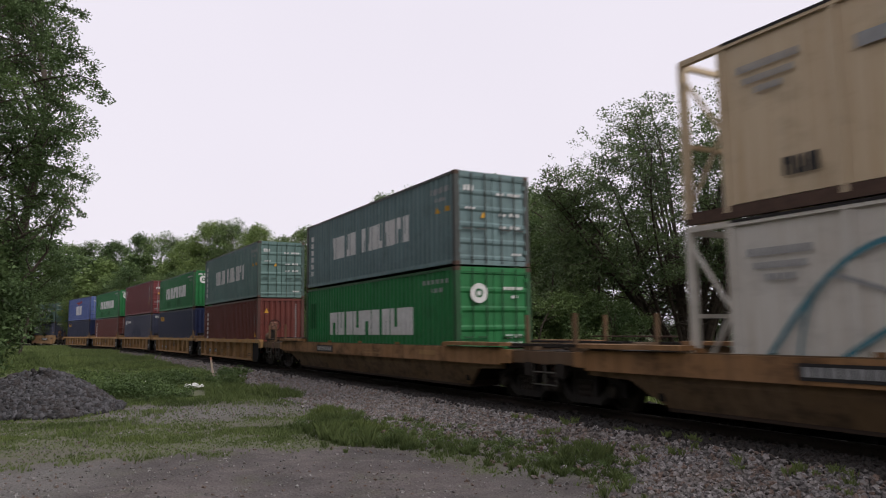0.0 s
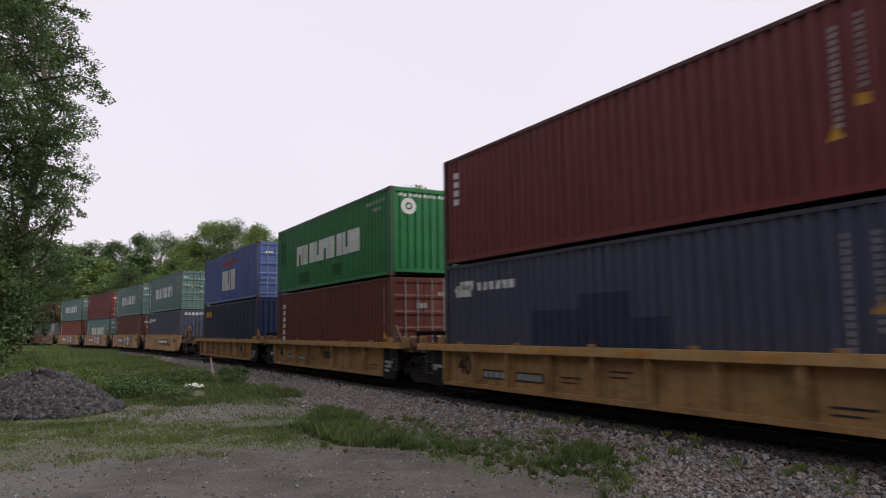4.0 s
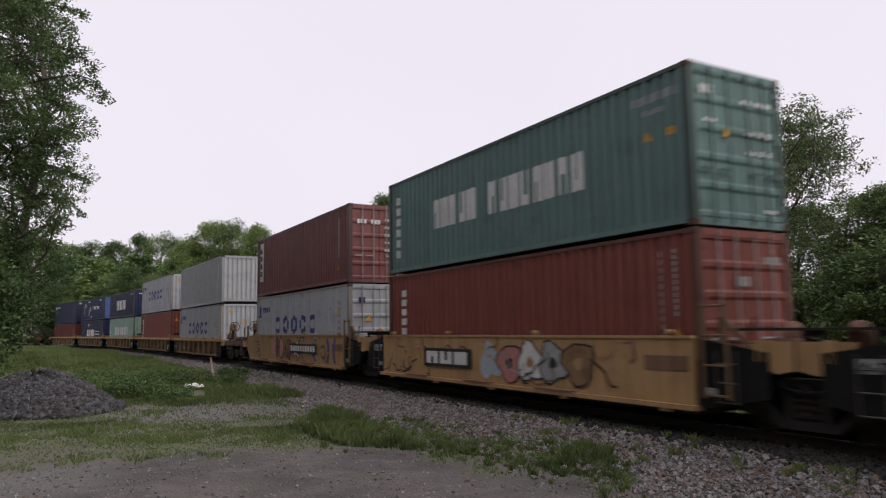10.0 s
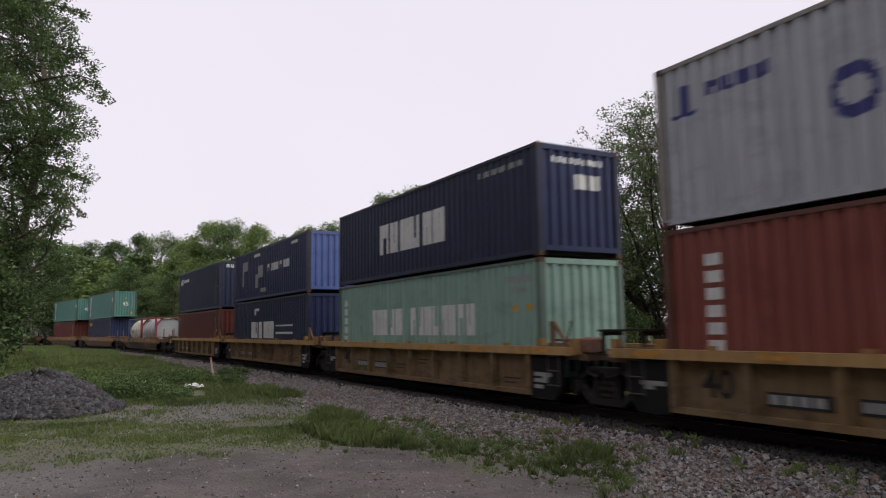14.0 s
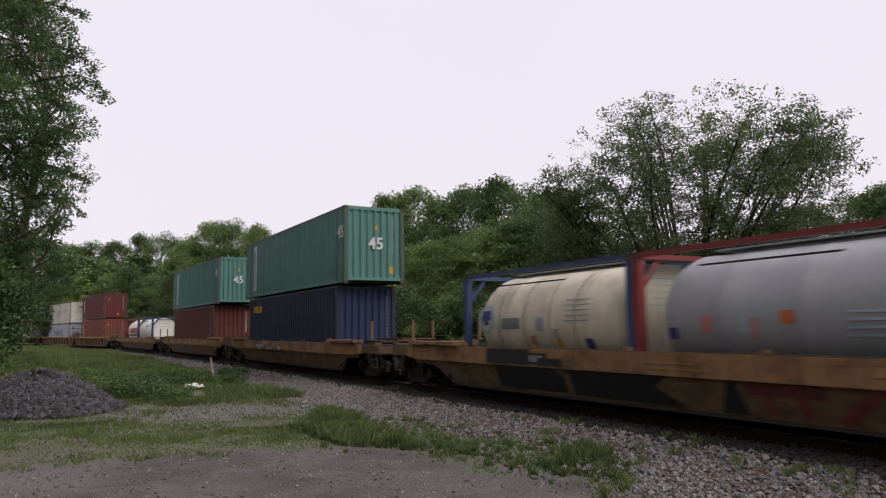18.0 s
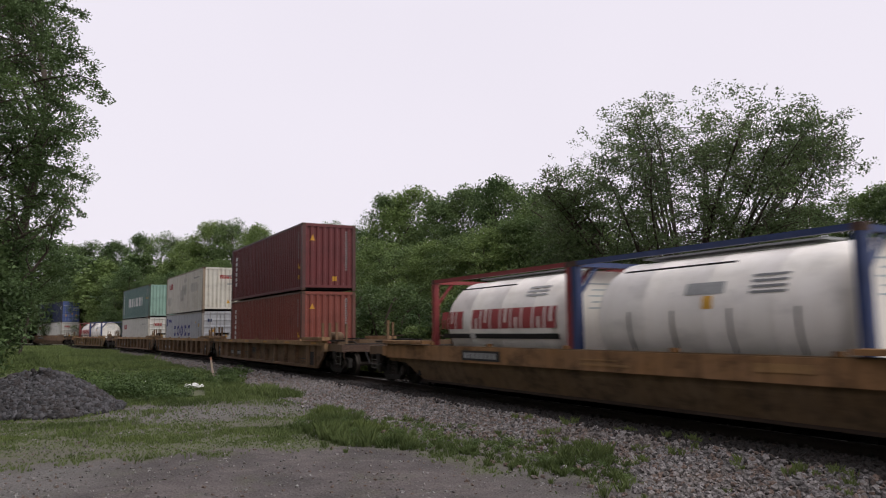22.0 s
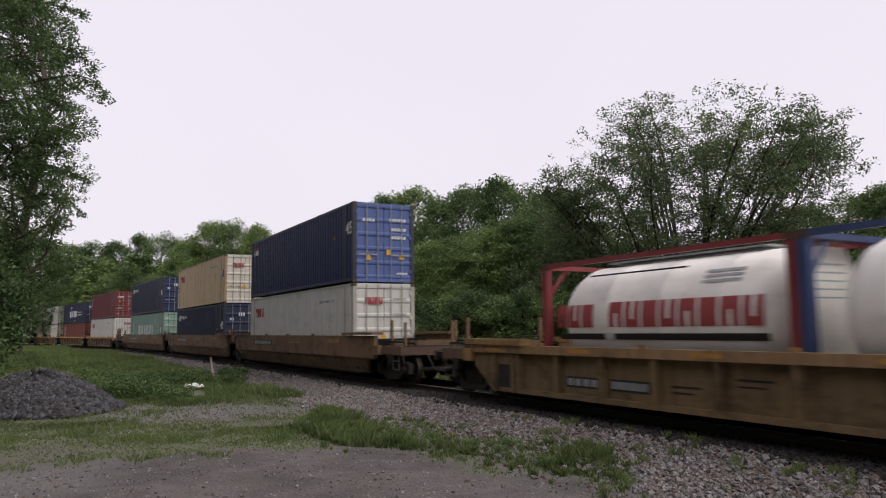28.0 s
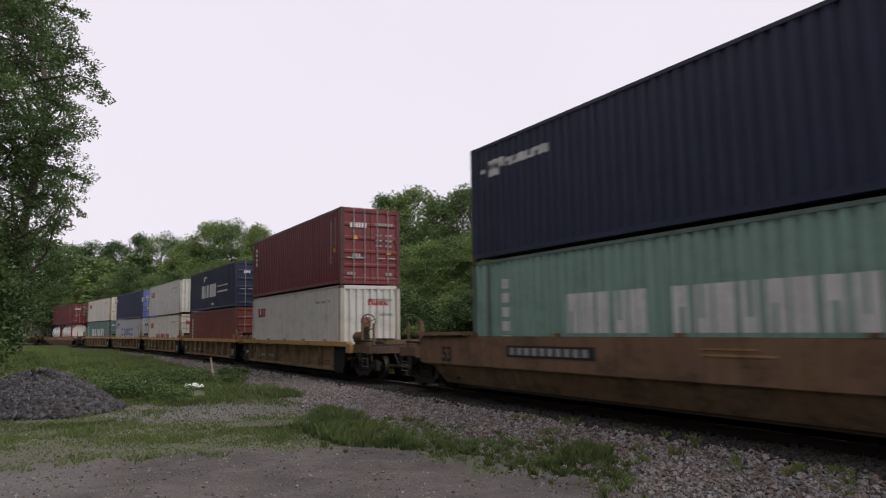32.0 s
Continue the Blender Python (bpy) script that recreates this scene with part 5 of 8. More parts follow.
def container(label, color, high=HIGH, length=12.192, doors=False, logo="", end_color=""):
    """A steel box container; x forward, base at z = 0, near side at -y."""
    t = thing("shipping_container", label, "container", "containers on the train")
    hl = length / 2
    cm = M[color]
    bar_m = M["zinc"] if color in ("maroon", "navy", "blue", "blue_dark", "faded_red", "rust_red", "brown") else M[color + "_post"]
    em = M[end_color] if end_color else cm
    posts = [(-hl, -hl + 0.15), (hl - 0.15, hl)]
    if length > 13:
        posts += [(-6.17, -6.02), (6.02, 6.17)]
    for x0, x1 in posts:
        for s in (-1, 1):
            part("corner_post", boxes((x0, x1, min(s * 1.07, s * HALF_W), max(s * 1.07, s * HALF_W), 0.10, high - 0.10)), M[color + "_post"], t)
    for x in (-hl, hl - 0.178):
        for s in (-1, 1):
            y0, y1 = sorted((s * 1.062, s * (HALF_W + 0.004)))
            for z in (0.0, high - 0.118):
                bm = boxes((x - 0.004, x + 0.182, y0, y1, z, z + 0.118))
                bmesh.ops.bevel(bm, geom=bm.edges[:], offset=0.01, segments=1, affect="EDGES")
                part("corner_casting", bm, M["cast"], t, "dark steel corner casting")
    for s in (-1, 1):
        y0, y1 = sorted((s * 1.15, s * HALF_W))
        # the rail's darker paint stands for wear and for the roof edge's shade line
        part("top_rail", boxes((-hl + 0.17, hl - 0.17, y0, y1, high - 0.085, high - 0.012)), M[color + "_post"], t, "worn top rail, darker also for the shade line along the roof edge")
        part("bottom_rail", boxes((-hl + 0.17, hl - 0.17, y0, y1, 0.055, 0.165)), cm, t)
        part("side_wall", sheet_side(-hl + 0.15, hl - 0.15, 0.165, high - 0.085, s), cm, t)
    part("roof", boxes((-hl + 0.05, hl - 0.05, -1.15, 1.15, high - 0.075, high - 0.03)), cm, t)
    part("floor_frame", boxes((-hl + 0.25, hl - 0.25, -1.12, 1.12, 0.05, 0.18)), M["seal"], t, "dark underfloor crossmembers")
    for s, kind in ((1, doors), (-1, False)):
        xe = s * hl
        part("end_header", boxes((min(xe, xe - s * 0.12), max(xe, xe - s * 0.12), -1.06, 1.06, high - 0.14, high - 0.01)), em, t)
        sill = (0.02, 0.15) if kind else (0.13, 0.25)
        part("end_sill", boxes((min(xe, xe - s * 0.12), max(xe, xe - s * 0.12), -1.06, 1.06, *sill)), em, t)
        if not kind:
            part("end_wall", sheet_end(-1.07, 1.07, 0.25, high - 0.14, xe - s * 0.01, s), em, t)
            continue
        for d in (-1, 1):
            y0, y1 = sorted((d * 0.012, d * 1.065))
            bm = bmesh.new()
            # pressed door: ridges across, panels set back
            n = 5
            zs = np.linspace(0.17, high - 0.15, n + 1)
            outline = [(hl - 0.07, 0.165)]
            for i in range(n):
                outline += [(hl - 0.012, zs[i]), (hl - 0.012, zs[i] + 0.07), (hl - 0.045, zs[i] + 0.12), (hl - 0.045, zs[i + 1] - 0.06)]
            outline += [(hl - 0.012, zs[n] - 0.03), (hl - 0.012, high - 0.145), (hl - 0.07, high - 0.145)]
            a = [bm.verts.new((p[0], y0, p[1])) for p in outline]
            b = [bm.verts.new((p[0], y1, p[1])) for p in outline]
            for i in range(len(outline)):
                j = (i + 1) % len(outline)
                bm.faces.new((a[i], a[j], b[j], b[i]))
            bm.faces.new(a[::-1])
            bm.faces.new(b)
            leaf = part("door", bm, em, t)
            for yy in (0.26, 0.70):
                part("locking_bar", rods(((hl + 0.022, d * yy, 0.06), (hl + 0.022, d * yy, high - 0.05), 0.018), n=6), bar_m, leaf, "upright locking bar")
                part("bar_handle", boxes((hl + 0.02, hl + 0.05, min(d * yy, d * (yy + 0.30)), max(d * yy, d * (yy + 0.30)), 0.98, 1.02)), bar_m, leaf)
            for zz in (0.35, 0.95, 1.6, high - 0.4):
                yh = d * 1.06
                part("hinge", boxes((hl - 0.01, hl + 0.014, yh - 0.035, yh + 0.035, zz, zz + 0.11)), em, leaf)
    dress(t, logo, hl, high, doors)
    TALL[t.name] = high
    return t


def bars_on_panel(t, bm, m):
    ob = tagged(part("panel_bars", bm, M[m], t), kind="stuff")
    ob.location = (0, -0.005, 0)


def patch(t, rects, m, label):
    for r in rects:
        part("repaint_patch", sticker_side([r]), M[m], t, label)
    return t


def dress(t, logo, hl, high, doors):
    """Painted names (as plain blocks), plates, number bars."""
    xe = hl + 0.008 if doors else hl - 0.01
    def name(rects, m, label=""):
        if m == "mark_yellow" and not isinstance(rects, Row):
            for k, (x0, x1, z0, z1) in enumerate(rects):
                h = min(0.26, z1 - z0)
                c = (x0 + x1) / 2
                if k % 2 == 0:
                    part("warning_triangle", triangle_side(c - h * 0.55, c + h * 0.55, z0, z0 + h), M[m], t, "yellow warning triangle")
                else:
                    part("label_plate", sticker_side([(c - 0.08, c + 0.08, z0, z0 + h * 0.8)]), M[m], t, "small yellow label")
        elif isinstance(rects, Row) and rects.big:
            for one in rects.groups:
                part("letter_block", sticker_side(one), M[m], t, label)
        else:
            tagged(part("small_print", sticker_side(list(rects)), M[m], t, label), kind="stuff" if len(rects) > 1 else "")
    def onend(rects, m, label=""):
        if m == "mark_yellow":
            for k, (y0, y1, z0, z1) in enumerate(rects):
                h, c = min(0.26, z1 - z0), (y0 + y1) / 2
                if k % 2 == 0:
                    part("warning_triangle", triangle_end(c - h * 0.5, c + h * 0.5, z0, z0 + h, xe, doors), M[m], t, "yellow warning triangle")
                else:
                    part("label_plate", sticker_end([(c - 0.09, c + 0.09, z0, z0 + h)], xe, doors), M[m], t, "small yellow label")
        elif isinstance(rects, Row) and rects.big:
            for one in rects.groups:
                part("letter_block", sticker_end(one, xe, doors), M[m], t, label)
        else:
            print_ = []
            for y0, y1, z0, z1 in rects:
                n = int((y1 - y0) / 0.11) if doors and y1 - y0 > 0.2 else 1
                w, h = (y1 - y0) / n, (z1 - z0) * (0.7 if n > 1 else 1.0)
                print_ += [(y0 + i * w, y0 + (i + (0.72 if n > 1 else 1.0)) * w, z0, z0 + h) for i in range(n)]
            tagged(part("end_marking", sticker_end(print_, xe, doors), M[m], t, label), kind="stuff" if len(print_) > 1 else "")
    mid = high / 2
    if logo == "cs":
        name(blocks(-3.2, -0.85, mid - 0.34, mid + 0.47, 5), "mark_white", "large white block lettering")
        name(blocks(-0.3, 3.35, mid - 0.34, mid + 0.47, 8), "mark_white", "large white block lettering")
        name(vbars(-5.55, -5.25, 0.5, high - 0.4, 6), "mark_white")
        if hl > 6.5:
            number_side("45", 0.62, M["mark_white"], t, hl - 0.42, mid)
        name(blocks(4.7, 5.85, high - 0.52, high - 0.36, 8, 0.8, False) + blocks(5.0, 5.5, high - 0.75, high - 0.65, 4, 0.8, False), "mark_grey")
        name([(5.0, 5.16, mid + 0.22, mid + 0.40), (5.55, 5.72, mid + 0.22, mid + 0.4)], "mark_yellow")
        if doors:
            onend([(-0.95, -0.6, high - 0.55, high - 0.33), (0.12, 0.4, high - 0.62, high - 0.52), (0.5, 0.95, high - 0.62, high - 0.5)], "mark_white")
            onend([(-0.9, -0.55, high - 1.05, high - 0.97), (0.2, 0.45, high - 1.2, high - 1.1), (0.55, 0.9, high - 1.2, high - 1.06), (0.55, 0.9, high - 1.55, high - 1.42), (0.2, 0.45, high - 1.55, high - 1.45), (0.6, 0.95, 0.3, 0.4)], "mark_white")
            onend([(-0.42, -0.22, high - 1.28, high - 1.1)], "mark_yellow")
    elif logo == "eg":
        name(blocks(-3.35, 3.55, mid - 0.38, mid + 0.44, 9, 0.9), "mark_white", "large white block lettering")
        name(blocks(4.2, 5.7, high - 0.42, high - 0.30, 11, 0.7, False) + blocks(4.7, 5.4, high - 0.66, high - 0.54, 5, 0.7, False), "mark_grey")
        yr, zr = (-0.52, high - 0.72) if doors else (-0.55, high - 0.62)
        part("round_emblem", disc_end(xe + 0.03 if doors else xe + 0.006, yr, zr, 0.0, 0.27), M["mark_white"], t, "white round emblem")
        part("emblem_star", disc_end(xe + 0.036 if doors else xe + 0.012, yr, zr, 0.07, 0.13, 8), M["mark_green"], t)
        if doors:
            onend([(0.3, 0.95, high - 0.62, high - 0.50), (0.55, 0.8, high - 0.85, high - 0.74)] + [(0.35 + 0.3 * (i % 2), 0.6 + 0.3 * (i % 2), 0.35 + 0.2 * (i // 2), 0.5 + 0.2 * (i // 2)) for i in range(8)], "mark_white")
        else:
            onend(blocks(-0.9, 0.9, high - 0.3, high - 0.2, 10, 0.7, False), "mark_white")
        patch(t, [(-5.6, -4.9, high - 1.6, high - 0.6), (-3.0, -1.6, 0.25, 0.75), (0.9, 1.9, 0.35, 0.8)], "mark_green", "darker green repainted patch")
    elif logo == "triton":
        name(vbars(-5.2, -4.9, 0.8, high - 0.4, 6), "mark_white", "white upright block lettering")
        name(vbars(5.15, 5.3, 0.45, high - 0.3, 9) + vbars(5.52, 5.66, 1.4, high - 0.3, 7), "mark_grey")
        name([(5.48, 5.7, 0.95, 1.2), (5.48, 5.7, 0.5, 0.72)], "mark_yellow")
        onend(vbars(0.72, 0.86, 0.9, high - 0.25, 10) if not doors else [(0.5, 0.95, high - 0.6, high - 0.4), (-0.3, 0.1, high - 1.0, high - 0.75)], "mark_grey")
        if not doors:
            onend([(-0.85, -0.65, high - 0.75, high - 0.5), (0.15, 0.35, 0.42, 0.62)], "mark_yellow")
    elif logo == "maroon":
        if doors:
            name(vbars(-5.55, -5.35, high * 0.55, high - 0.35, 4), "mark_white", "small white upright lettering")
        else:
            name([(-5.62, -5.28, high - 0.72, high - 0.34)], "mark_grey", "pale sticker")
            bars_on_panel(t, sticker_side([(-5.58, -5.32, high - 0.68, high - 0.46)]), "mark_blue")
            bars_on_panel(t, sticker_side([(-5.58, -5.32, high - 0.45, high - 0.40)]), "mark_yellow")
        name(vbars(5.0, 5.15, 1.0, high - 0.4, 9) + vbars(5.37, 5.5, 1.5, high - 0.3, 7), "mark_grey")
        name([(4.75, 5.25, 0.85, 1.1), (5.3, 5.55, 1.25, 1.45)], "mark_yellow")
        if doors:
            onend([(-0.85, -0.15, high - 0.75, high - 0.5)], "mark_white")
            onend([(0.2, 0.95, high - 0.65, high - 0.5)] + [(0.2 + 0.4 * (i % 2), 0.5 + 0.42 * (i % 2), high - 1.05 - 0.2 * (i // 2), high - 0.95 - 0.2 * (i // 2)) for i in range(6)] + [(-0.75, -0.4, 0.95, 1.25), (-0.95, -0.6, 0.35, 0.5), (0.6, 0.9, 0.35, 0.5)], "mark_grey")
            onend([(-0.9, -0.35, high - 1.2, high - 1.02), (0.6, 0.85, high - 1.75, high - 1.65)], "mark_yellow")
        else:
            onend(vbars(0.72, 0.86, 1.2, high - 0.3, 8), "mark_white")
            onend([(0.15, 0.35, 0.45, 0.7), (0.75, 0.9, 0.45, 0.65)], "mark_yellow")
    elif logo == "stick":
        name([(-5.6, -5.1, 0.75, high - 0.25)], "mark_white", "white upright panel")
        bars_on_panel(t, sticker_side(vbars(-5.5, -5.2, 1.0, high - 0.4, 4), flat=True), "mark_black")
        name(vbars(5.0, 5.15, 1.0, high - 0.4, 9), "mark_grey")
        name([(4.75, 5.2, 0.55, 0.95)], "mark_yellow")
        if doors:
            onend([(-0.9, -0.5, high - 0.72, high - 0.5), (-0.35, 0.05, high - 0.72, high - 0.5)] + [(0.2, 0.9, high - 0.6 - 0.28 * i, high - 0.48 - 0.28 * i) for i in range(5)], "mark_white")
    elif logo == "navy":
        name(blocks(-5.45, -4.0, high - 0.75, high - 0.42, 6, 0.8), "mark_yellow", "yellow block lettering")
        name(vbars(4.95, 5.1, 0.5, high - 0.4, 11) + vbars(5.38, 5.5, 1.1, high - 0.4, 8), "mark_dim")
        name([(5.3, 5.5, 0.8, 0.98), (5.3, 5.55, 0.45, 0.65)], "mark_yellow")
        onend(vbars(0.78, 0.9, 0.6, high - 0.35, 9), "mark_dim")
    elif logo == "cronos":
        sx = -hl + 0.5
        if hl > 6.5:
            number_side("45", 0.62, M["mark_white"], t, hl - 0.38, high * 0.55)
        name([(sx + 0.1, sx + 0.75, high - 0.85, high - 0.55), (sx + 0.3, sx + 0.95, high - 0.68, high - 0.45), (sx, sx + 0.3, high - 0.72, high - 0.62)], "mark_white", "small white emblem")
        name(blocks(sx + 1.05, sx + 2.75, high - 0.72, high - 0.52, 6, 0.75), "mark_white", "small white block lettering")
        name(vbars(4.95, 5.1, 0.5, high - 0.4, 11) + vbars(5.38, 5.5, 1.1, high - 0.4, 8), "mark_grey")
        name([(5.35, 5.55, 1.35, 1.55)], "mark_yellow")
        if doors:
            onend([(-0.35, 0.05, high - 0.75, high - 0.45), (0.2, 0.95, high - 0.62, high - 0.48), (0.4, 0.95, high - 0.9, high - 0.78), (0.4, 0.95, high - 1.15, high - 1.03), (-0.85, -0.6, high - 1.0, high - 0.8), (0.75, 0.95, 0.3, 0.45)], "mark_white")
        else:
            onend(blocks(-0.85, 0.75, high - 0.38, high - 0.18, 6, 0.75), "mark_white")
            onend(vbars(0.75, 0.86, 0.8, high - 0.5, 7), "mark_grey")
    elif logo == "apl":
        name(blocks(-1.3, 1.65, mid - 0.75, mid + 0.40, 3, 0.92), "mark_white", "large cream block lettering")
        part("bird_stripe", sticker_side([(-1.3, 1.7, mid + 0.72, mid + 0.9), (-0.2, 0.45, mid + 0.55, mid + 0.75), (0.9, 1.75, mid + 0.88, mid + 1.0)]), M["mark_red"], t, "red stripe emblem")
        name(vbars(4.9, 5.1, 0.6, high - 0.3, 9), "mark_grey")
        onend([(0.3, 0.95, high - 0.6, high - 0.45), (0.5, 0.9, high - 1.0, high - 0.85), (0.5, 0.9, high - 1.4, high - 1.25), (-0.8, -0.4, high - 0.6, high - 0.45)], "mark_white")
        onend([(0.45, 0.85, 0.65, 1.1)], "mark_yellow")
    elif logo == "apl_small":
        name(blocks(-6.3, -5.6, high - 0.75, high - 0.5, 3, 0.9), "mark_white")
        part("bird_stripe", sticker_side([(-6.3, -5.6, high - 0.45, high - 0.38)]), M["mark_red"], t)
        name(vbars(4.55, 4.7, 0.9, high - 0.4, 9), "mark_grey")
        name([(4.85, 5.1, high - 1.2, high - 1.0)], "mark_yellow")
        number_side("45", 0.62, M["mark_white"], t, 6.48, high - 0.95)
        onend([(-0.85, -0.35, high - 0.7, high - 0.55), (0.2, 0.9, high - 0.65, high - 0.5), (0.3, 0.9, high - 1.0, high - 0.85), (0.3, 0.9, high - 1.3, high - 1.15), (0.5, 0.95, 0.3, 0.4)], "mark_white")
        onend([(0.5, 0.9, 0.85, 1.3), (0.05, 0.3, 1.0, 1.2), (-0.75, -0.5, 0.8, 1.15)], "mark_yellow")
    elif logo == "cosco":
        name(hollow(-2.9, 3.0, mid - 0.34, mid + 0.44, 5, 0.62), "mark_blue", "large dark blue block lettering")
        name([(-5.75, -5.2, mid + 0.45, mid + 0.52), (-5.55, -5.4, mid + 0.52, mid + 1.0)] + blocks(-5.0, -3.75, mid + 0.68, mid + 0.92, 4, 0.85), "mark_blue", "small blue emblem and lettering")
        name([(4.1, 4.3, mid + 0.55, mid + 0.75), (4.95, 5.15, mid + 0.3, mid + 0.55), (4.95, 5.3, 0.65, 0.95)], "mark_yellow")
        name(vbars(5.0, 5.15, 1.0, high - 0.5, 6), "mark_grey")
        if doors:
            onend([(-0.85, -0.55, high - 0.70, high - 0.40)], "blue_dark")
            onend([(-0.6, -0.3, high - 1.35, high - 1.1), (-0.8, -0.5, 0.6, 1.1), (0.2, 0.45, 0.9, 1.2)], "mark_yellow")
        else:
            onend([(-0.8, -0.55, high - 0.6, high - 0.3), (0.05, 0.25, high - 1.1, high - 0.9)], "mark_yellow")
    elif logo == "grey":
        name(vbars(5.0, 5.15, 1.0, high - 0.5, 8), "mark_white")
        name([(5.35, 5.5, 1.4, 1.55)], "mark_yellow")
        onend(vbars(0.6, 0.72, 1.1, high - 0.4, 7), "mark_white")
    elif logo == "italia":
        name(blocks(-2.45, 1.9, mid - 0.48, mid + 0.48, 6, 0.85), "mark_white", "large white block lettering")
        name(blocks(3.6, 5.5, high - 0.42, high - 0.28, 12, 0.7, False), "mark_grey")
        onend(blocks(-0.8, 0.8, high - 0.42, high - 0.28, 9, 0.7, False) + [(-0.1, 0.25, high - 1.0, high - 0.65), (0.3, 0.6, high - 1.0, high - 0.65)], "mark_white")
    elif logo == "cma":
        name(blocks(-2.6, -0.6, mid - 0.5, mid + 0.3, 3, 0.9) + blocks(-0.3, 1.4, mid - 0.5, mid + 0.3, 3, 0.9), "mark_white", "large white block lettering")
        name([(-1.9, -1.2, high - 0.55, high - 0.42), (-2.1, -1.8, high - 0.75, high - 0.5), (1.7, 4.2, mid + 0.05, mid + 0.12), (1.7, 4.2, mid - 0.3, mid - 0.2), (0.2, 0.9, 0.3, 0.42)], "mark_white")
        onend([(0.3, 0.9, high - 0.6, high - 0.45), (0.4, 0.9, high - 1.0, high - 0.85), (-0.8, -0.4, high - 0.7, high - 0.5)] if doors else vbars(0.7, 0.85, 0.8, high - 0.5, 7), "mark_white")
    elif logo == "swoosh":
        name([(-4.6, -4.2, 0.8, high - 0.5), (-4.1, -3.5, mid + 0.3, high - 0.5), (-1.9, -1.5, 0.6, 1.3), (-1.4, -0.7, 1.1, 1.7), (-1.0, 0.0, 0.35, 0.55)], "mark_grey", "faded pale emblem")
        name(blocks(0.2, 3.6, mid + 0.0, mid + 0.35, 7, 0.75), "mark_white", "white slanted lettering")
        name([(-2.2, -1.2, high - 0.4, high - 0.25), (3.9, 4.8, high - 0.35, high - 0.22)], "mark_white")
    elif logo in ("oocl", "oocl45", "oocl_bar"):
        x0 = -hl + 0.95
        name(blocks(x0, x0 + 1.4, high - 0.98, high - 0.55, 4, 0.88), "mark_red", "red block lettering")
        name(blocks(3.4, 5.0, high - 0.62, high - 0.52, 8, 0.7, False), "mark_grey")
        name([(4.3, 4.5, mid - 0.1, mid + 0.1)], "mark_yellow")
        if logo == "oocl45":
            part("number_plate_patch", sticker_side([(hl - 0.95, hl - 0.2, 0.62, 0.98)]), M["mark_black"], t, "dark patch behind a number")
            number_side("45", 0.4, M["mark_white"], t, hl - 0.55, 0.80, -(SKIN + 0.009))
        if logo == "oocl" and hl > 6.5:
            part("number_plate_patch", sticker_side([(hl - 0.85, hl - 0.25, high - 1.3, high - 0.9)]), M["mark_blue"], t, "blue patch behind a number")
            number_side("45", 0.4, M["mark_white"], t, hl - 0.55, high - 1.1, -(SKIN + 0.009))
            part("number_plate_patch", sticker_side([(-hl + 0.20, -hl + 0.62, mid - 0.20, mid + 0.16)]), M["mark_blue"], t, "blue patch behind a number")
            number_side("45", 0.3, M["mark_white"], t, -hl + 0.41, mid - 0.02, -(SKIN + 0.009))
        if logo == "oocl_bar":
            name(blocks(-2.5, 2.6, 0.55, 1.15, 8, 0.7), "mark_red")
        onend(blocks(-0.75, -0.05, high - 0.75, high - 0.5, 4, 0.9) if doors else blocks(-0.1, 0.75, high - 0.75, high - 0.5, 4, 0.9), "mark_red", "red block lettering")
        onend([(0.35, 0.9, high - 0.6, high - 0.5), (0.35, 0.9, high - 1.15, high - 1.05)], "mark_grey")
        onend([(-0.2, 0.1, 0.9, 1.3)] if doors else [(0.35, 0.55, 0.5, 0.8)], "mark_yellow")
    elif logo == "t45":
        number_side("45", 0.62, M["mark_white"], t, 6.47, high - 0.98)
        number_end("45", 0.62, M["mark_white"], t, hl - 0.004, 0.05, mid + 0.05)
        name([(-5.5, -5.05, 0.35, high - 0.25)], "mark_white", "white upright panel")
        bars_on_panel(t, sticker_side(vbars(-5.44, -5.11, 0.5, high - 0.5, 8), flat=True), "mark_blue")
        name(vbars(4.6, 4.75, 1.2, high - 0.4, 7), "mark_grey")
        name([(5.15, 5.3, 1.55, 1.72), (5.15, 5.35, 0.7, 0.9)], "mark_yellow")
        onend(vbars(0.72, 0.82, 1.2, high - 0.3, 9), "mark_grey")
        onend([(-0.05, 0.2, high - 0.85, high - 0.65), (0.55, 0.85, 0.4, 0.7)], "mark_yellow")


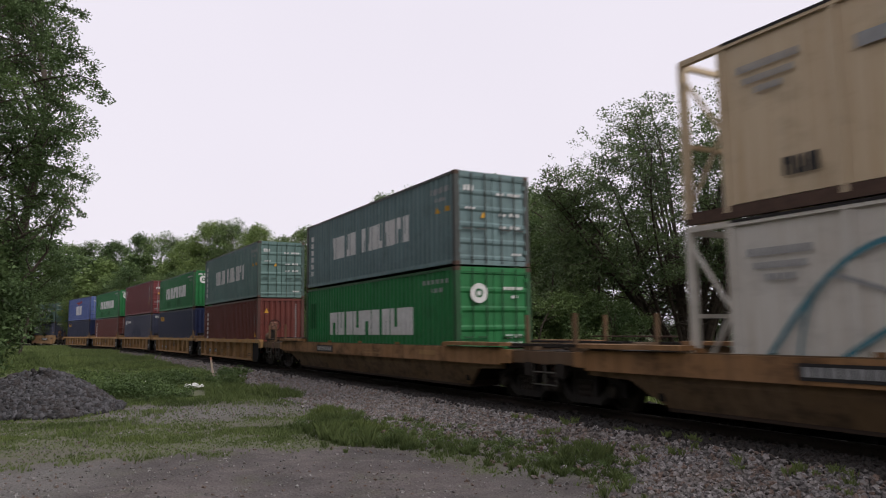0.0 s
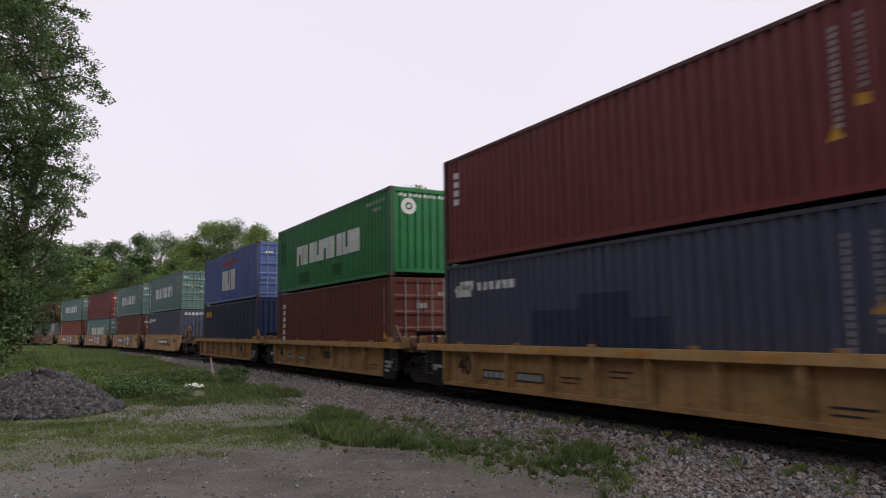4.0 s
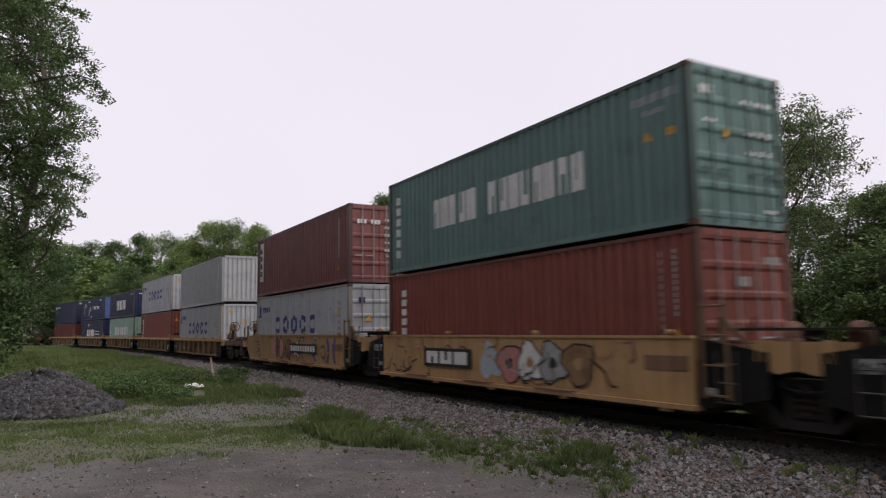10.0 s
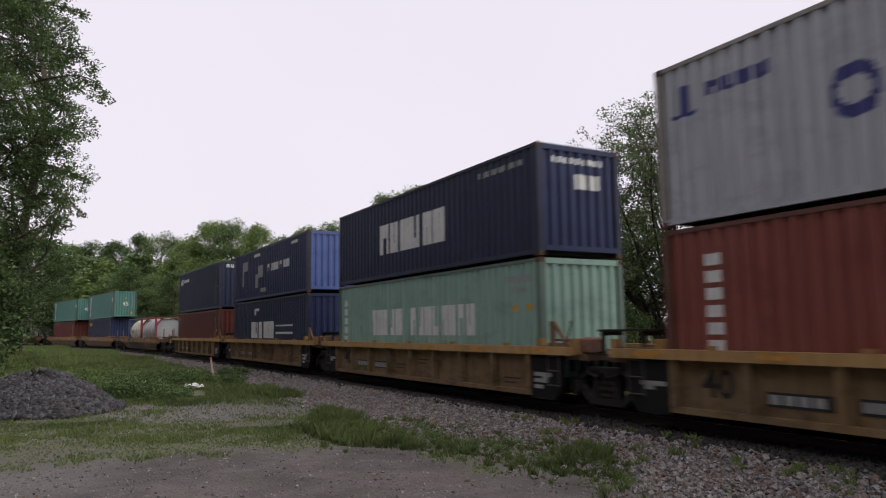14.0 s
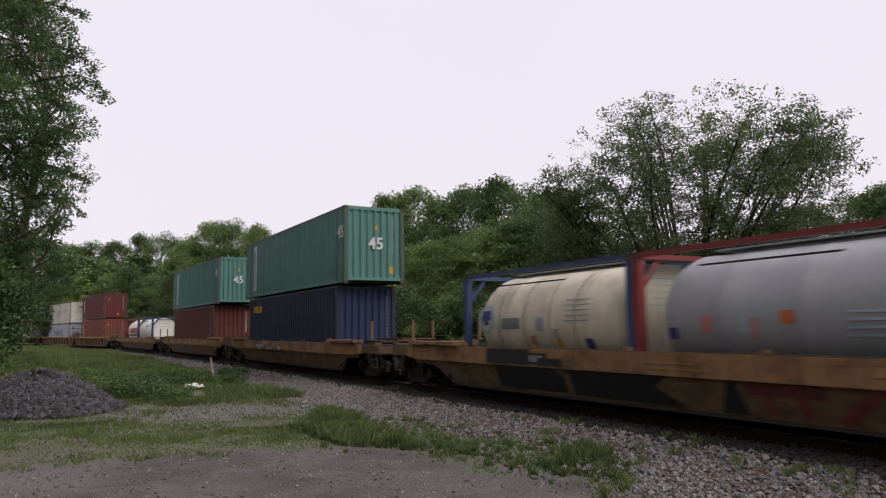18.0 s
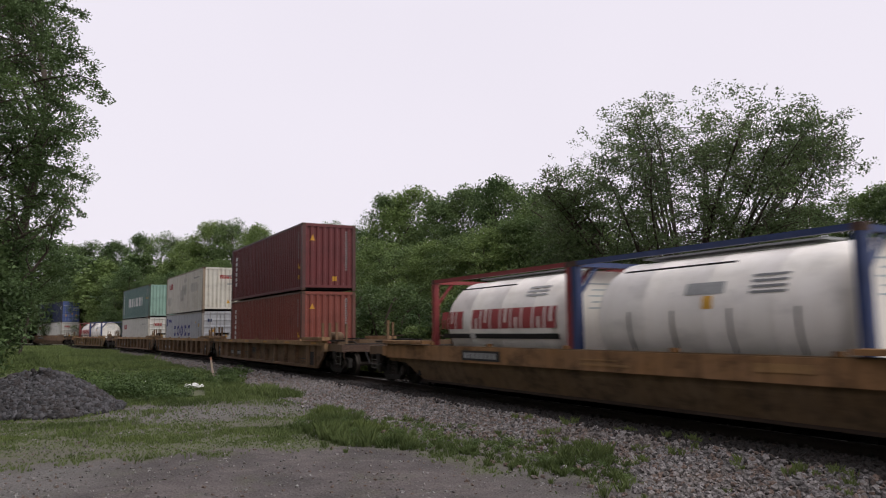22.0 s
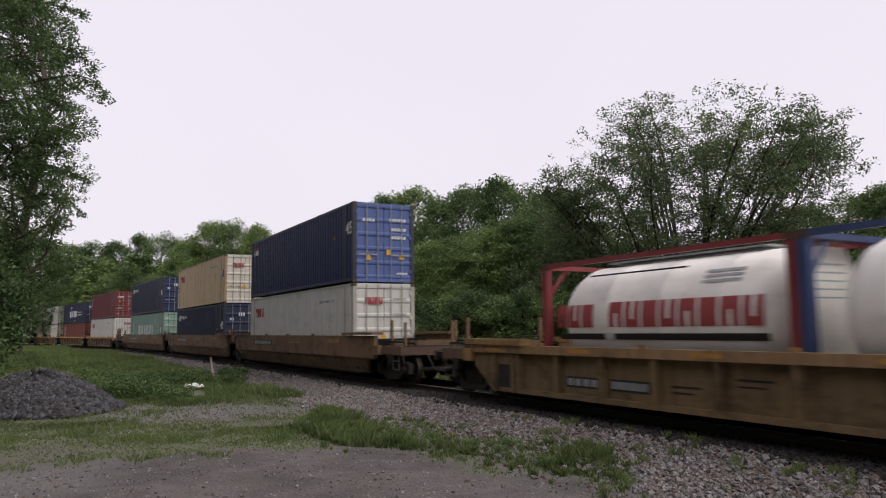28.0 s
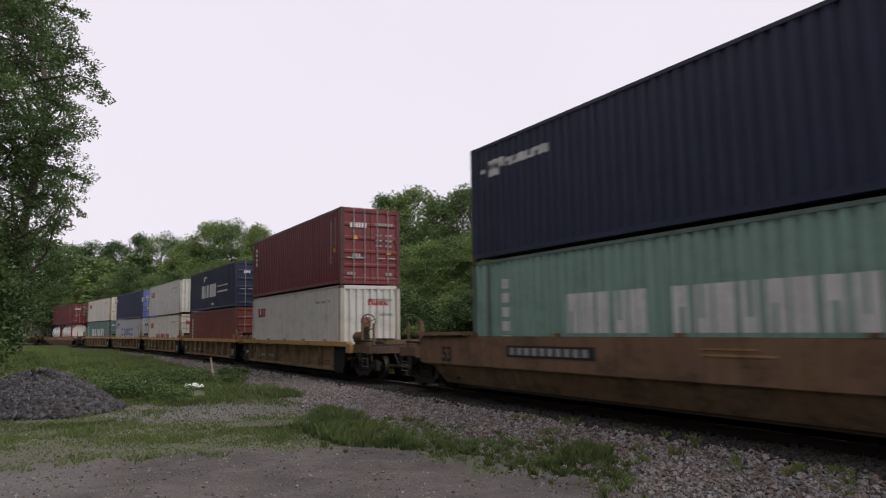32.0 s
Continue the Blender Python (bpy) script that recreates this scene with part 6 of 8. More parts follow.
def frame_tank(label, body, frame_m, logo=""):
    """A 20-foot tank container: a lying drum with domed ends in a steel frame."""
    t = thing("tank_container", label, "tank container", "tank containers on the train")
    L2, H, W2 = 3.03, STD, HALF_W
    fm, bm_ = M[frame_m], M[body]
    r, zc = 1.13, 1.36
    rows = [(-2.72, 0.05), (-2.70, 0.45), (-2.62, 0.80), (-2.45, 1.03), (-2.2, r), (-1.2, r), (-1.19, r + 0.006), (-1.13, r + 0.006), (-1.12, r),
            (0.2, r), (0.21, r + 0.006), (0.27, r + 0.006), (0.28, r), (1.5, r), (1.51, r + 0.006), (1.57, r + 0.006), (1.58, r), (2.2, r), (2.45, 1.03), (2.62, 0.80), (2.70, 0.45), (2.72, 0.05)]
    drum = part("drum", lathe(bmesh.new(), rows, "x", 40, (0, 0, zc)), bm_, t, smooth=True)
    for x in (-L2, L2 - 0.16):
        for s in (-1, 1):
            y0, y1 = sorted((s * (W2 - 0.15), s * W2))
            part("corner_post", boxes((x, x + 0.16, y0, y1, 0.118, H - 0.118)), fm, t)
            for z in (0, H - 0.118):
                part("corner_casting", boxes((x - 0.003, x + 0.175, y0 - 0.003, y1 + 0.003, z, z + 0.118)), M["cast"], t)
        part("end_beam", boxes((x + 0.02, x + 0.14, -W2 + 0.15, W2 - 0.15, H - 0.12, H - 0.02)), fm, t)
        part("end_beam", boxes((x + 0.02, x + 0.14, -W2 + 0.15, W2 - 0.15, 0.02, 0.16)), fm, t)
        for s in (-1, 1):
            part("gusset", rods(((x + 0.08, s * (W2 - 0.1), H - 0.75), (x + 0.08, s * (W2 - 0.62), H - 0.1), 0.05), n=4), fm, t)
            part("gusset", rods(((x + 0.08, s * (W2 - 0.1), 0.8), (x + 0.08, s * (W2 - 0.62), 0.12), 0.05), n=4), fm, t)
    for s in (-1, 1):
        y0, y1 = sorted((s * (W2 - 0.09), s * W2))
        part("top_rail", boxes((-L2 + 0.16, L2 - 0.16, y0, y1, H - 0.1, H - 0.005)), fm, t)
        part("bottom_rail", boxes((-L2 + 0.16, L2 - 0.16, y0, y1, 0.02, 0.12)), fm, t)
    part("walkway", boxes((-1.9, 1.9, -0.28, 0.28, H - 0.055, H - 0.02)), M["zinc"], t, "grated walkway on top")
    part("skirt_strip", boxes((-1.6, 0.9, -(W2 - 0.14), -(W2 - 0.17), H - 0.36, H - 0.33)), M["seal"], t)
    for z in np.arange(0.3, H - 0.2, 0.3):
        part("ladder_rung", rods(((L2 - 0.02, 0.62, z), (L2 - 0.02, 1.05, z), 0.012), n=5), M["zinc"], t)
    part("ladder_rail", rods(((L2 - 0.02, 0.62, 0.2), (L2 - 0.02, 0.62, H - 0.1), 0.016), n=5), M["zinc"], t)
    # front plate of the end, with number bars
    part("end_shield", prism(bmesh.new(), [(-0.98, 0.35), (0.58, 0.35), (0.58, H - 0.45), (0.35, H - 0.16), (-0.72, H - 0.16), (-0.98, H - 0.45)], "x", 2.72, 2.80), bm_, t)
    part("end_marking", boxes(*[(2.801, 2.804, -0.55 + 0.1 * (i % 2), 0.35, H - 0.45 - 0.13 * i, H - 0.425 - 0.13 * i) for i in range(5)]), M["mark_cloud"], t)

    def wrap(rects, m, name, lab=""):
        """Patches that lie on the drum's near flank: x0, x1 and heights z0, z1."""
        if isinstance(rects, Row) and rects.big:
            for one in rects.groups:
                wrap(one, m, "letter_block", lab)
            return
        bm = bmesh.new()
        for x0, x1, z0, z1 in rects:
            k = max(4, int((z1 - z0) / 0.05))
            grid = []
            for i in range(k + 1):
                z = z0 + (z1 - z0) * i / k
                y = -(math.sqrt(max(0.0, (r + 0.010) ** 2 - (z - zc) ** 2)))
                grid.append((bm.verts.new((x0, y, z)), bm.verts.new((x1, y, z))))
            for p, q in zip(grid, grid[1:]):
                bm.faces.new((p[0], p[1], q[1], q[0]))
        part(name, bm, M[m], drum, lab)
    if logo == "red":
        wrap(blocks(-2.62, -1.45, 1.22, 1.68, 3, 0.85) + blocks(-1.05, 2.45, 1.22, 1.70, 8, 0.86), "mark_red", "lettering", "large red block lettering")
        wrap([(-2.6, -1.2, 0.98, 1.10), (-0.95, 2.45, 0.98, 1.10)], "mark_black", "stripe", "black stripe")
        wrap([(-1.2, -0.95, 0.96, 1.12)], "mark_white", "emblem")
        wrap([(1.1, 1.9, 1.95 + 0.09 * i, 2.0 + 0.09 * i) for i in range(3)], "mark_grey", "small_print")
    elif logo == "cream":
        wrap(hollow(-2.45, -1.75, 1.10, 1.80, 1, 1.0, 0.10), "mark_cloud", "emblem", "pale ring emblem")
        wrap([(-2.30, -1.90, 1.42, 1.66), (-2.2, -2.0, 1.30, 1.42)], "mark_blue", "emblem_field", "blue field of the emblem")
        for x in (-1.55, -0.55, 0.40, 1.25):
            wrap([(x - 0.014, x + 0.014, zc - r * 0.93, zc + r * 0.9)], "cast", "strap", "thin rusty cladding strap")
        wrap([(-0.35, -0.15, 0.80, 1.05)], "mark_pink", "hazard_plate")
        wrap([(1.5, 1.75, 0.8, 1.0)], "mark_blue", "hazard_plate")
        wrap([(0.55, 0.75, 0.8, 1.0)], "mark_yellow", "hazard_plate")
        wrap([(-0.1, 0.2, 1.15, 1.45), (0.5, 0.7, 1.0, 1.2)], "mark_grey", "worn_patch")
        wrap([(-1.45, -0.7, 1.20, 1.46)], "mark_dim", "panel")
        wrap([(0.9, 1.7, 1.35 + 0.11 * i, 1.38 + 0.11 * i) for i in range(5)], "mark_grey", "small_print")
    elif logo == "grey":
        wrap([(-0.1, 0.12, 1.24, 1.44)], "mark_orange", "emblem", "orange emblem")
        wrap([(0.9, 1.5, 1.05 + 0.11 * i, 1.09 + 0.11 * i) for i in range(4)] + [(-0.85, -0.65, 1.1, 1.35)], "mark_cloud", "small_print")
        wrap([(-1.6, -1.35, 1.1, 1.4)], "mark_pink", "painted_sign", "faded pink sign")
        wrap([(-0.6, -0.5, 1.0, 1.35)], "mark_pink", "painted_sign", "faded pink sign")
        wrap([(-2.3, -2.1, 1.0, 1.2)], "mark_blue", "painted_sign")
        part("end_emblem", boxes((2.801, 2.806, -0.06, 0.08, 0.90, 1.08)), M["mark_orange"], t, "orange emblem")
    else:
        wrap([(-0.2, 0.6, 1.75, 1.95)], "mark_grey", "panel")
        wrap([(1.1, 1.75, 1.72 + 0.09 * i, 1.76 + 0.09 * i) for i in range(4)], "mark_dim", "small_print")
        wrap([(0.2, 0.4, 1.5, 1.72)], "mark_yellow", "hazard_plate")
        for x in (-1.5, -0.45, 0.75, 1.95):
            wrap([(x - 0.022, x + 0.022, zc - r * 0.93, zc + r * 0.12)], "bogie_frame", "strap", "dark drip line down the cladding")
    return t


def frame_box(label, color, graffiti):
    """An insulated white box whose rear end is an open steel frame."""
    t = thing("shipping_container", label, "container", "containers on the train")
    H, hl = HIGH, 6.096
    c = M[color]
    part("body", boxes((-hl + 0.85, hl - 0.05, -1.17, 1.17, 0.22, H - 0.08)), c, t, "smooth insulated white body")
    for x in (-hl, -hl + 0.82, -hl + 2.75, hl - 2.9, hl - 0.1):
        for s in (-1, 1):
            y0, y1 = sorted((s * 1.08, s * HALF_W))
            part("corner_post", boxes((x, x + 0.1, y0, y1, 0.1, H - 0.05)), c, t)
    for s in (-1, 1):
        y0, y1 = sorted((s * 1.12, s * (HALF_W - 0.004)))
        part("bottom_rail", boxes((-hl + 0.02, hl, y0, y1, 0.0, 0.2)), M["cast"] if color == "cream" else c, t)
        part("top_rail", boxes((-hl + 0.02, hl, y0, y1, H - 0.1, H - 0.005)), c, t)
        part("brace", rods(((-hl + 0.06, s * 1.16, 0.25), (-hl + 0.82, s * 1.16, 1.45), 0.04), ((-hl + 0.82, s * 1.16, 1.45), (-hl + 0.06, s * 1.16, 2.6), 0.04), n=4), c, t)
    for z0, z1 in ((H - 0.14, H - 0.04), (0.02, 0.12), (1.35, 1.42)):
        part("end_bar", boxes((-hl + 0.02, -hl + 0.1, -1.08, 1.08, z0, z1)), c, t)
    part("machinery", soft_box(-hl + 0.2, -hl + 0.8, -0.6, 0.9, 0.25, 0.75, 0.04), M["seal"], t, "dark machinery behind the frame")
    flat = lambda rects, m, lab="": part("lettering", sticker_side(rects, flat=True), M[m], t, lab)
    part("rain_strip", boxes((-hl + 0.9, hl, -HALF_W, -1.16, H - 0.05, H)), M["seal"], t)
    flat(blocks(-hl + 1.2, -hl + 2.3, H - 0.62, H - 0.5, 7, 0.7, False) + blocks(-hl + 1.3, -hl + 2.2, H - 0.82, H - 0.72, 6, 0.7, False) + blocks(-hl + 1.5, -hl + 2.0, H - 1.0, H - 0.9, 4, 0.7, False), "mark_grey")
    if not graffiti:
        flat(blocks(-hl + 1.9, -hl + 2.5, 0.5, 0.78, 3, 0.8), "mark_black")
        flat([(-hl + 3.1, -hl + 3.9, H - 0.85, H - 0.65), (-hl + 4.1, -hl + 4.9, H - 0.8, H - 0.6)], "mark_grey")
    else:
        for m, rows_ in (("mark_teal", ((1.3, 0.5, 4.6, 2.1, 0.9), (2.4, 0.6, 6.0, 1.5, 0.5), (1.9, 0.3, 2.3, 1.7, 0.3))), ("mark_grey", ((2.6, 1.9, 5.2, 0.4, 0.2),))):
            for xa, za, xb, zb, arch in rows_:
                bm = bmesh.new()
                pts = [(-hl + xa + (xb - xa) * k / 14, za + (zb - za) * k / 14 + arch * math.sin(math.pi * k / 14)) for k in range(15)]
                low = [bm.verts.new((p[0], -1.225, p[1] - 0.04)) for p in pts]
                upp = [bm.verts.new((p[0] - 0.03, -1.225, p[1] + 0.04)) for p in pts]
                for k in range(len(pts) - 1):
                    bm.faces.new((low[k], low[k + 1], upp[k + 1], upp[k]))
                part("graffiti", bm, M[m], t, "sprayed curved lines")
    return t


# ================= well wagons =================
FLOOR = 0.42
SIDE = 1.47


def wedge(name, pts, y0, y1, material, parent, label=""):
    return part(name, prism(bmesh.new(), pts, "y", y0, y1), material, parent, label)


def blobs(t, rng, x0, x1, z0, z1, y, colors):
    """A row of fat sprayed shapes with dark outlines."""
    n = len(colors)
    step = (x1 - x0) / n
    for k, col in enumerate(colors):
        cx, cz = x0 + (k + 0.5) * step, (z0 + z1) / 2 + rng.uniform(-0.05, 0.05)
        turn, rag = rng.uniform(0, 6), rng.uniform(0.10, 0.22)
        for grow, m, dy in ((1.12, "mark_black", 0.0), (1.0, col, 0.0012), (0.30, "mark_black" if k % 2 else "well_tan", 0.0024)):
            if k == 0 and grow != 1.0:
                continue
            bm = bmesh.new()
            ring = []
            for i in range(18):
                a = i * math.tau / 18
                r = grow * (1 + rag * math.sin(3 * a + turn) + 0.5 * rag * math.sin(5 * a + 2 * turn))
                ring.append(bm.verts.new((cx + step * 0.55 * r * math.cos(a), y - dy - 0.003 * k, min(max(cz + (z1 - z0) * 0.40 * r * math.sin(a), z0), z1))))
            bm.faces.new(ring)
            part("graffiti", bm, M[m], t, "sprayed graffiti shape")


def spray(t, rng, x0, x1, z0, z1, y, colors, count, fine=0.0):
    """Sprayed shapes on a wagon's flank: bent ribbons and blots."""
    for k in range(count):
        bm = bmesh.new()
        cx, cz = rng.uniform(x0, x1), rng.uniform(z0 + 0.15, z1 - 0.15)
        n, w = rng.randrange(5, 11), fine * rng.uniform(0.6, 1.3) if fine else rng.uniform(0.03, 0.08)
        a, px, pz = rng.uniform(0, 6.28), cx, cz
        pts = [(px, pz)]
        for _ in range(n):
            a += rng.uniform(-1.1, 1.1)
            px = min(max(px + 0.17 * math.cos(a), x0), x1)
            pz = min(max(pz + 0.14 * math.sin(a), z0 + w), z1 - w)
            pts.append((px, pz))
        yy = y - 0.0008 * (k + 1)
        rows = []
        for e, p in enumerate(pts):
            d = Vector(pts[min(e + 1, len(pts) - 1)]) - Vector(pts[max(e - 1, 0)])
            o = Vector((-d.y, d.x)).normalized() * w if d.length > 1e-4 else Vector((0, w))
            rows.append([bm.verts.new((p[0] + g * o.x, yy, min(max(p[1] + g * o.y, z0), z1))) for g in (-1, 1)])
        for p, q in zip(rows, rows[1:]):
            bm.faces.new((p[0], q[0], q[1], p[1]))
        part("graffiti", bm, M[colors[k % len(colors)]], t, "sprayed graffiti shape")


def wagon(kind, half, front_open, rear_open, seed, number=""):
    """One unit of a well wagon; half: from its middle to the pivot; an open end carries a coupler."""
    rng = random.Random(seed)
    text = {"ribbed": "yellow ribbed-side container well wagon with rusty stains", "panel": "tan smooth-side container well wagon sprayed with graffiti",
            "rusty": "rust-brown low-side container well wagon", "brown": "brown smooth-side container well wagon"}[kind]
    t = thing("well_wagon", text, "rail wagon", "wagons of the train")
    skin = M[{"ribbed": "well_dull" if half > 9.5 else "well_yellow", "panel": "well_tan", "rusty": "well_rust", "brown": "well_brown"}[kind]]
    # from unit 7 on, the web's colour holds dirt and the chord's shade
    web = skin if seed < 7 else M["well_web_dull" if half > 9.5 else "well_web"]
    top = {"ribbed": 1.25, "panel": 1.44, "rusty": 1.21, "brown": 1.46}[kind]
    well = half - (1.95 if kind in ("ribbed", "panel") and half < 9 else 2.35)       # half length of the deep part
    for s in (-1, 1):
        ys = lambda a, b: sorted((s * a, s * b))
        if kind == "ribbed":
            y0, y1 = ys(1.25, 1.28)
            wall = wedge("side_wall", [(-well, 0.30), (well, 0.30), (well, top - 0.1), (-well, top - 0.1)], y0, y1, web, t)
            y0, y1 = ys(1.25, SIDE)
            part("top_chord", boxes((-half + 0.55, half - 0.55, y0, y1, top - 0.17, top)), M["chord_dull" if half > 9 else "chord"], t, "yellow top chord with worn edge")
            y0, y1 = ys(1.29, SIDE - 0.05)
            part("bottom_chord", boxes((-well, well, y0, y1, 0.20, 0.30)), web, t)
            y0, y1 = ys(1.283, SIDE - 0.03)
            n = int(2 * well / 1.36)
            at = [-well + 0.06 + (2 * well - 0.12) * i / n for i in range(n + 1)]
            if s > 0:
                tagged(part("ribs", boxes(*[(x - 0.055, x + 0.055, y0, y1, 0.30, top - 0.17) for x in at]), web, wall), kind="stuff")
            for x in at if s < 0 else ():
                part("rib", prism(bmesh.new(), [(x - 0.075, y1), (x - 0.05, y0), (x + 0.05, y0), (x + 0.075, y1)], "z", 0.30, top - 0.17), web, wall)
            y0, y1 = ys(1.28, 1.38)
            for d in (-1, 1):
                wedge("end_panel", ([(d * (well + 0.01), 0.20), (d * (well + 1.05), 0.20), (d * (well + 1.80), 0.76), (d * (well + 1.80), top - 0.18), (d * (well + 0.01), top - 0.18)] if half > 9 else
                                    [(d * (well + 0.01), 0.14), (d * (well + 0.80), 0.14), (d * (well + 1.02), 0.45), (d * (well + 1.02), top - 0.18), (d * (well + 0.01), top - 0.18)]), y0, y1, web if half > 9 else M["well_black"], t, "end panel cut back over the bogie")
                if half > 9:
                    ly0, ly1 = ys(1.24, 1.55)
                    part("end_ledge", boxes((*sorted((d * (well - 0.35), d * (half - 0.35))), ly0, ly1, top + 0.02, top + 0.15)), skin, t, "raised ledge over the wagon's end")
                    for xr in (0.08, 0.82):
                        ry0, ry1 = ys(1.38, SIDE - 0.03)
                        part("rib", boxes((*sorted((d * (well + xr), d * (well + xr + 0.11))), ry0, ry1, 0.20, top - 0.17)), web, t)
                    if s < 0:
                        part("grille", boxes((*sorted((d * (well + 0.25), d * (well + 0.76))), -1.386, -1.38, 0.30, 0.82)), M["seal"], t, "dark grille between the ribs")
                        for xq in (0.55, 1.3) if half > 9.5 else ():
                            part("end_post", boxes((d * (half - xq) - 0.05, d * (half - xq) + 0.05, -1.20, -1.12, top + 0.02, top + 0.68)), M["post_tan"], t)
        elif kind == "panel":
            y0, y1 = ys(1.36, 1.42)
            part("side_wall", prism(bmesh.new(), [(-well - 0.2, 0.36), (well + 0.2, 0.36), (well + 0.2, top), (-well - 0.2, top)], "y", y0, y1), skin, t)
            y0, y1 = ys(1.30, 1.53)
            part("bottom_ledge", boxes((-well - 0.25, well + 0.25, y0, y1, 0.28, 0.36)), skin, t, "projecting bottom ledge")
            y0, y1 = ys(1.34, 1.45)
            part("top_edge", boxes((-well - 0.2, well + 0.2, y0, y1, top, top + 0.05)), skin, t)
            y0, y1 = ys(1.43, 1.50)
            for x in np.linspace(-well + 0.6, well - 0.4, 5):
                part("bracket", boxes((x - 0.12, x + 0.12, y0, y1, 0.22, 0.30)), skin, t)
            y0, y1 = ys(1.28, 1.36)
            for d in (-1, 1):
                wedge("end_panel", [(d * (well + 0.21), 0.34), (d * (well + 0.85), 0.34), (d * (well + 1.40), 0.78), (d * (well + 1.40), top), (d * (well + 0.21), top)] if ((d > 0 and front_open) or (d < 0 and rear_open)) else
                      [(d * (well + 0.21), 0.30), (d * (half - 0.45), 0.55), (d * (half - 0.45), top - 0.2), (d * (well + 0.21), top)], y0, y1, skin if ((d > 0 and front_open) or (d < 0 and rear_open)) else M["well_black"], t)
            y0, y1 = ys(1.44, 1.56)
            for x in (-well * 0.62, -well * 0.08, well * 0.42):
                part("ledge_plate", boxes((x - 0.62, x + 0.62, y0, y1, 0.362, 0.40)), M["housing"], t, "worn brown plate on the ledge")
        else:
            y0, y1 = ys(1.36, 1.44)
            a, b = (well + 0.05, well + 0.75) if kind == "rusty" else (well + 0.85, well + 1.25)
            crease = top - 0.40 if kind == "rusty" else top - 0.72
            ef, er = (half - 0.5 if kind == "rusty" or is_open else well + 1.30 for is_open in (front_open, rear_open))
            # this darker flank colour stands for dirt and for shade below the upper band
            low = wedge("side_wall", [(-a, 0.24), (a, 0.24), (b, 0.68), (ef, 0.72), (ef, top), (-er, top), (-er, 0.72), (-b, 0.68)], y0, y1, M["well_low"], t, "lower flank with road dirt and the shade below the crease in its colour")
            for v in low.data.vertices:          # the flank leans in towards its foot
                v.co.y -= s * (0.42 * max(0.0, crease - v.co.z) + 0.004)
            y0, y1 = ys(1.40, 1.49)
            part("upper_band", boxes((-er, ef, y0, y1, crease, top - 0.02)), skin, t, "proud upper band of the side")
            y0, y1 = ys(1.22, 1.60)
            for d in (-1, 1):
                x0, x1 = sorted((d * (well - 0.65), d * (half - 0.4)))
                part("end_ledge", boxes((x0, x1, y0, y1, top + 0.03, top + 0.11)), skin, t, "raised ledge over the wagon's end")
        if kind == "panel":
            y0, y1 = ys(1.34, 1.45)
            for x in (-well + 0.5, -well * 0.35, well * 0.30, well - 0.3):
                part("guide_lug", soft_box(x - 0.09, x + 0.09, y0, y1, top + 0.05, top + 0.15, 0.03), skin, t)
        else:
            for x in np.linspace(-well + 0.9, well - 0.9, 5) if s < 0 else ():
                y0, y1 = ys(1.36, 1.45)
                part("guide_lug", boxes((x - 0.07, x + 0.07, y0, y1, top, top + 0.07)), skin, t)
    part("well_floor", boxes((-well, well, -1.19, 1.19, 0.18, FLOOR - 0.005)), M["well_floor"], t, "dark floor of the well")
    for d, is_open in ((1, front_open), (-1, rear_open)):
        x0, x1 = sorted((d * (well + 0.04), d * (well + 0.16)))
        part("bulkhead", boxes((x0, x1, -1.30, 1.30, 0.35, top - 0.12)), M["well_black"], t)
        x0, x1 = sorted((d * (well + 0.17), d * (half + 0.35 if is_open else half - 0.30)))
        part("end_platform", boxes((x0, x1, -1.22, 1.22, 0.98, 1.10)), M["well_end"], t, "end platform over the bogie")
        x0, x1 = sorted((d * (half - 0.35), d * (half + 0.25)))
        part("centre_sill", boxes((x0, x1, -0.30, 0.30, 0.62, 0.97)), M["truck"], t)
        if is_open:
            xe = d * (half + 1.15)
            x0, x1 = sorted((d * half, xe))
            part("draft_sill", boxes((x0, x1, -0.22, 0.22, 0.70, 1.0)), M["truck"], t)
            x0, x1 = sorted((xe, d * (half + 2.05)))
            part("coupler", boxes((x0, x1, -0.10, 0.10, 0.78, 0.96), (min(d * (half + 1.75), d * (half + 2.1)), max(d * (half + 1.75), d * (half + 2.1)), -0.19, 0.17, 0.72, 1.02)), M["truck"], t, "knuckle coupler")
            x0, x1 = sorted((d * (half + 0.9), d * (half + 1.15)))
            part("end_beam", boxes((x0, x1, -1.35, 1.35, 0.86, 1.12)), M["cast"], t)
            x0, x1 = sorted((d * (half - 0.5), d * (half + 1.12)))
            for s in (-1, 1):
                y0, y1 = sorted((s * 1.22, s * 1.36))
                part("platform_side", boxes((x0, x1, y0, y1, 0.88, 1.14)), M["well_end"], t)
            part("walkway_grating", boxes((x0, x1, -1.20, 1.20, 1.11, 1.15)), M["truck"], t, "dark steel grating walkway")
            for s in (-1, 1):
                xs = d * (half + 1.0)
                if s < 0 and kind != "rusty":
                    part("stanchion", boxes((xs - 0.035, xs + 0.035, s * 1.12 - 0.035, s * 1.12 + 0.035, 1.15, 1.86)), M["post_tan"], t, "upright steel post at the wagon's end")
                part("grab_iron", rods(((xs, s * 1.34, 0.42), (xs, s * 1.34, 1.12), 0.016), ((xs - d * 0.42, s * 1.34, 0.42), (xs - d * 0.42, s * 1.34, 0.95), 0.016), ((xs, s * 1.34, 0.44), (xs - d * 0.42, s * 1.34, 0.44), 0.016), ((xs, s * 1.34, 0.70), (xs - d * 0.42, s * 1.34, 0.70), 0.016), n=6), M["worn_step"], t, "worn steel corner step ladder")
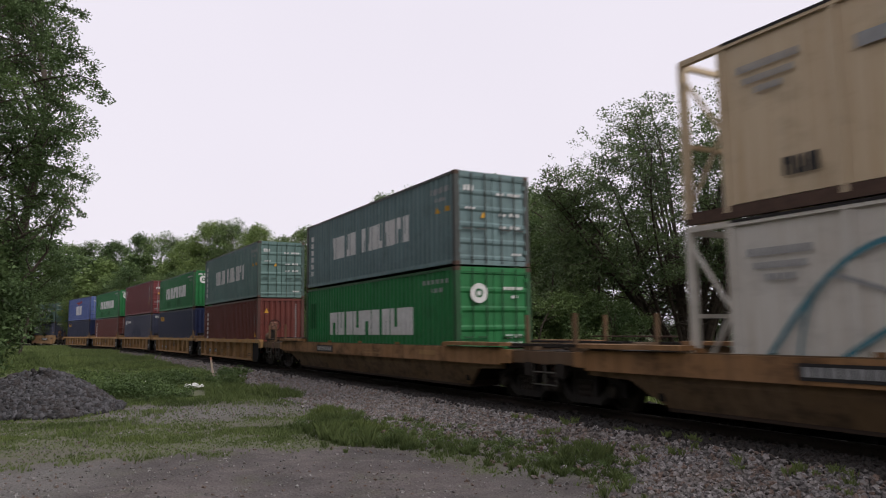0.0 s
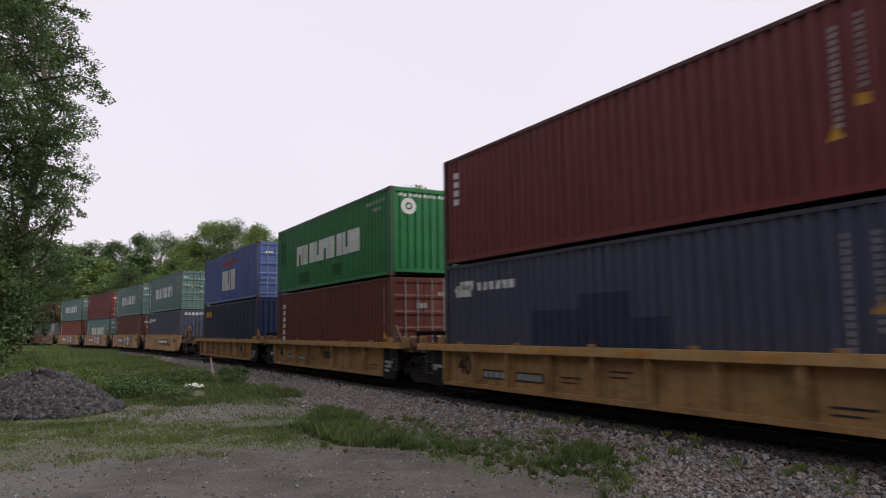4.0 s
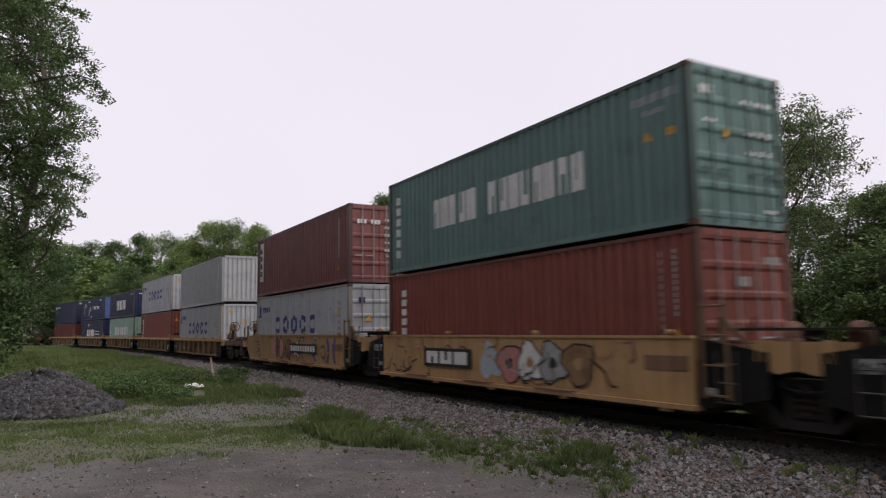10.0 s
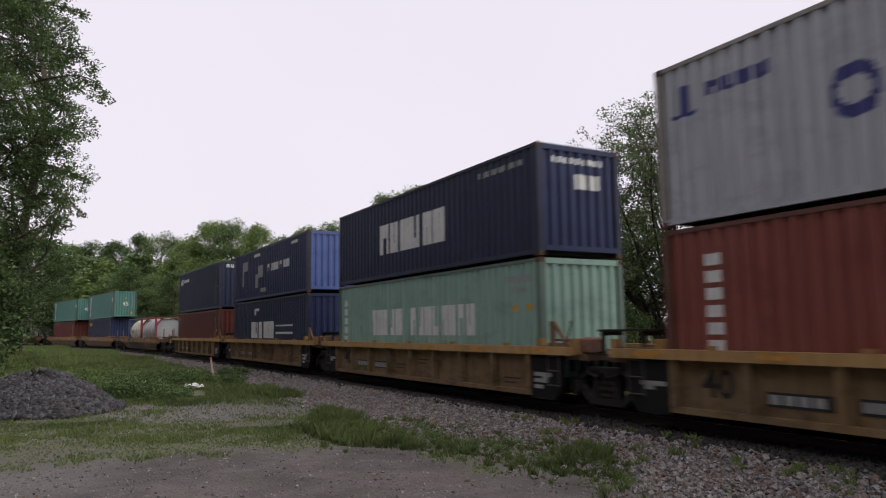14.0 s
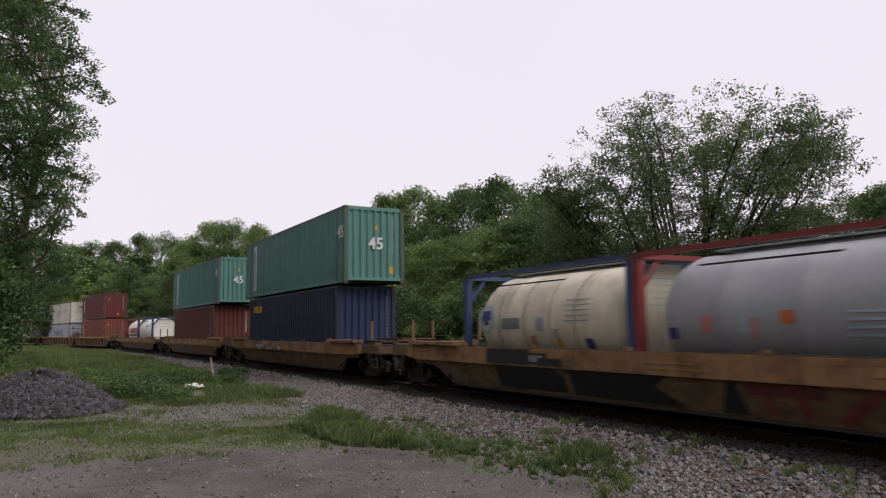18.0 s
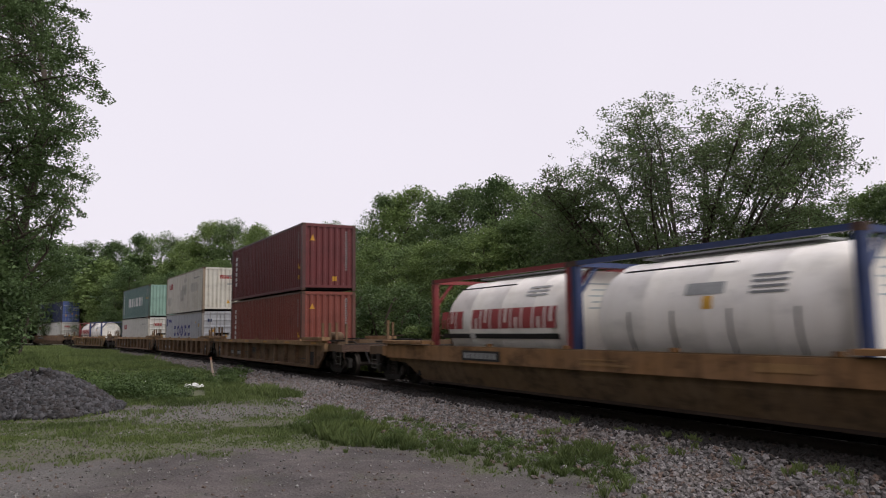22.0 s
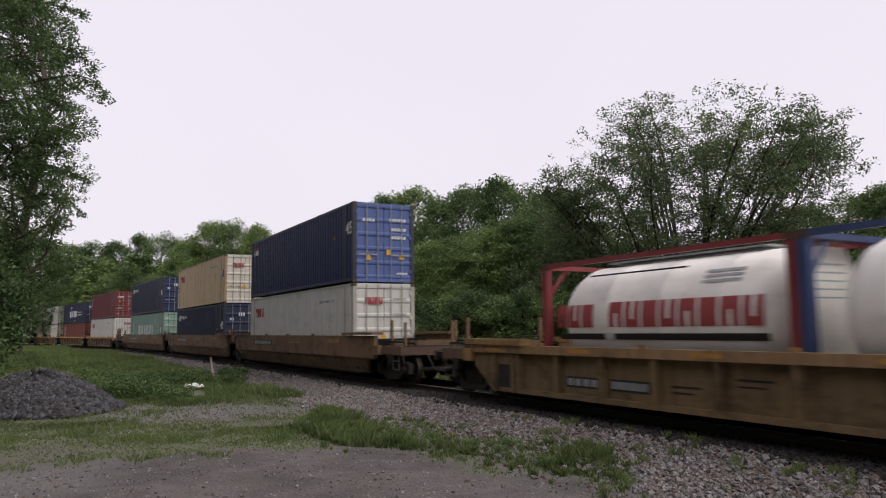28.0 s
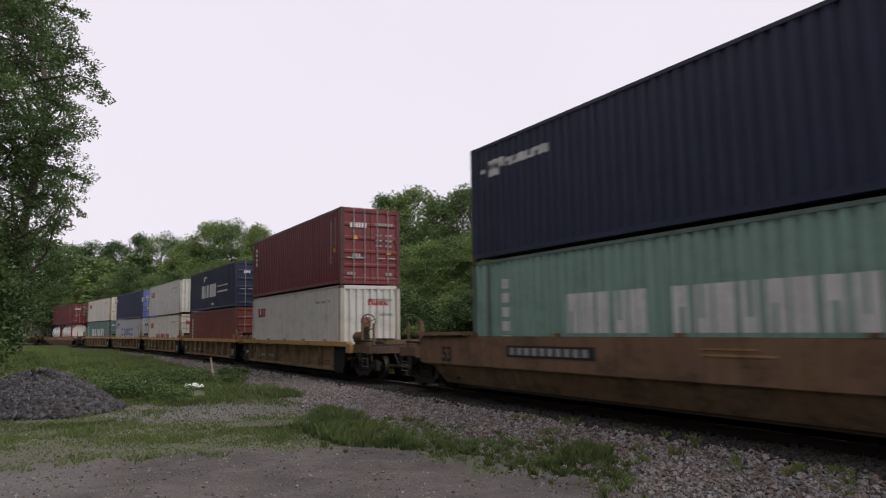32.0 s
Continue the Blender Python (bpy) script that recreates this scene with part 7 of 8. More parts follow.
            for s in (-1, 1):
                part("end_bar", boxes((min(d * (half - 0.5), d * (half + 1.0)), max(d * (half - 0.5), d * (half + 1.0)), s * 1.16 - 0.05, s * 1.16 + 0.05, 1.24, 1.30)), M["truck"], t)
                xp = d * (half + 0.15)
                part("stanchion", boxes((xp - 0.04, xp + 0.04, s * 1.16 - 0.035, s * 1.16 + 0.035, 1.30, 1.94)), M["post_tan"], t, "upright steel post at the wagon's end")
                for q in range(2 if s < 0 else 0):
                    part("grating_bar", boxes((*sorted((d * (half - 0.6), d * (half + 0.95))), s * (0.35 + 0.26 * q) - 0.05, s * (0.35 + 0.26 * q) + 0.05, 1.31, 1.35)), M["bogie_frame"], t)
                part("side_bracket", boxes((min(d * (half + 0.3), d * (half + 0.55)), max(d * (half + 0.3), d * (half + 0.55)), s * 1.32 - 0.06, s * 1.32 + 0.06, 0.62, 0.9)), M["truck"], t)
            part("cross_beam", boxes((min(d * (half + 0.05), d * (half + 0.3)), max(d * (half + 0.05), d * (half + 0.3)), -1.2, 1.2, 1.15, 1.30)), M["well_end"], t)
            part("air_pipe", rods(((d * (half - 0.9), -0.95, 1.2), (d * (half + 0.9), -0.75, 1.22), 0.035), ((d * (half + 0.9), -0.75, 1.22), (d * (half + 1.1), -0.6, 0.9), 0.035), n=6), M["truck"], t)
            part("brake_hose", rods(((d * (half + 1.2), -0.45, 0.85), (d * (half + 1.6), -0.45, 0.45), 0.03), ((d * (half + 1.6), -0.45, 0.45), (d * (half + 2.05), -0.4, 0.42), 0.03), n=6), M["seal"], t, "black rubber brake hose")
            part("hand_rail", rods(((d * (half - 0.4), 1.2, 1.42), (d * (half + 1.0), 1.2, 1.42), 0.02), n=6), M["cast"], t)
            part("cut_lever", rods(((d * (half + 1.2), -1.3, 0.92), (d * (half + 1.2), -0.2, 0.86), 0.014), ((d * (half + 1.2), -1.3, 0.92), (d * (half + 1.25), -1.3, 0.62), 0.014), n=5), M["cast"], t)
            st = d * (half - 0.35)
            part("chord_step", boxes((st - 0.18, st + 0.18, -1.50, -1.36, 0.86, 1.16)), skin, t, "painted step bracket at the chord's end")
            if (d > 0 and kind == "ribbed" and half < 9) or kind == "panel":
                cx, cy, cz = d * (half - 0.05), -0.85, 1.92
                bm = bmesh.new()
                rim = [[bm.verts.new((cx + 0.02 * math.sin(q), cy + (0.27 + 0.02 * math.cos(q)) * math.cos(a), cz + (0.27 + 0.02 * math.cos(q)) * math.sin(a))) for q in (0, 1.57, 3.14, 4.71)]
                       for a in (i * math.tau / 18 for i in range(18))]
                for i in range(18):
                    for q in range(4):
                        bm.faces.new((rim[i][q], rim[(i + 1) % 18][q], rim[(i + 1) % 18][(q + 1) % 4], rim[i][(q + 1) % 4]))
                wheel = part("brake_wheel", bm, M["truck"], t, "dark hand-brake wheel")
                for i in range(4):
                    a = 0.4 + i * math.tau / 4
                    part("spoke", rods(((cx, cy, cz), (cx, cy + 0.27 * math.cos(a), cz + 0.27 * math.sin(a)), 0.013), n=5), M["truck"], wheel)
                part("brake_housing", soft_box(cx - d * 0.20 - 0.12, cx - d * 0.20 + 0.12, cy - 0.16, cy + 0.16, 1.72, 2.10, 0.05), M["housing"], t, "faded brown hand-brake housing")
                part("brake_stand", boxes((cx - d * 0.20 - 0.07, cx - d * 0.20 + 0.07, cy - 0.10, cy + 0.10, 1.10, 1.72)), M["truck"], t)
            if d > 0 and kind in ("ribbed", "panel"):
                tank = part("air_reservoir", lathe(bmesh.new(), [(-0.46, 0.05), (-0.42, 0.16), (-0.34, 0.19), (0.34, 0.19), (0.42, 0.16), (0.46, 0.05)], "x", 16, (half - 0.75, -0.82, 1.40)), M["well_end"], t, "painted air reservoir", True)
                part("reservoir_cradle", boxes((half - 1.0, half - 0.94, -0.95, -0.69, 1.12, 1.25), (half - 0.56, half - 0.5, -0.95, -0.69, 1.12, 1.25)), M["well_end"], t)
        else:
            part("pipe", rods(((d * (half - 1.4), -1.05, 1.16), (d * (half - 0.1), -0.9, 1.14), 0.025), n=6), M["truck"], t)
            la, lb = (half - 0.62, half - 0.22) if half > 9 else (well + 0.62, well + 1.0)
            if kind == "brown":
                la, lb = half - 0.98, half - 0.62
                part("reflector", boxes((*sorted((d * (well + 1.02), d * (well + 1.22))), -1.502, -1.496, 0.82, 0.98)), M["rust_red"], t, "small faded orange reflector plate")
                part("reflector", boxes((*sorted((d * (well + 1.02), d * (well + 1.22))), -1.502, -1.496, 1.12, 1.26)), M["rust_red"], t, "small faded orange reflector plate")
                part("ladder_head", rods(((d * la, -1.40, 1.25), (d * la, -1.40, 1.85), 0.02), ((d * lb, -1.40, 1.25), (d * lb, -1.40, 1.85), 0.02), ((d * la, -1.40, 1.6), (d * lb, -1.40, 1.6), 0.02), n=5), M["post_tan"], t)
            part("ladder", rods(*[((d * la, -1.40, z), (d * lb, -1.40, z), 0.014) for z in (0.45, 0.75, 1.05)], ((d * la, -1.40, 0.42), (d * la, -1.40, 1.25), 0.014), ((d * lb, -1.40, 0.42), (d * lb, -1.40, 1.25), 0.014), n=5), M["worn_step"], t, "worn steel step ladder")
            x = d * (half - 1.35)
            part("cone_stand", boxes((x - 0.14, x + 0.14, -1.25, -1.0, 1.10, 1.32)), M["well_end"], t)
            # end sill with tan corner posts; the trailing end has a raised slatted walkway
            for xp in (well + 0.28, half - 0.55):
                part("corner_post", boxes((d * xp - 0.09, d * xp + 0.09, -1.36, -1.20, 1.10, 1.42)), skin, t)
            part("end_sill", boxes((*sorted((d * (well + 0.37), d * (half - 0.64))), -1.34, -1.24, 1.10, 1.27)), M["well_end"], t)
            if kind == "panel":
                part("saddle", prism(bmesh.new(), [(d * (half - 0.95), 1.40), (d * (half - 0.05), 1.40), (d * (half - 0.05), 0.98), (d * (half - 0.35), 0.92), (d * (half - 0.75), 1.12)], "y", -1.30, -1.22), skin, t, "tan saddle plate over the bogie")
                part("cone_dome", lathe(bmesh.new(), [(1.10, 0.20), (1.55, 0.17), (1.66, 0.12), (1.70, 0.03)], "z", 14, (d * (half - 0.55), -0.55, 0)), M["housing"], t, "faded pinkish cone", True)
                if d > 0:
                    for q in range(3):
                        part("walkway_slat", boxes((half - 1.35, half - 0.05, -1.30 + 0.16 * q, -1.20 + 0.16 * q, 1.56, 1.60)), M["truck"], t)
                    part("tall_ladder", rods(((well + 0.42, -1.47, 0.5), (well + 0.42, -1.47, 2.02), 0.030), ((well + 0.90, -1.47, 0.5), (well + 0.90, -1.47, 2.02), 0.030), n=6), M["post_tan"], t, "tan ladder at the wagon's end")
                    for q in range(4):
                        part("ladder_rung", rods(((well + 0.42, -1.47, 0.55 + 0.47 * q), (well + 0.90, -1.47, 0.55 + 0.47 * q), 0.020), n=5), M["post_tan"], t)
            if d < 0:
                for q in range(4):
                    part("walkway_slat", boxes((-half + 0.05, -half + 1.35, -1.30 + 0.16 * q, -1.20 + 0.16 * q, 1.56, 1.60)), M["truck"], t)
                for xp in (-half + 0.15, -half + 1.2):
                    part("walkway_leg", boxes((xp - 0.03, xp + 0.03, -1.28, -0.75, 1.48, 1.56), (xp - 0.03, xp + 0.03, -1.26, -1.20, 1.10, 1.48)), M["truck"], t)
            else:
                part("end_stand", boxes((half - 1.30, half - 1.18, -1.34, -1.26, 1.10, 1.78)), M["post_tan"], t, "tan steel stand")
                part("stand_brace", prism(bmesh.new(), [(half - 1.18, 1.70), (half - 1.18, 1.78), (half - 0.62, 1.18), (half - 0.74, 1.18)], "y", -1.33, -1.27), M["post_tan"], t)
                part("lever", rods(((half - 0.9, -1.28, 1.12), (half - 0.65, -1.28, 1.78), 0.022), ((half - 1.3, -1.28, 1.40), (half - 0.5, -1.28, 1.36), 0.025), n=6), M["cast"], t)
                part("valve_box", soft_box(half - 0.62, half - 0.22, -1.15, -0.75, 1.11, 1.44, 0.04), M["truck" if kind == "brown" else "housing"], t, "rusty brown valve box")
            bm = bmesh.new()
            hose = [(d * (half - 0.6), -1.0, 1.0), (d * (half - 0.35), -1.12, 0.72), (d * (half - 0.1), -1.12, 0.66), (d * half, -1.1, 0.78)]
            for p, q in zip(hose, hose[1:]):
                rod(bm, p, q, 0.028, 6)
            part("brake_hose", bm, M["seal"], t, "black rubber brake hose")
            if kind == "panel" and d < 0:
                number_side("125 T", 0.26, M["mark_grey"], t, -(well + 0.75), top - 0.36, -1.366)
            elif kind == "ribbed" and half < 9:
                for q in range(3 if d > 0 else 1):
                    part("end_print", boxes((*sorted((d * (well + 0.12), d * (well + (0.70 - 0.14 * q)))), -1.386, -1.382, 0.62 - 0.13 * q, 0.70 - 0.13 * q)), M["mark_grey"], t)
            part("end_label", boxes((*sorted((d * (well + 0.40), d * (well + 0.62))), -1.386, -1.382, 0.55, 0.66)), M["mark_grey"], t)
    # plates and marks on the near flank
    y = {"ribbed": -1.283, "panel": -1.424, "rusty": -1.495, "brown": -1.495}[kind] - 0.004
    def plate(rects, m, lab="", name="plate", dy=0.0):
        if name in ("patch", "dark_patch") and len(rects) > 1:
            for one in rects:
                plate([one], m, lab, name, dy)
            return
        bm = bmesh.new()
        for x0, x1, z0, z1 in rects:
            bx(bm, x0, x1, y - dy - 0.003, y - dy, z0, z1)
        ob = part(name, bm, M[m], t, lab)
        if name.endswith("print"):
            tagged(ob, kind="stuff")
    if kind == "panel":
        plate([(-3.3, -0.8, 0.66, 1.14)] if not (front_open or rear_open) else [(0.1, 3.4, 0.74, 1.12)], "mark_black", "black plate", "plate", 0.034)
        plate(blocks(-3.15, -0.9, 0.74, 1.06, 3, 0.85) if not (front_open or rear_open) else blocks(0.25, 3.3, 0.82, 1.04, 10, 0.7, False), "mark_white", "white bars on a plate", "plate_print", 0.038)
        plate([(well - 0.9, well + 0.1, 0.9, 1.15)], "well_brown", "", "patch")
        spray(t, rng, -well, well - 0.9, 0.42, 1.40, y - 0.008, ["mark_pink", "well_brown", "faded_red", "mark_grey"], 4, 0.035)
        spray(t, rng, -well, well - 0.9, 0.42, 1.40, y - 0.016, ["well_brown", "mark_black", "mark_pink", "cast"], 16, 0.022)
        if seed == 11:
            blobs(t, rng, -2.6, 0.3, 0.42, 1.40, y - 0.002, ["mark_pink", "dark_red", "mark_pink", "well_dull", "faded_red"])
            for grow, m, dy in ((1.22, "mark_black", 0.020), (1.0, "mark_white", 0.022)):
                bm = bmesh.new()
                bm.faces.new([bm.verts.new((1.0 + grow * (0.52 if k % 2 == 0 else 0.22) * math.sin(k * math.tau / 10 + 0.2), y - dy, 0.90 + grow * (0.46 if k % 2 == 0 else 0.19) * math.cos(k * math.tau / 10 + 0.2))) for k in range(10)])
                part("graffiti", bm, M[m], t, "sprayed white star with a black edge")
            for x0, bowl in ((3.3, 0.45), (4.5, -0.12), (5.3, 0.16)):
                bm = bmesh.new()
                rows = [(x0 - bowl * math.sin(math.pi * k / 10), 0.45 + 0.9 * k / 10) for k in range(11)]
                vs = [(bm.verts.new((p[0] - 0.10, y - 0.004, p[1])), bm.verts.new((p[0] + 0.10, y - 0.004, p[1]))) for p in rows]
                for p, q in zip(vs, vs[1:]):
                    bm.faces.new((p[0], p[1], q[1], q[0]))
                part("graffiti", bm, M["mark_blue"], t, "faded blue sprayed stroke")
        elif seed in (8, 9, 10):
            blobs(t, rng, -0.4, 3.6, 0.40, 1.40, y - 0.002, ["mark_cloud", "mark_pink", "mark_white", "mark_grey", "well_dull"])
    elif kind == "ribbed":
        bays = int(2 * well / 1.36)
        bay = lambda i: -well + 0.06 + (2 * well - 0.12) * (i + 0.5) / bays
        a = bay(1)
        plate([(a - 0.50, a + 0.56, 0.44, 0.66)], "mark_black", "black number plate", "plate")
        plate(blocks(a - 0.44, a + 0.5, 0.48, 0.62, 4, 0.72, False), "mark_grey", "", "plate_print", 0.004)
        plate([(bay(2) - 0.56, bay(2) + 0.50, 0.44, 0.66)], "mark_black", "black number plate", "plate")
        plate(blocks(bay(2) - 0.5, bay(2) + 0.44, 0.48, 0.62, 6, 0.72, False), "mark_grey", "", "plate_print", 0.004)
        if half < 9:
            number_side("40", 0.62, M["seal"], t, bay(6) if seed == 6 else bay(0) + 0.1, 0.70, y - 0.004)
        if seed % 2:
            plate(blocks(bay(4) - 0.45, bay(4) + 0.4, 0.60, 0.86, 3, 0.8), "mark_black", "dark stencilled shapes", "stencil_print", 0.001)
        for i, z in ((3, 0.6), (4, 0.78), (bays - 1, 0.5)):
            plate([(bay(i) - 0.4, bay(i) + 0.25, z, z + 0.035), (bay(i) - 0.4, bay(i) + 0.1, z - 0.1, z - 0.07)], "mark_black", "", "stencil_print")
        by0 = -SIDE - 0.003
        bm = bmesh.new()
        for k in range(6):
            x = -half + 1.5 + (2 * half - 3) * k / 5
            bx(bm, x - 0.32, x + 0.32, by0 - 0.002, by0 + 0.001, top - 0.12, top - 0.05)
        part("reflector_strip", bm, M["strip"], t, "faded yellow strip on the chord")
    else:
        plate([(-4.0, -2.3, top - 0.34, top - 0.1)] if kind == "rusty" else [(-5.0, -2.0, 1.00, 1.26)], "mark_black", "black number plate", "plate")
        plate(blocks(-3.9, -2.4, top - 0.29, top - 0.15, 8, 0.7, False) if kind == "rusty" else blocks(-4.85, -2.1, 1.05, 1.21, 10, 0.6, False), "mark_grey", "", "plate_print", 0.004)
        plate([(well - 2.2, well - 1.2, top - 0.25, top - 0.12), (0.5, 1.9, top - 0.3, top - 0.26), (0.5, 1.6, top - 0.2, top - 0.17)], "well_yellow", "", "patch")
        if kind == "brown":
            number_side("53", 0.52, M["seal"], t, -well - 0.35, 0.98, y - 0.006)
        if seed == 17:
            # painted shapes on the leaning lower flank
            lean = lambda z: -(1.44 - 0.42 * max(0.0, top - 0.40 - z)) - 0.006
            for pts, m in ((((-4.4, 0.30), (-4.4, 0.80), (-2.2, 0.80), (-1.9, 0.62), (-1.9, 0.30)), "mark_black"), (((-1.7, 0.28), (-1.7, 0.80), (0.9, 0.80), (0.6, 0.60), (1.15, 0.28)), "mark_black"),
                           (((1.9, 0.27), (2.15, 0.80), (2.3, 0.80), (2.4, 0.27)), "mark_black"), (((2.5, 0.60), (2.5, 0.79), (3.75, 0.79), (3.75, 0.60)), "dark_red"),
                           (((2.75, 0.30), (2.7, 0.59), (2.9, 0.59), (2.95, 0.30)), "maroon"), (((3.3, 0.30), (3.25, 0.59), (3.45, 0.59), (3.5, 0.30)), "maroon"), (((3.8, 0.30), (4.4, 0.79), (4.6, 0.79), (4.05, 0.30)), "maroon")):
                bm = bmesh.new()
                bm.faces.new([bm.verts.new((x, lean(z), z)) for x, z in pts])
                part("graffiti", bm, M[m], t, "large dark painted shape")
            plate([(-4.6, -2.9, top - 0.36, top - 0.03), (-2.6, -1.8, top - 0.36, top - 0.2)], "mark_black", "dark painted-over area", "dark_patch", 0.008)
        if seed % 3 == 0 and seed and kind == "rusty":
            spray(t, rng, -well + 1, well - 2, crease_lo(kind, top), top - 0.05, y - 0.006, ["mark_pink", "mark_grey", "well_brown"], 5)
    return t


def crease_lo(kind, top):
    return top - 0.38 if kind == "rusty" else top - 0.70


def bogie():
    """A two-axle bogie with cast side frames."""
    t = thing("bogie", "dark rusty two-axle cast-steel rail bogie", "bogie", "bogies of the train")
    for s in (-1, 1):
        y0, y1 = sorted((s * 0.92, s * 1.08))
        upper = [(-1.16, 0.50), (-0.75, 0.59), (-0.45, 0.74), (0.45, 0.74), (0.75, 0.59), (1.16, 0.50), (1.16, 0.60), (0.75, 0.70), (0.45, 0.86), (-0.45, 0.86), (-0.75, 0.70), (-1.16, 0.60)]
        lower = [(-0.97, 0.50), (-0.46, 0.12), (0.46, 0.12), (0.97, 0.50), (0.80, 0.56), (0.40, 0.25), (-0.40, 0.25), (-0.80, 0.56)]
        bm = prism(prism(bmesh.new(), upper, "y", y0, y1), lower, "y", y0, y1)
        for x in (-0.30, 0.30):
            bx(bm, x - 0.06, x + 0.06, y0, y1, 0.24, 0.76)
        for x in (-0.92, 0.92):
            bx(bm, x - 0.22, x + 0.22, y0 + 0.01, y1 - 0.01, 0.31, 0.58)
        fr = part("side_frame", bm, M["bogie_frame"], t, "cast side frame with open windows")
        ry0, ry1 = sorted((s * 1.08, s * 1.11))
        part("frame_rib", boxes((-0.45, 0.45, ry0, ry1, 0.80, 0.855)), M["bogie_frame"], fr)
        for x in (-0.16, 0.0, 0.16):
            part("spring", lathe(bmesh.new(), [(0.24, 0.06), (0.30, 0.075), (0.36, 0.06), (0.42, 0.075), (0.48, 0.06), (0.54, 0.075), (0.58, 0.06)], "z", 8, (x, s * 1.02, 0)), M["wheel"], fr)
        for x in (-0.86, 0.86):
            part("bearing_cap", lathe(bmesh.new(), [(s * 1.08, 0.15), (s * 1.15, 0.14), (s * 1.17, 0.09)], "y", 14, (x, 0, 0.42)), M["wheel"], fr)
    part("bolster", boxes((-0.22, 0.22, -1.02, 1.02, 0.45, 0.80)), M["truck"], t)
    for x in (-0.86, 0.86):
        ax = part("wheelset", rods(((0, -1.05, 0), (0, 1.05, 0), 0.075), n=10), M["wheel"], t)
        ax.location = (x, 0, 0.42)
        for s in (-1, 1):
            rows = [(s * 0.68, 0.10), (s * 0.685, 0.455), (s * 0.715, 0.455), (s * 0.725, 0.420), (s * 0.815, 0.416), (s * 0.82, 0.355), (s * 0.78, 0.33), (s * 0.77, 0.16), (s * 0.83, 0.14), (s * 0.83, 0.09)]
            part("wheel", lathe(bmesh.new(), rows, "y", 28), M["wheel"], ax)
    return t


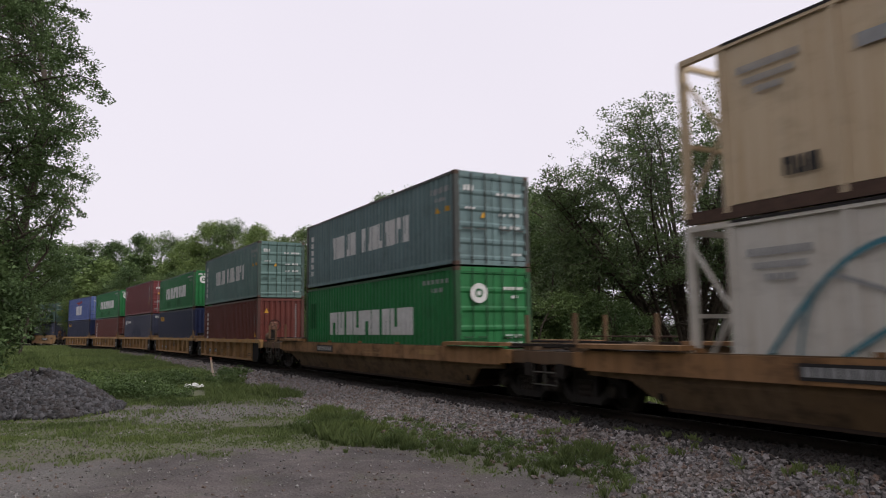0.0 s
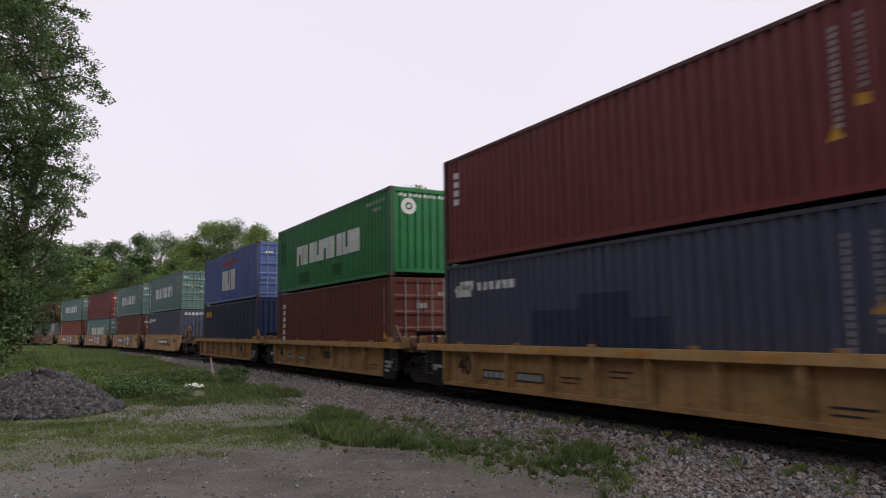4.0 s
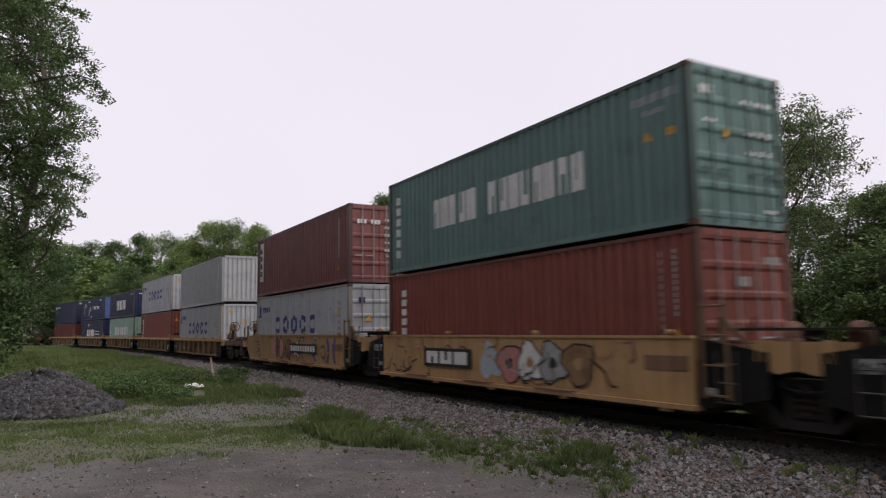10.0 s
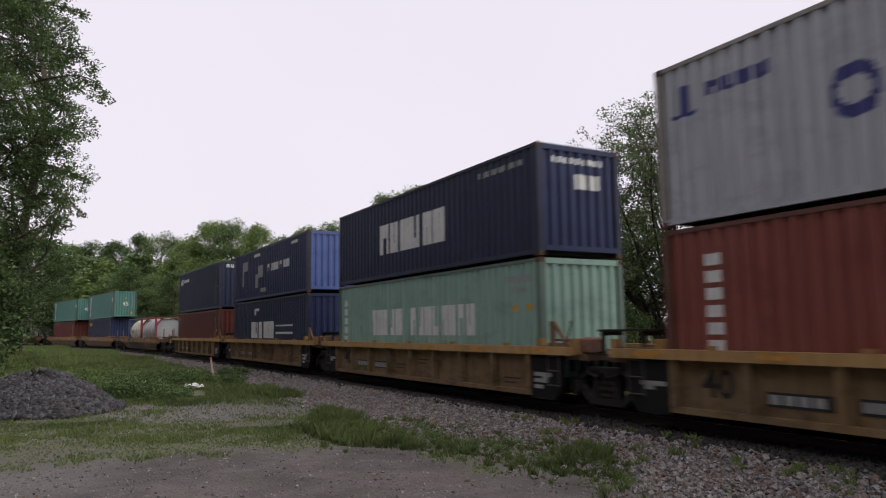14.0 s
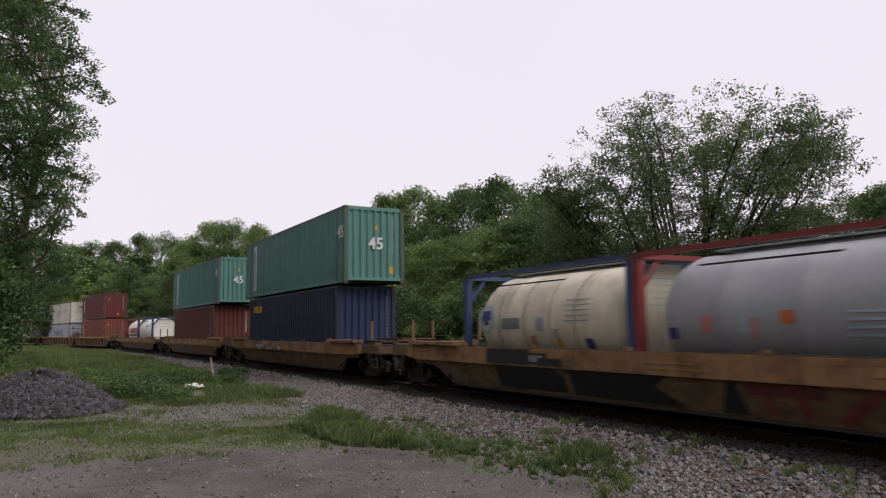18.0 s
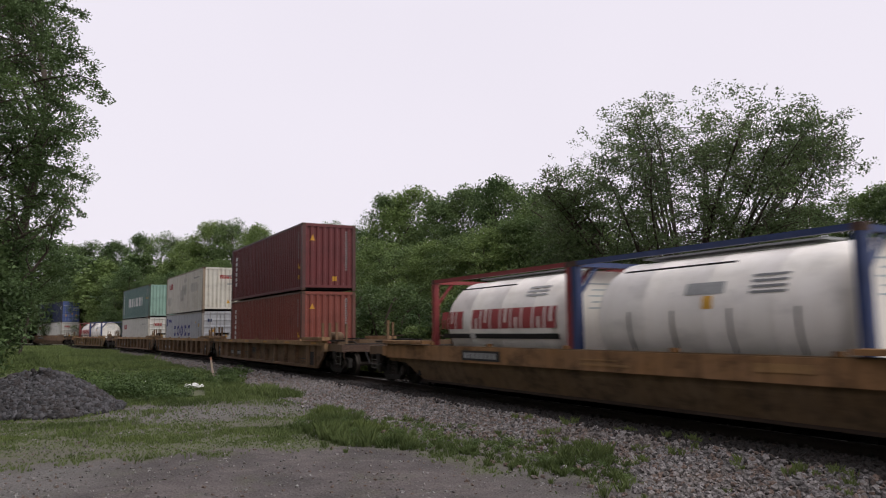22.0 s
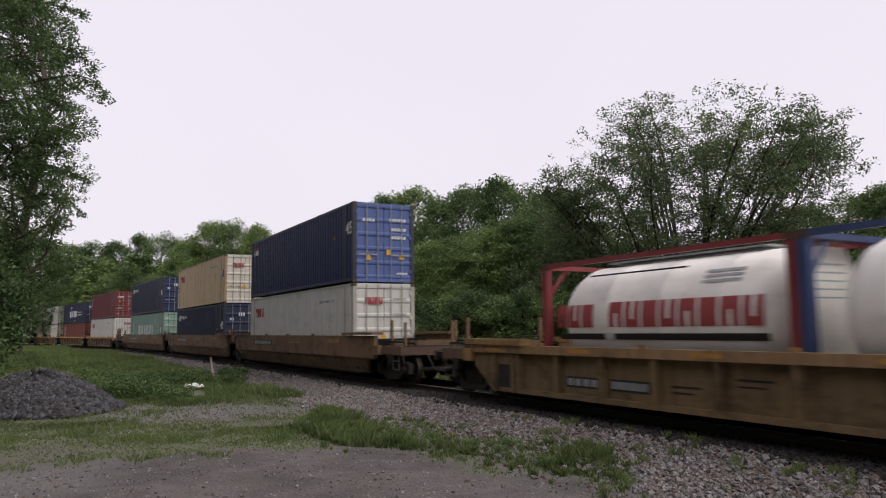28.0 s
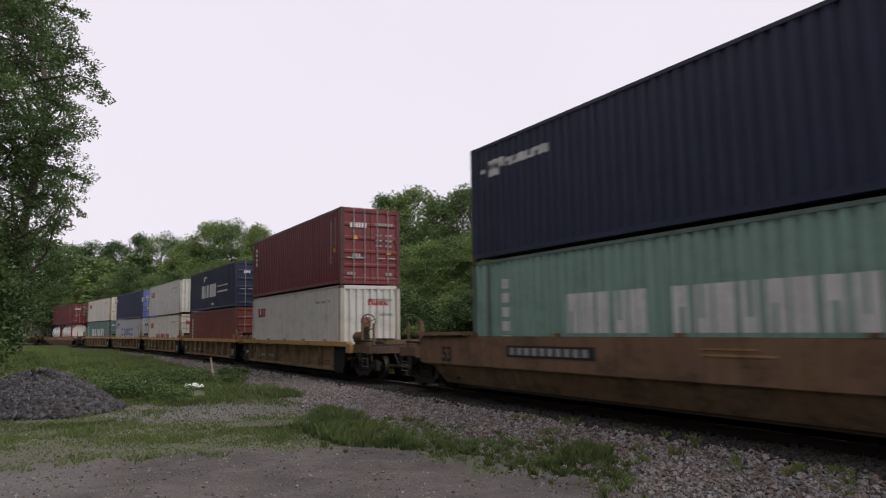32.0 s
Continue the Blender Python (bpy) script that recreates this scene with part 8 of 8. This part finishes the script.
# ================= the train, unit by unit =================
C = container
UNITS = [
    # middle at 18 s, wagon kind, half length, open front, open rear, cargo
    (318.4, "rusty", 9.0, 1, 1, lambda: (frame_box("white insulated container with an open frame end and sprayed curves", "dirty_white", True), frame_box("cream insulated container with an open frame end", "cream", False))),
    (298.43, "rusty", 9.0, 1, 1, lambda: (C("green container with white block lettering and double doors", "green", doors=True, logo="eg"), C("grey-teal container with white block lettering", "teal_grey", STD, doors=True, logo="cs"))),
    (278.78, "ribbed", 7.84, 1, 0, lambda: (C("red-brown container with upright white lettering", "brown", logo="triton"), C("teal container with large white block lettering", "teal", doors=True, logo="cs"))),
    (263.14, "ribbed", 7.84, 0, 0, lambda: (C("dark navy container with small yellow lettering", "navy", logo="navy", end_color="blue_dark"), C("bright green container with white lettering and darker patches", "green", STD, logo="eg"))),
    (247.48, "ribbed", 7.84, 0, 0, lambda: (patch(C("grey-navy container with repainted patches", "navy_grey", logo="cronos"), ((-2.2, -0.6, 0.5, 1.6), (-0.6, 0.9, 0.4, 1.9), (0.9, 1.8, 0.5, 1.4)), "navy", "darker navy repainted patch"), C("dark maroon container with double doors", "maroon", doors=True, logo="maroon"))),
    (231.80, "ribbed", 7.84, 0, 0, lambda: (C("red-brown container with upright white lettering and doors", "brown", doors=True, logo="triton"), C("bright green container with white block lettering", "green", logo="eg"))),
    (216.08, "ribbed", 7.84, 0, 1, lambda: (C("dark navy container with small yellow lettering", "navy", logo="navy", end_color="blue_dark"), C("blue container with cream block lettering and a red stripe", "blue", doors=True, logo="apl"))),
    (196.10, "panel", 7.84, 1, 0, lambda: (C("grey-navy container with a small white emblem", "navy_grey", logo="cronos"), C("teal container with large white block lettering", "teal", doors=True, logo="cs"))),
    (180.36, "panel", 7.84, 0, 0, lambda: (C("dark maroon container with double doors", "brown", doors=True, logo="maroon"), C("teal container with large white block lettering", "teal", doors=True, logo="cs"))),
    (164.64, "panel", 7.84, 0, 0, lambda: (C("teal container with large white block lettering", "teal", doors=True, logo="cs"), C("dark maroon container with yellow labels and doors", "maroon", doors=True, logo="maroon"))),
    (149.00, "panel", 7.84, 0, 0, lambda: (C("rust-red container with double doors", "rust_red", doors=True, logo="triton"), C("teal container with large white block lettering", "teal", doors=True, logo="cs"))),
    (133.41, "panel", 7.84, 0, 1, lambda: (C("light grey container with dark blue block lettering", "grey", doors=True, logo="cosco"), C("brown-red container with a white upright panel", "faded_red", doors=True, logo="stick"))),
    (113.61, "ribbed", 7.84, 1, 0, lambda: (C("light grey container with blue block lettering and rust", "grey", logo="cosco"), C("plain mid-grey corrugated container", "mid_grey", logo="grey"))),
    (97.99, "ribbed", 7.84, 0, 0, lambda: (C("rust-red container with upright white lettering", "rust_red", logo="triton"), C("light grey container with blue block lettering", "grey", logo="cosco"))),
    (82.22, "ribbed", 7.84, 0, 0, lambda: (C("pale teal container with white block lettering", "teal_light", STD + 0.2, logo="cs"), C("dark blue container with white block lettering", "navy", STD, logo="italia", end_color="blue_dark"))),
    (66.44, "ribbed", 7.84, 0, 0, lambda: (C("dark blue container with white lettering and blue end", "navy", STD + 0.2, logo="cma", end_color="blue_dark"), C("faded dark blue container with a pale emblem", "blue_dark", STD, logo="swoosh", end_color="blue"))),
    (50.70, "ribbed", 7.84, 0, 1, lambda: (C("red-brown container with upright marks", "brown", STD, logo="maroon"), C("dark navy container with a small white emblem", "navy", logo="cronos"))),
    (29.70, "rusty", 9.0, 1, 1, lambda: (("tanks", frame_tank("cream tank container in a blue steel frame", "tank_cream", "frame_blue", "cream"), frame_tank("grey metal tank container in a red steel frame", "tank_grey", "frame_red", "grey")), None)),
    (8.35, "rusty", 9.0, 1, 1, lambda: (C("dark navy container with small yellow lettering", "navy", logo="navy", end_color="blue_dark"), C("deep teal long container with white number panel", "teal_deep", length=13.716, logo="t45"))),
    (-12.01, "rusty", 9.0, 1, 1, lambda: (C("red-brown container with grey number bars", "brown", logo="maroon"), C("deep teal long container with white number panel", "teal_deep", length=13.716, logo="t45"))),
    (-33.15, "rusty", 9.0, 1, 1, lambda: (("tanks", frame_tank("white tank container with red block lettering in a red frame", "tank_white", "frame_red", "red"), frame_tank("white tank container in a blue steel frame", "tank_white", "frame_blue", "")), None)),
    (-56.73, "ribbed", 9.75, 1, 0, lambda: (C("rust-red container with upright white lettering", "rust_red", logo="triton"), C("dark red container with upright white lettering", "dark_red", logo="triton"))),
    (-76.31, "ribbed", 9.75, 0, 0, lambda: (C("light grey container with blue block lettering and doors", "grey", STD, doors=True, logo="cosco"), patch(C("dirty cream-white container with red lettering", "dirty_white", logo="oocl"), ((-5.6, -4.2, 0.7, 1.3), (-1.0, 0.3, 0.9, 1.7), (-0.4, 1.0, 1.3, 2.0), (2.5, 4.3, 1.4, 2.0), (0.2, 1.1, 2.2, 2.5)), "repair_pale", "greyish repaired patch"))),
    (-95.84, "ribbed", 9.75, 0, 1, lambda: (C("off-white container with red lettering and doors", "white", STD, doors=True, logo="oocl"), C("teal container with white block lettering", "teal", logo="cs", end_color="teal_light"))),
    (-119.40, "ribbed", 9.2, 1, 1, lambda: (("tanks", frame_tank("white tank container with red block lettering in a red frame", "tank_white", "frame_red", "red"), frame_tank("white tank container in a blue steel frame", "tank_white", "frame_blue", "")), None)),
    (-143.23, "brown", 9.75, 1, 0, lambda: (C("off-white long container with red lettering and doors", "white", length=13.716, doors=True, logo="oocl45"), C("dark blue long container with double doors", "blue_dark", length=13.716, doors=True, logo="apl_small", end_color="blue"))),
    (-162.74, "brown", 9.75, 0, 0, lambda: (C("dark navy long container with a small white emblem and doors", "navy", length=13.716, doors=True, logo="cronos"), C("cream long container with red lettering and doors", "cream", length=13.716, doors=True, logo="oocl", end_color="dirty_white"))),
    (-182.26, "brown", 9.75, 0, 1, lambda: (C("pale teal long container with white block lettering", "teal_light", length=13.716, doors=True, logo="cs"), C("dark navy long container with a small white emblem", "navy", length=13.716, doors=True, logo="cronos", end_color="blue_dark"))),
    (-204.45, "ribbed", 7.84, 1, 0, lambda: (C("off-white container with red lettering", "white", logo="oocl"), C("dark maroon container with double doors", "maroon", doors=True, logo="maroon"))),
    (-220.11, "ribbed", 7.84, 0, 0, lambda: (C("rust-red container with double doors", "rust_red", STD, doors=True, logo="triton"), C("dark blue container with white block lettering", "navy", STD, doors=True, logo="cma"))),
    (-235.78, "ribbed", 7.84, 0, 0, lambda: (C("cream-white container with red block lettering", "dirty_white", STD, doors=True, logo="oocl_bar"), C("off-white container with red lettering", "white", STD, logo="oocl"))),
    (-251.45, "ribbed", 7.84, 0, 0, lambda: (C("light grey container with blue lettering", "grey", STD, doors=True, logo="cosco"), C("dark blue container with double doors", "blue_dark", STD, doors=True, logo="apl_small", end_color="blue"))),
    (-267.13, "ribbed", 7.84, 0, 1, lambda: (C("teal container with white block lettering", "teal", STD, doors=True, logo="cs"), C("off-white container with double doors", "dirty_white", STD, doors=True, logo="oocl"))),
    (-288.4, "rusty", 9.0, 1, 1, lambda: (("tanks", frame_tank("white tank container in a blue steel frame", "tank_white", "frame_blue", ""), frame_tank("white tank container in a red frame", "tank_white", "frame_red", "")), C("dark maroon container with double doors", "maroon", STD, doors=True, logo="maroon"))),
    (-309.4, "rusty", 9.0, 1, 1, lambda: (("tanks", frame_tank("white tank container in a blue steel frame", "tank_white", "frame_blue", ""), frame_tank("white tank container in a red frame", "tank_white", "frame_red", "")), C("bright green container with white lettering", "green", STD, logo="eg"))),
]
MOVES = []      # thing, its unit's middle, the pivots' half distance, its offset along and above the unit


def load_train():
    first = None
    joints = []
    for i, (u, kind, half, fo, ro, cargo) in enumerate(UNITS):
        w = wagon(kind, half, fo, ro, i)
        MOVES.append((w, u, half, 0.0, 0.0))
        low, high = cargo()
        z = FLOOR
        if isinstance(low, tuple):
            MOVES.append((low[1], u, half, -3.045, z))
            MOVES.append((low[2], u, half, 3.045, z))
            z += STD
        else:
            MOVES.append((low, u, half, 0.0, z))
            z += TALL.get(low.name, HIGH)
        if high:
            MOVES.append((high, u, half, 0.0, z + 0.028))
        if i == 0 or fo:
            joints.append(u + half)
        joints.append(u - half)
    for j in joints:
        if first is None:
            first = b = bogie()
        else:
            b = copy_thing(first, Matrix.Identity(4))
        MOVES.append((b, j, 0.9, 0.0, 0.0))


load_train()


def motions():
    """The train rolls along the line from the first to the last second."""
    times = [0.5 * k for k in range(65)]
    for ob, u, half, along, lift in MOVES:
        rows = []
        for t in times:
            here = u + gone(t)
            if (here > 90 or here < -190) and abs(t % 2) > 0.01:
                continue
            rows.append((t, body_pose(here, half) @ Matrix.Translation((along, 0, lift))))
        walk(ob, rows)
        if ob.name.startswith("bogie"):
            # the wheels roll on the rails while the bogie passes the clearing
            clock = [k / 30 for k in range(961) if -42 < u + gone(k / 30) < 46]
            for ax in ob.children:
                if not ax.name.startswith("wheelset") or not clock:
                    continue
                hub = Matrix.Translation(ax.location)
                turned = [(t, hub @ Matrix.Rotation((gone(t) - gone(clock[0])) / 0.42, 4, "Y")) for t in clock]
                if clock[0] > 0:
                    turned.insert(0, (0, turned[0][1]))
                if clock[-1] < 32:
                    turned.append((32, turned[-1][1]))
                walk(ax, turned)


motions()
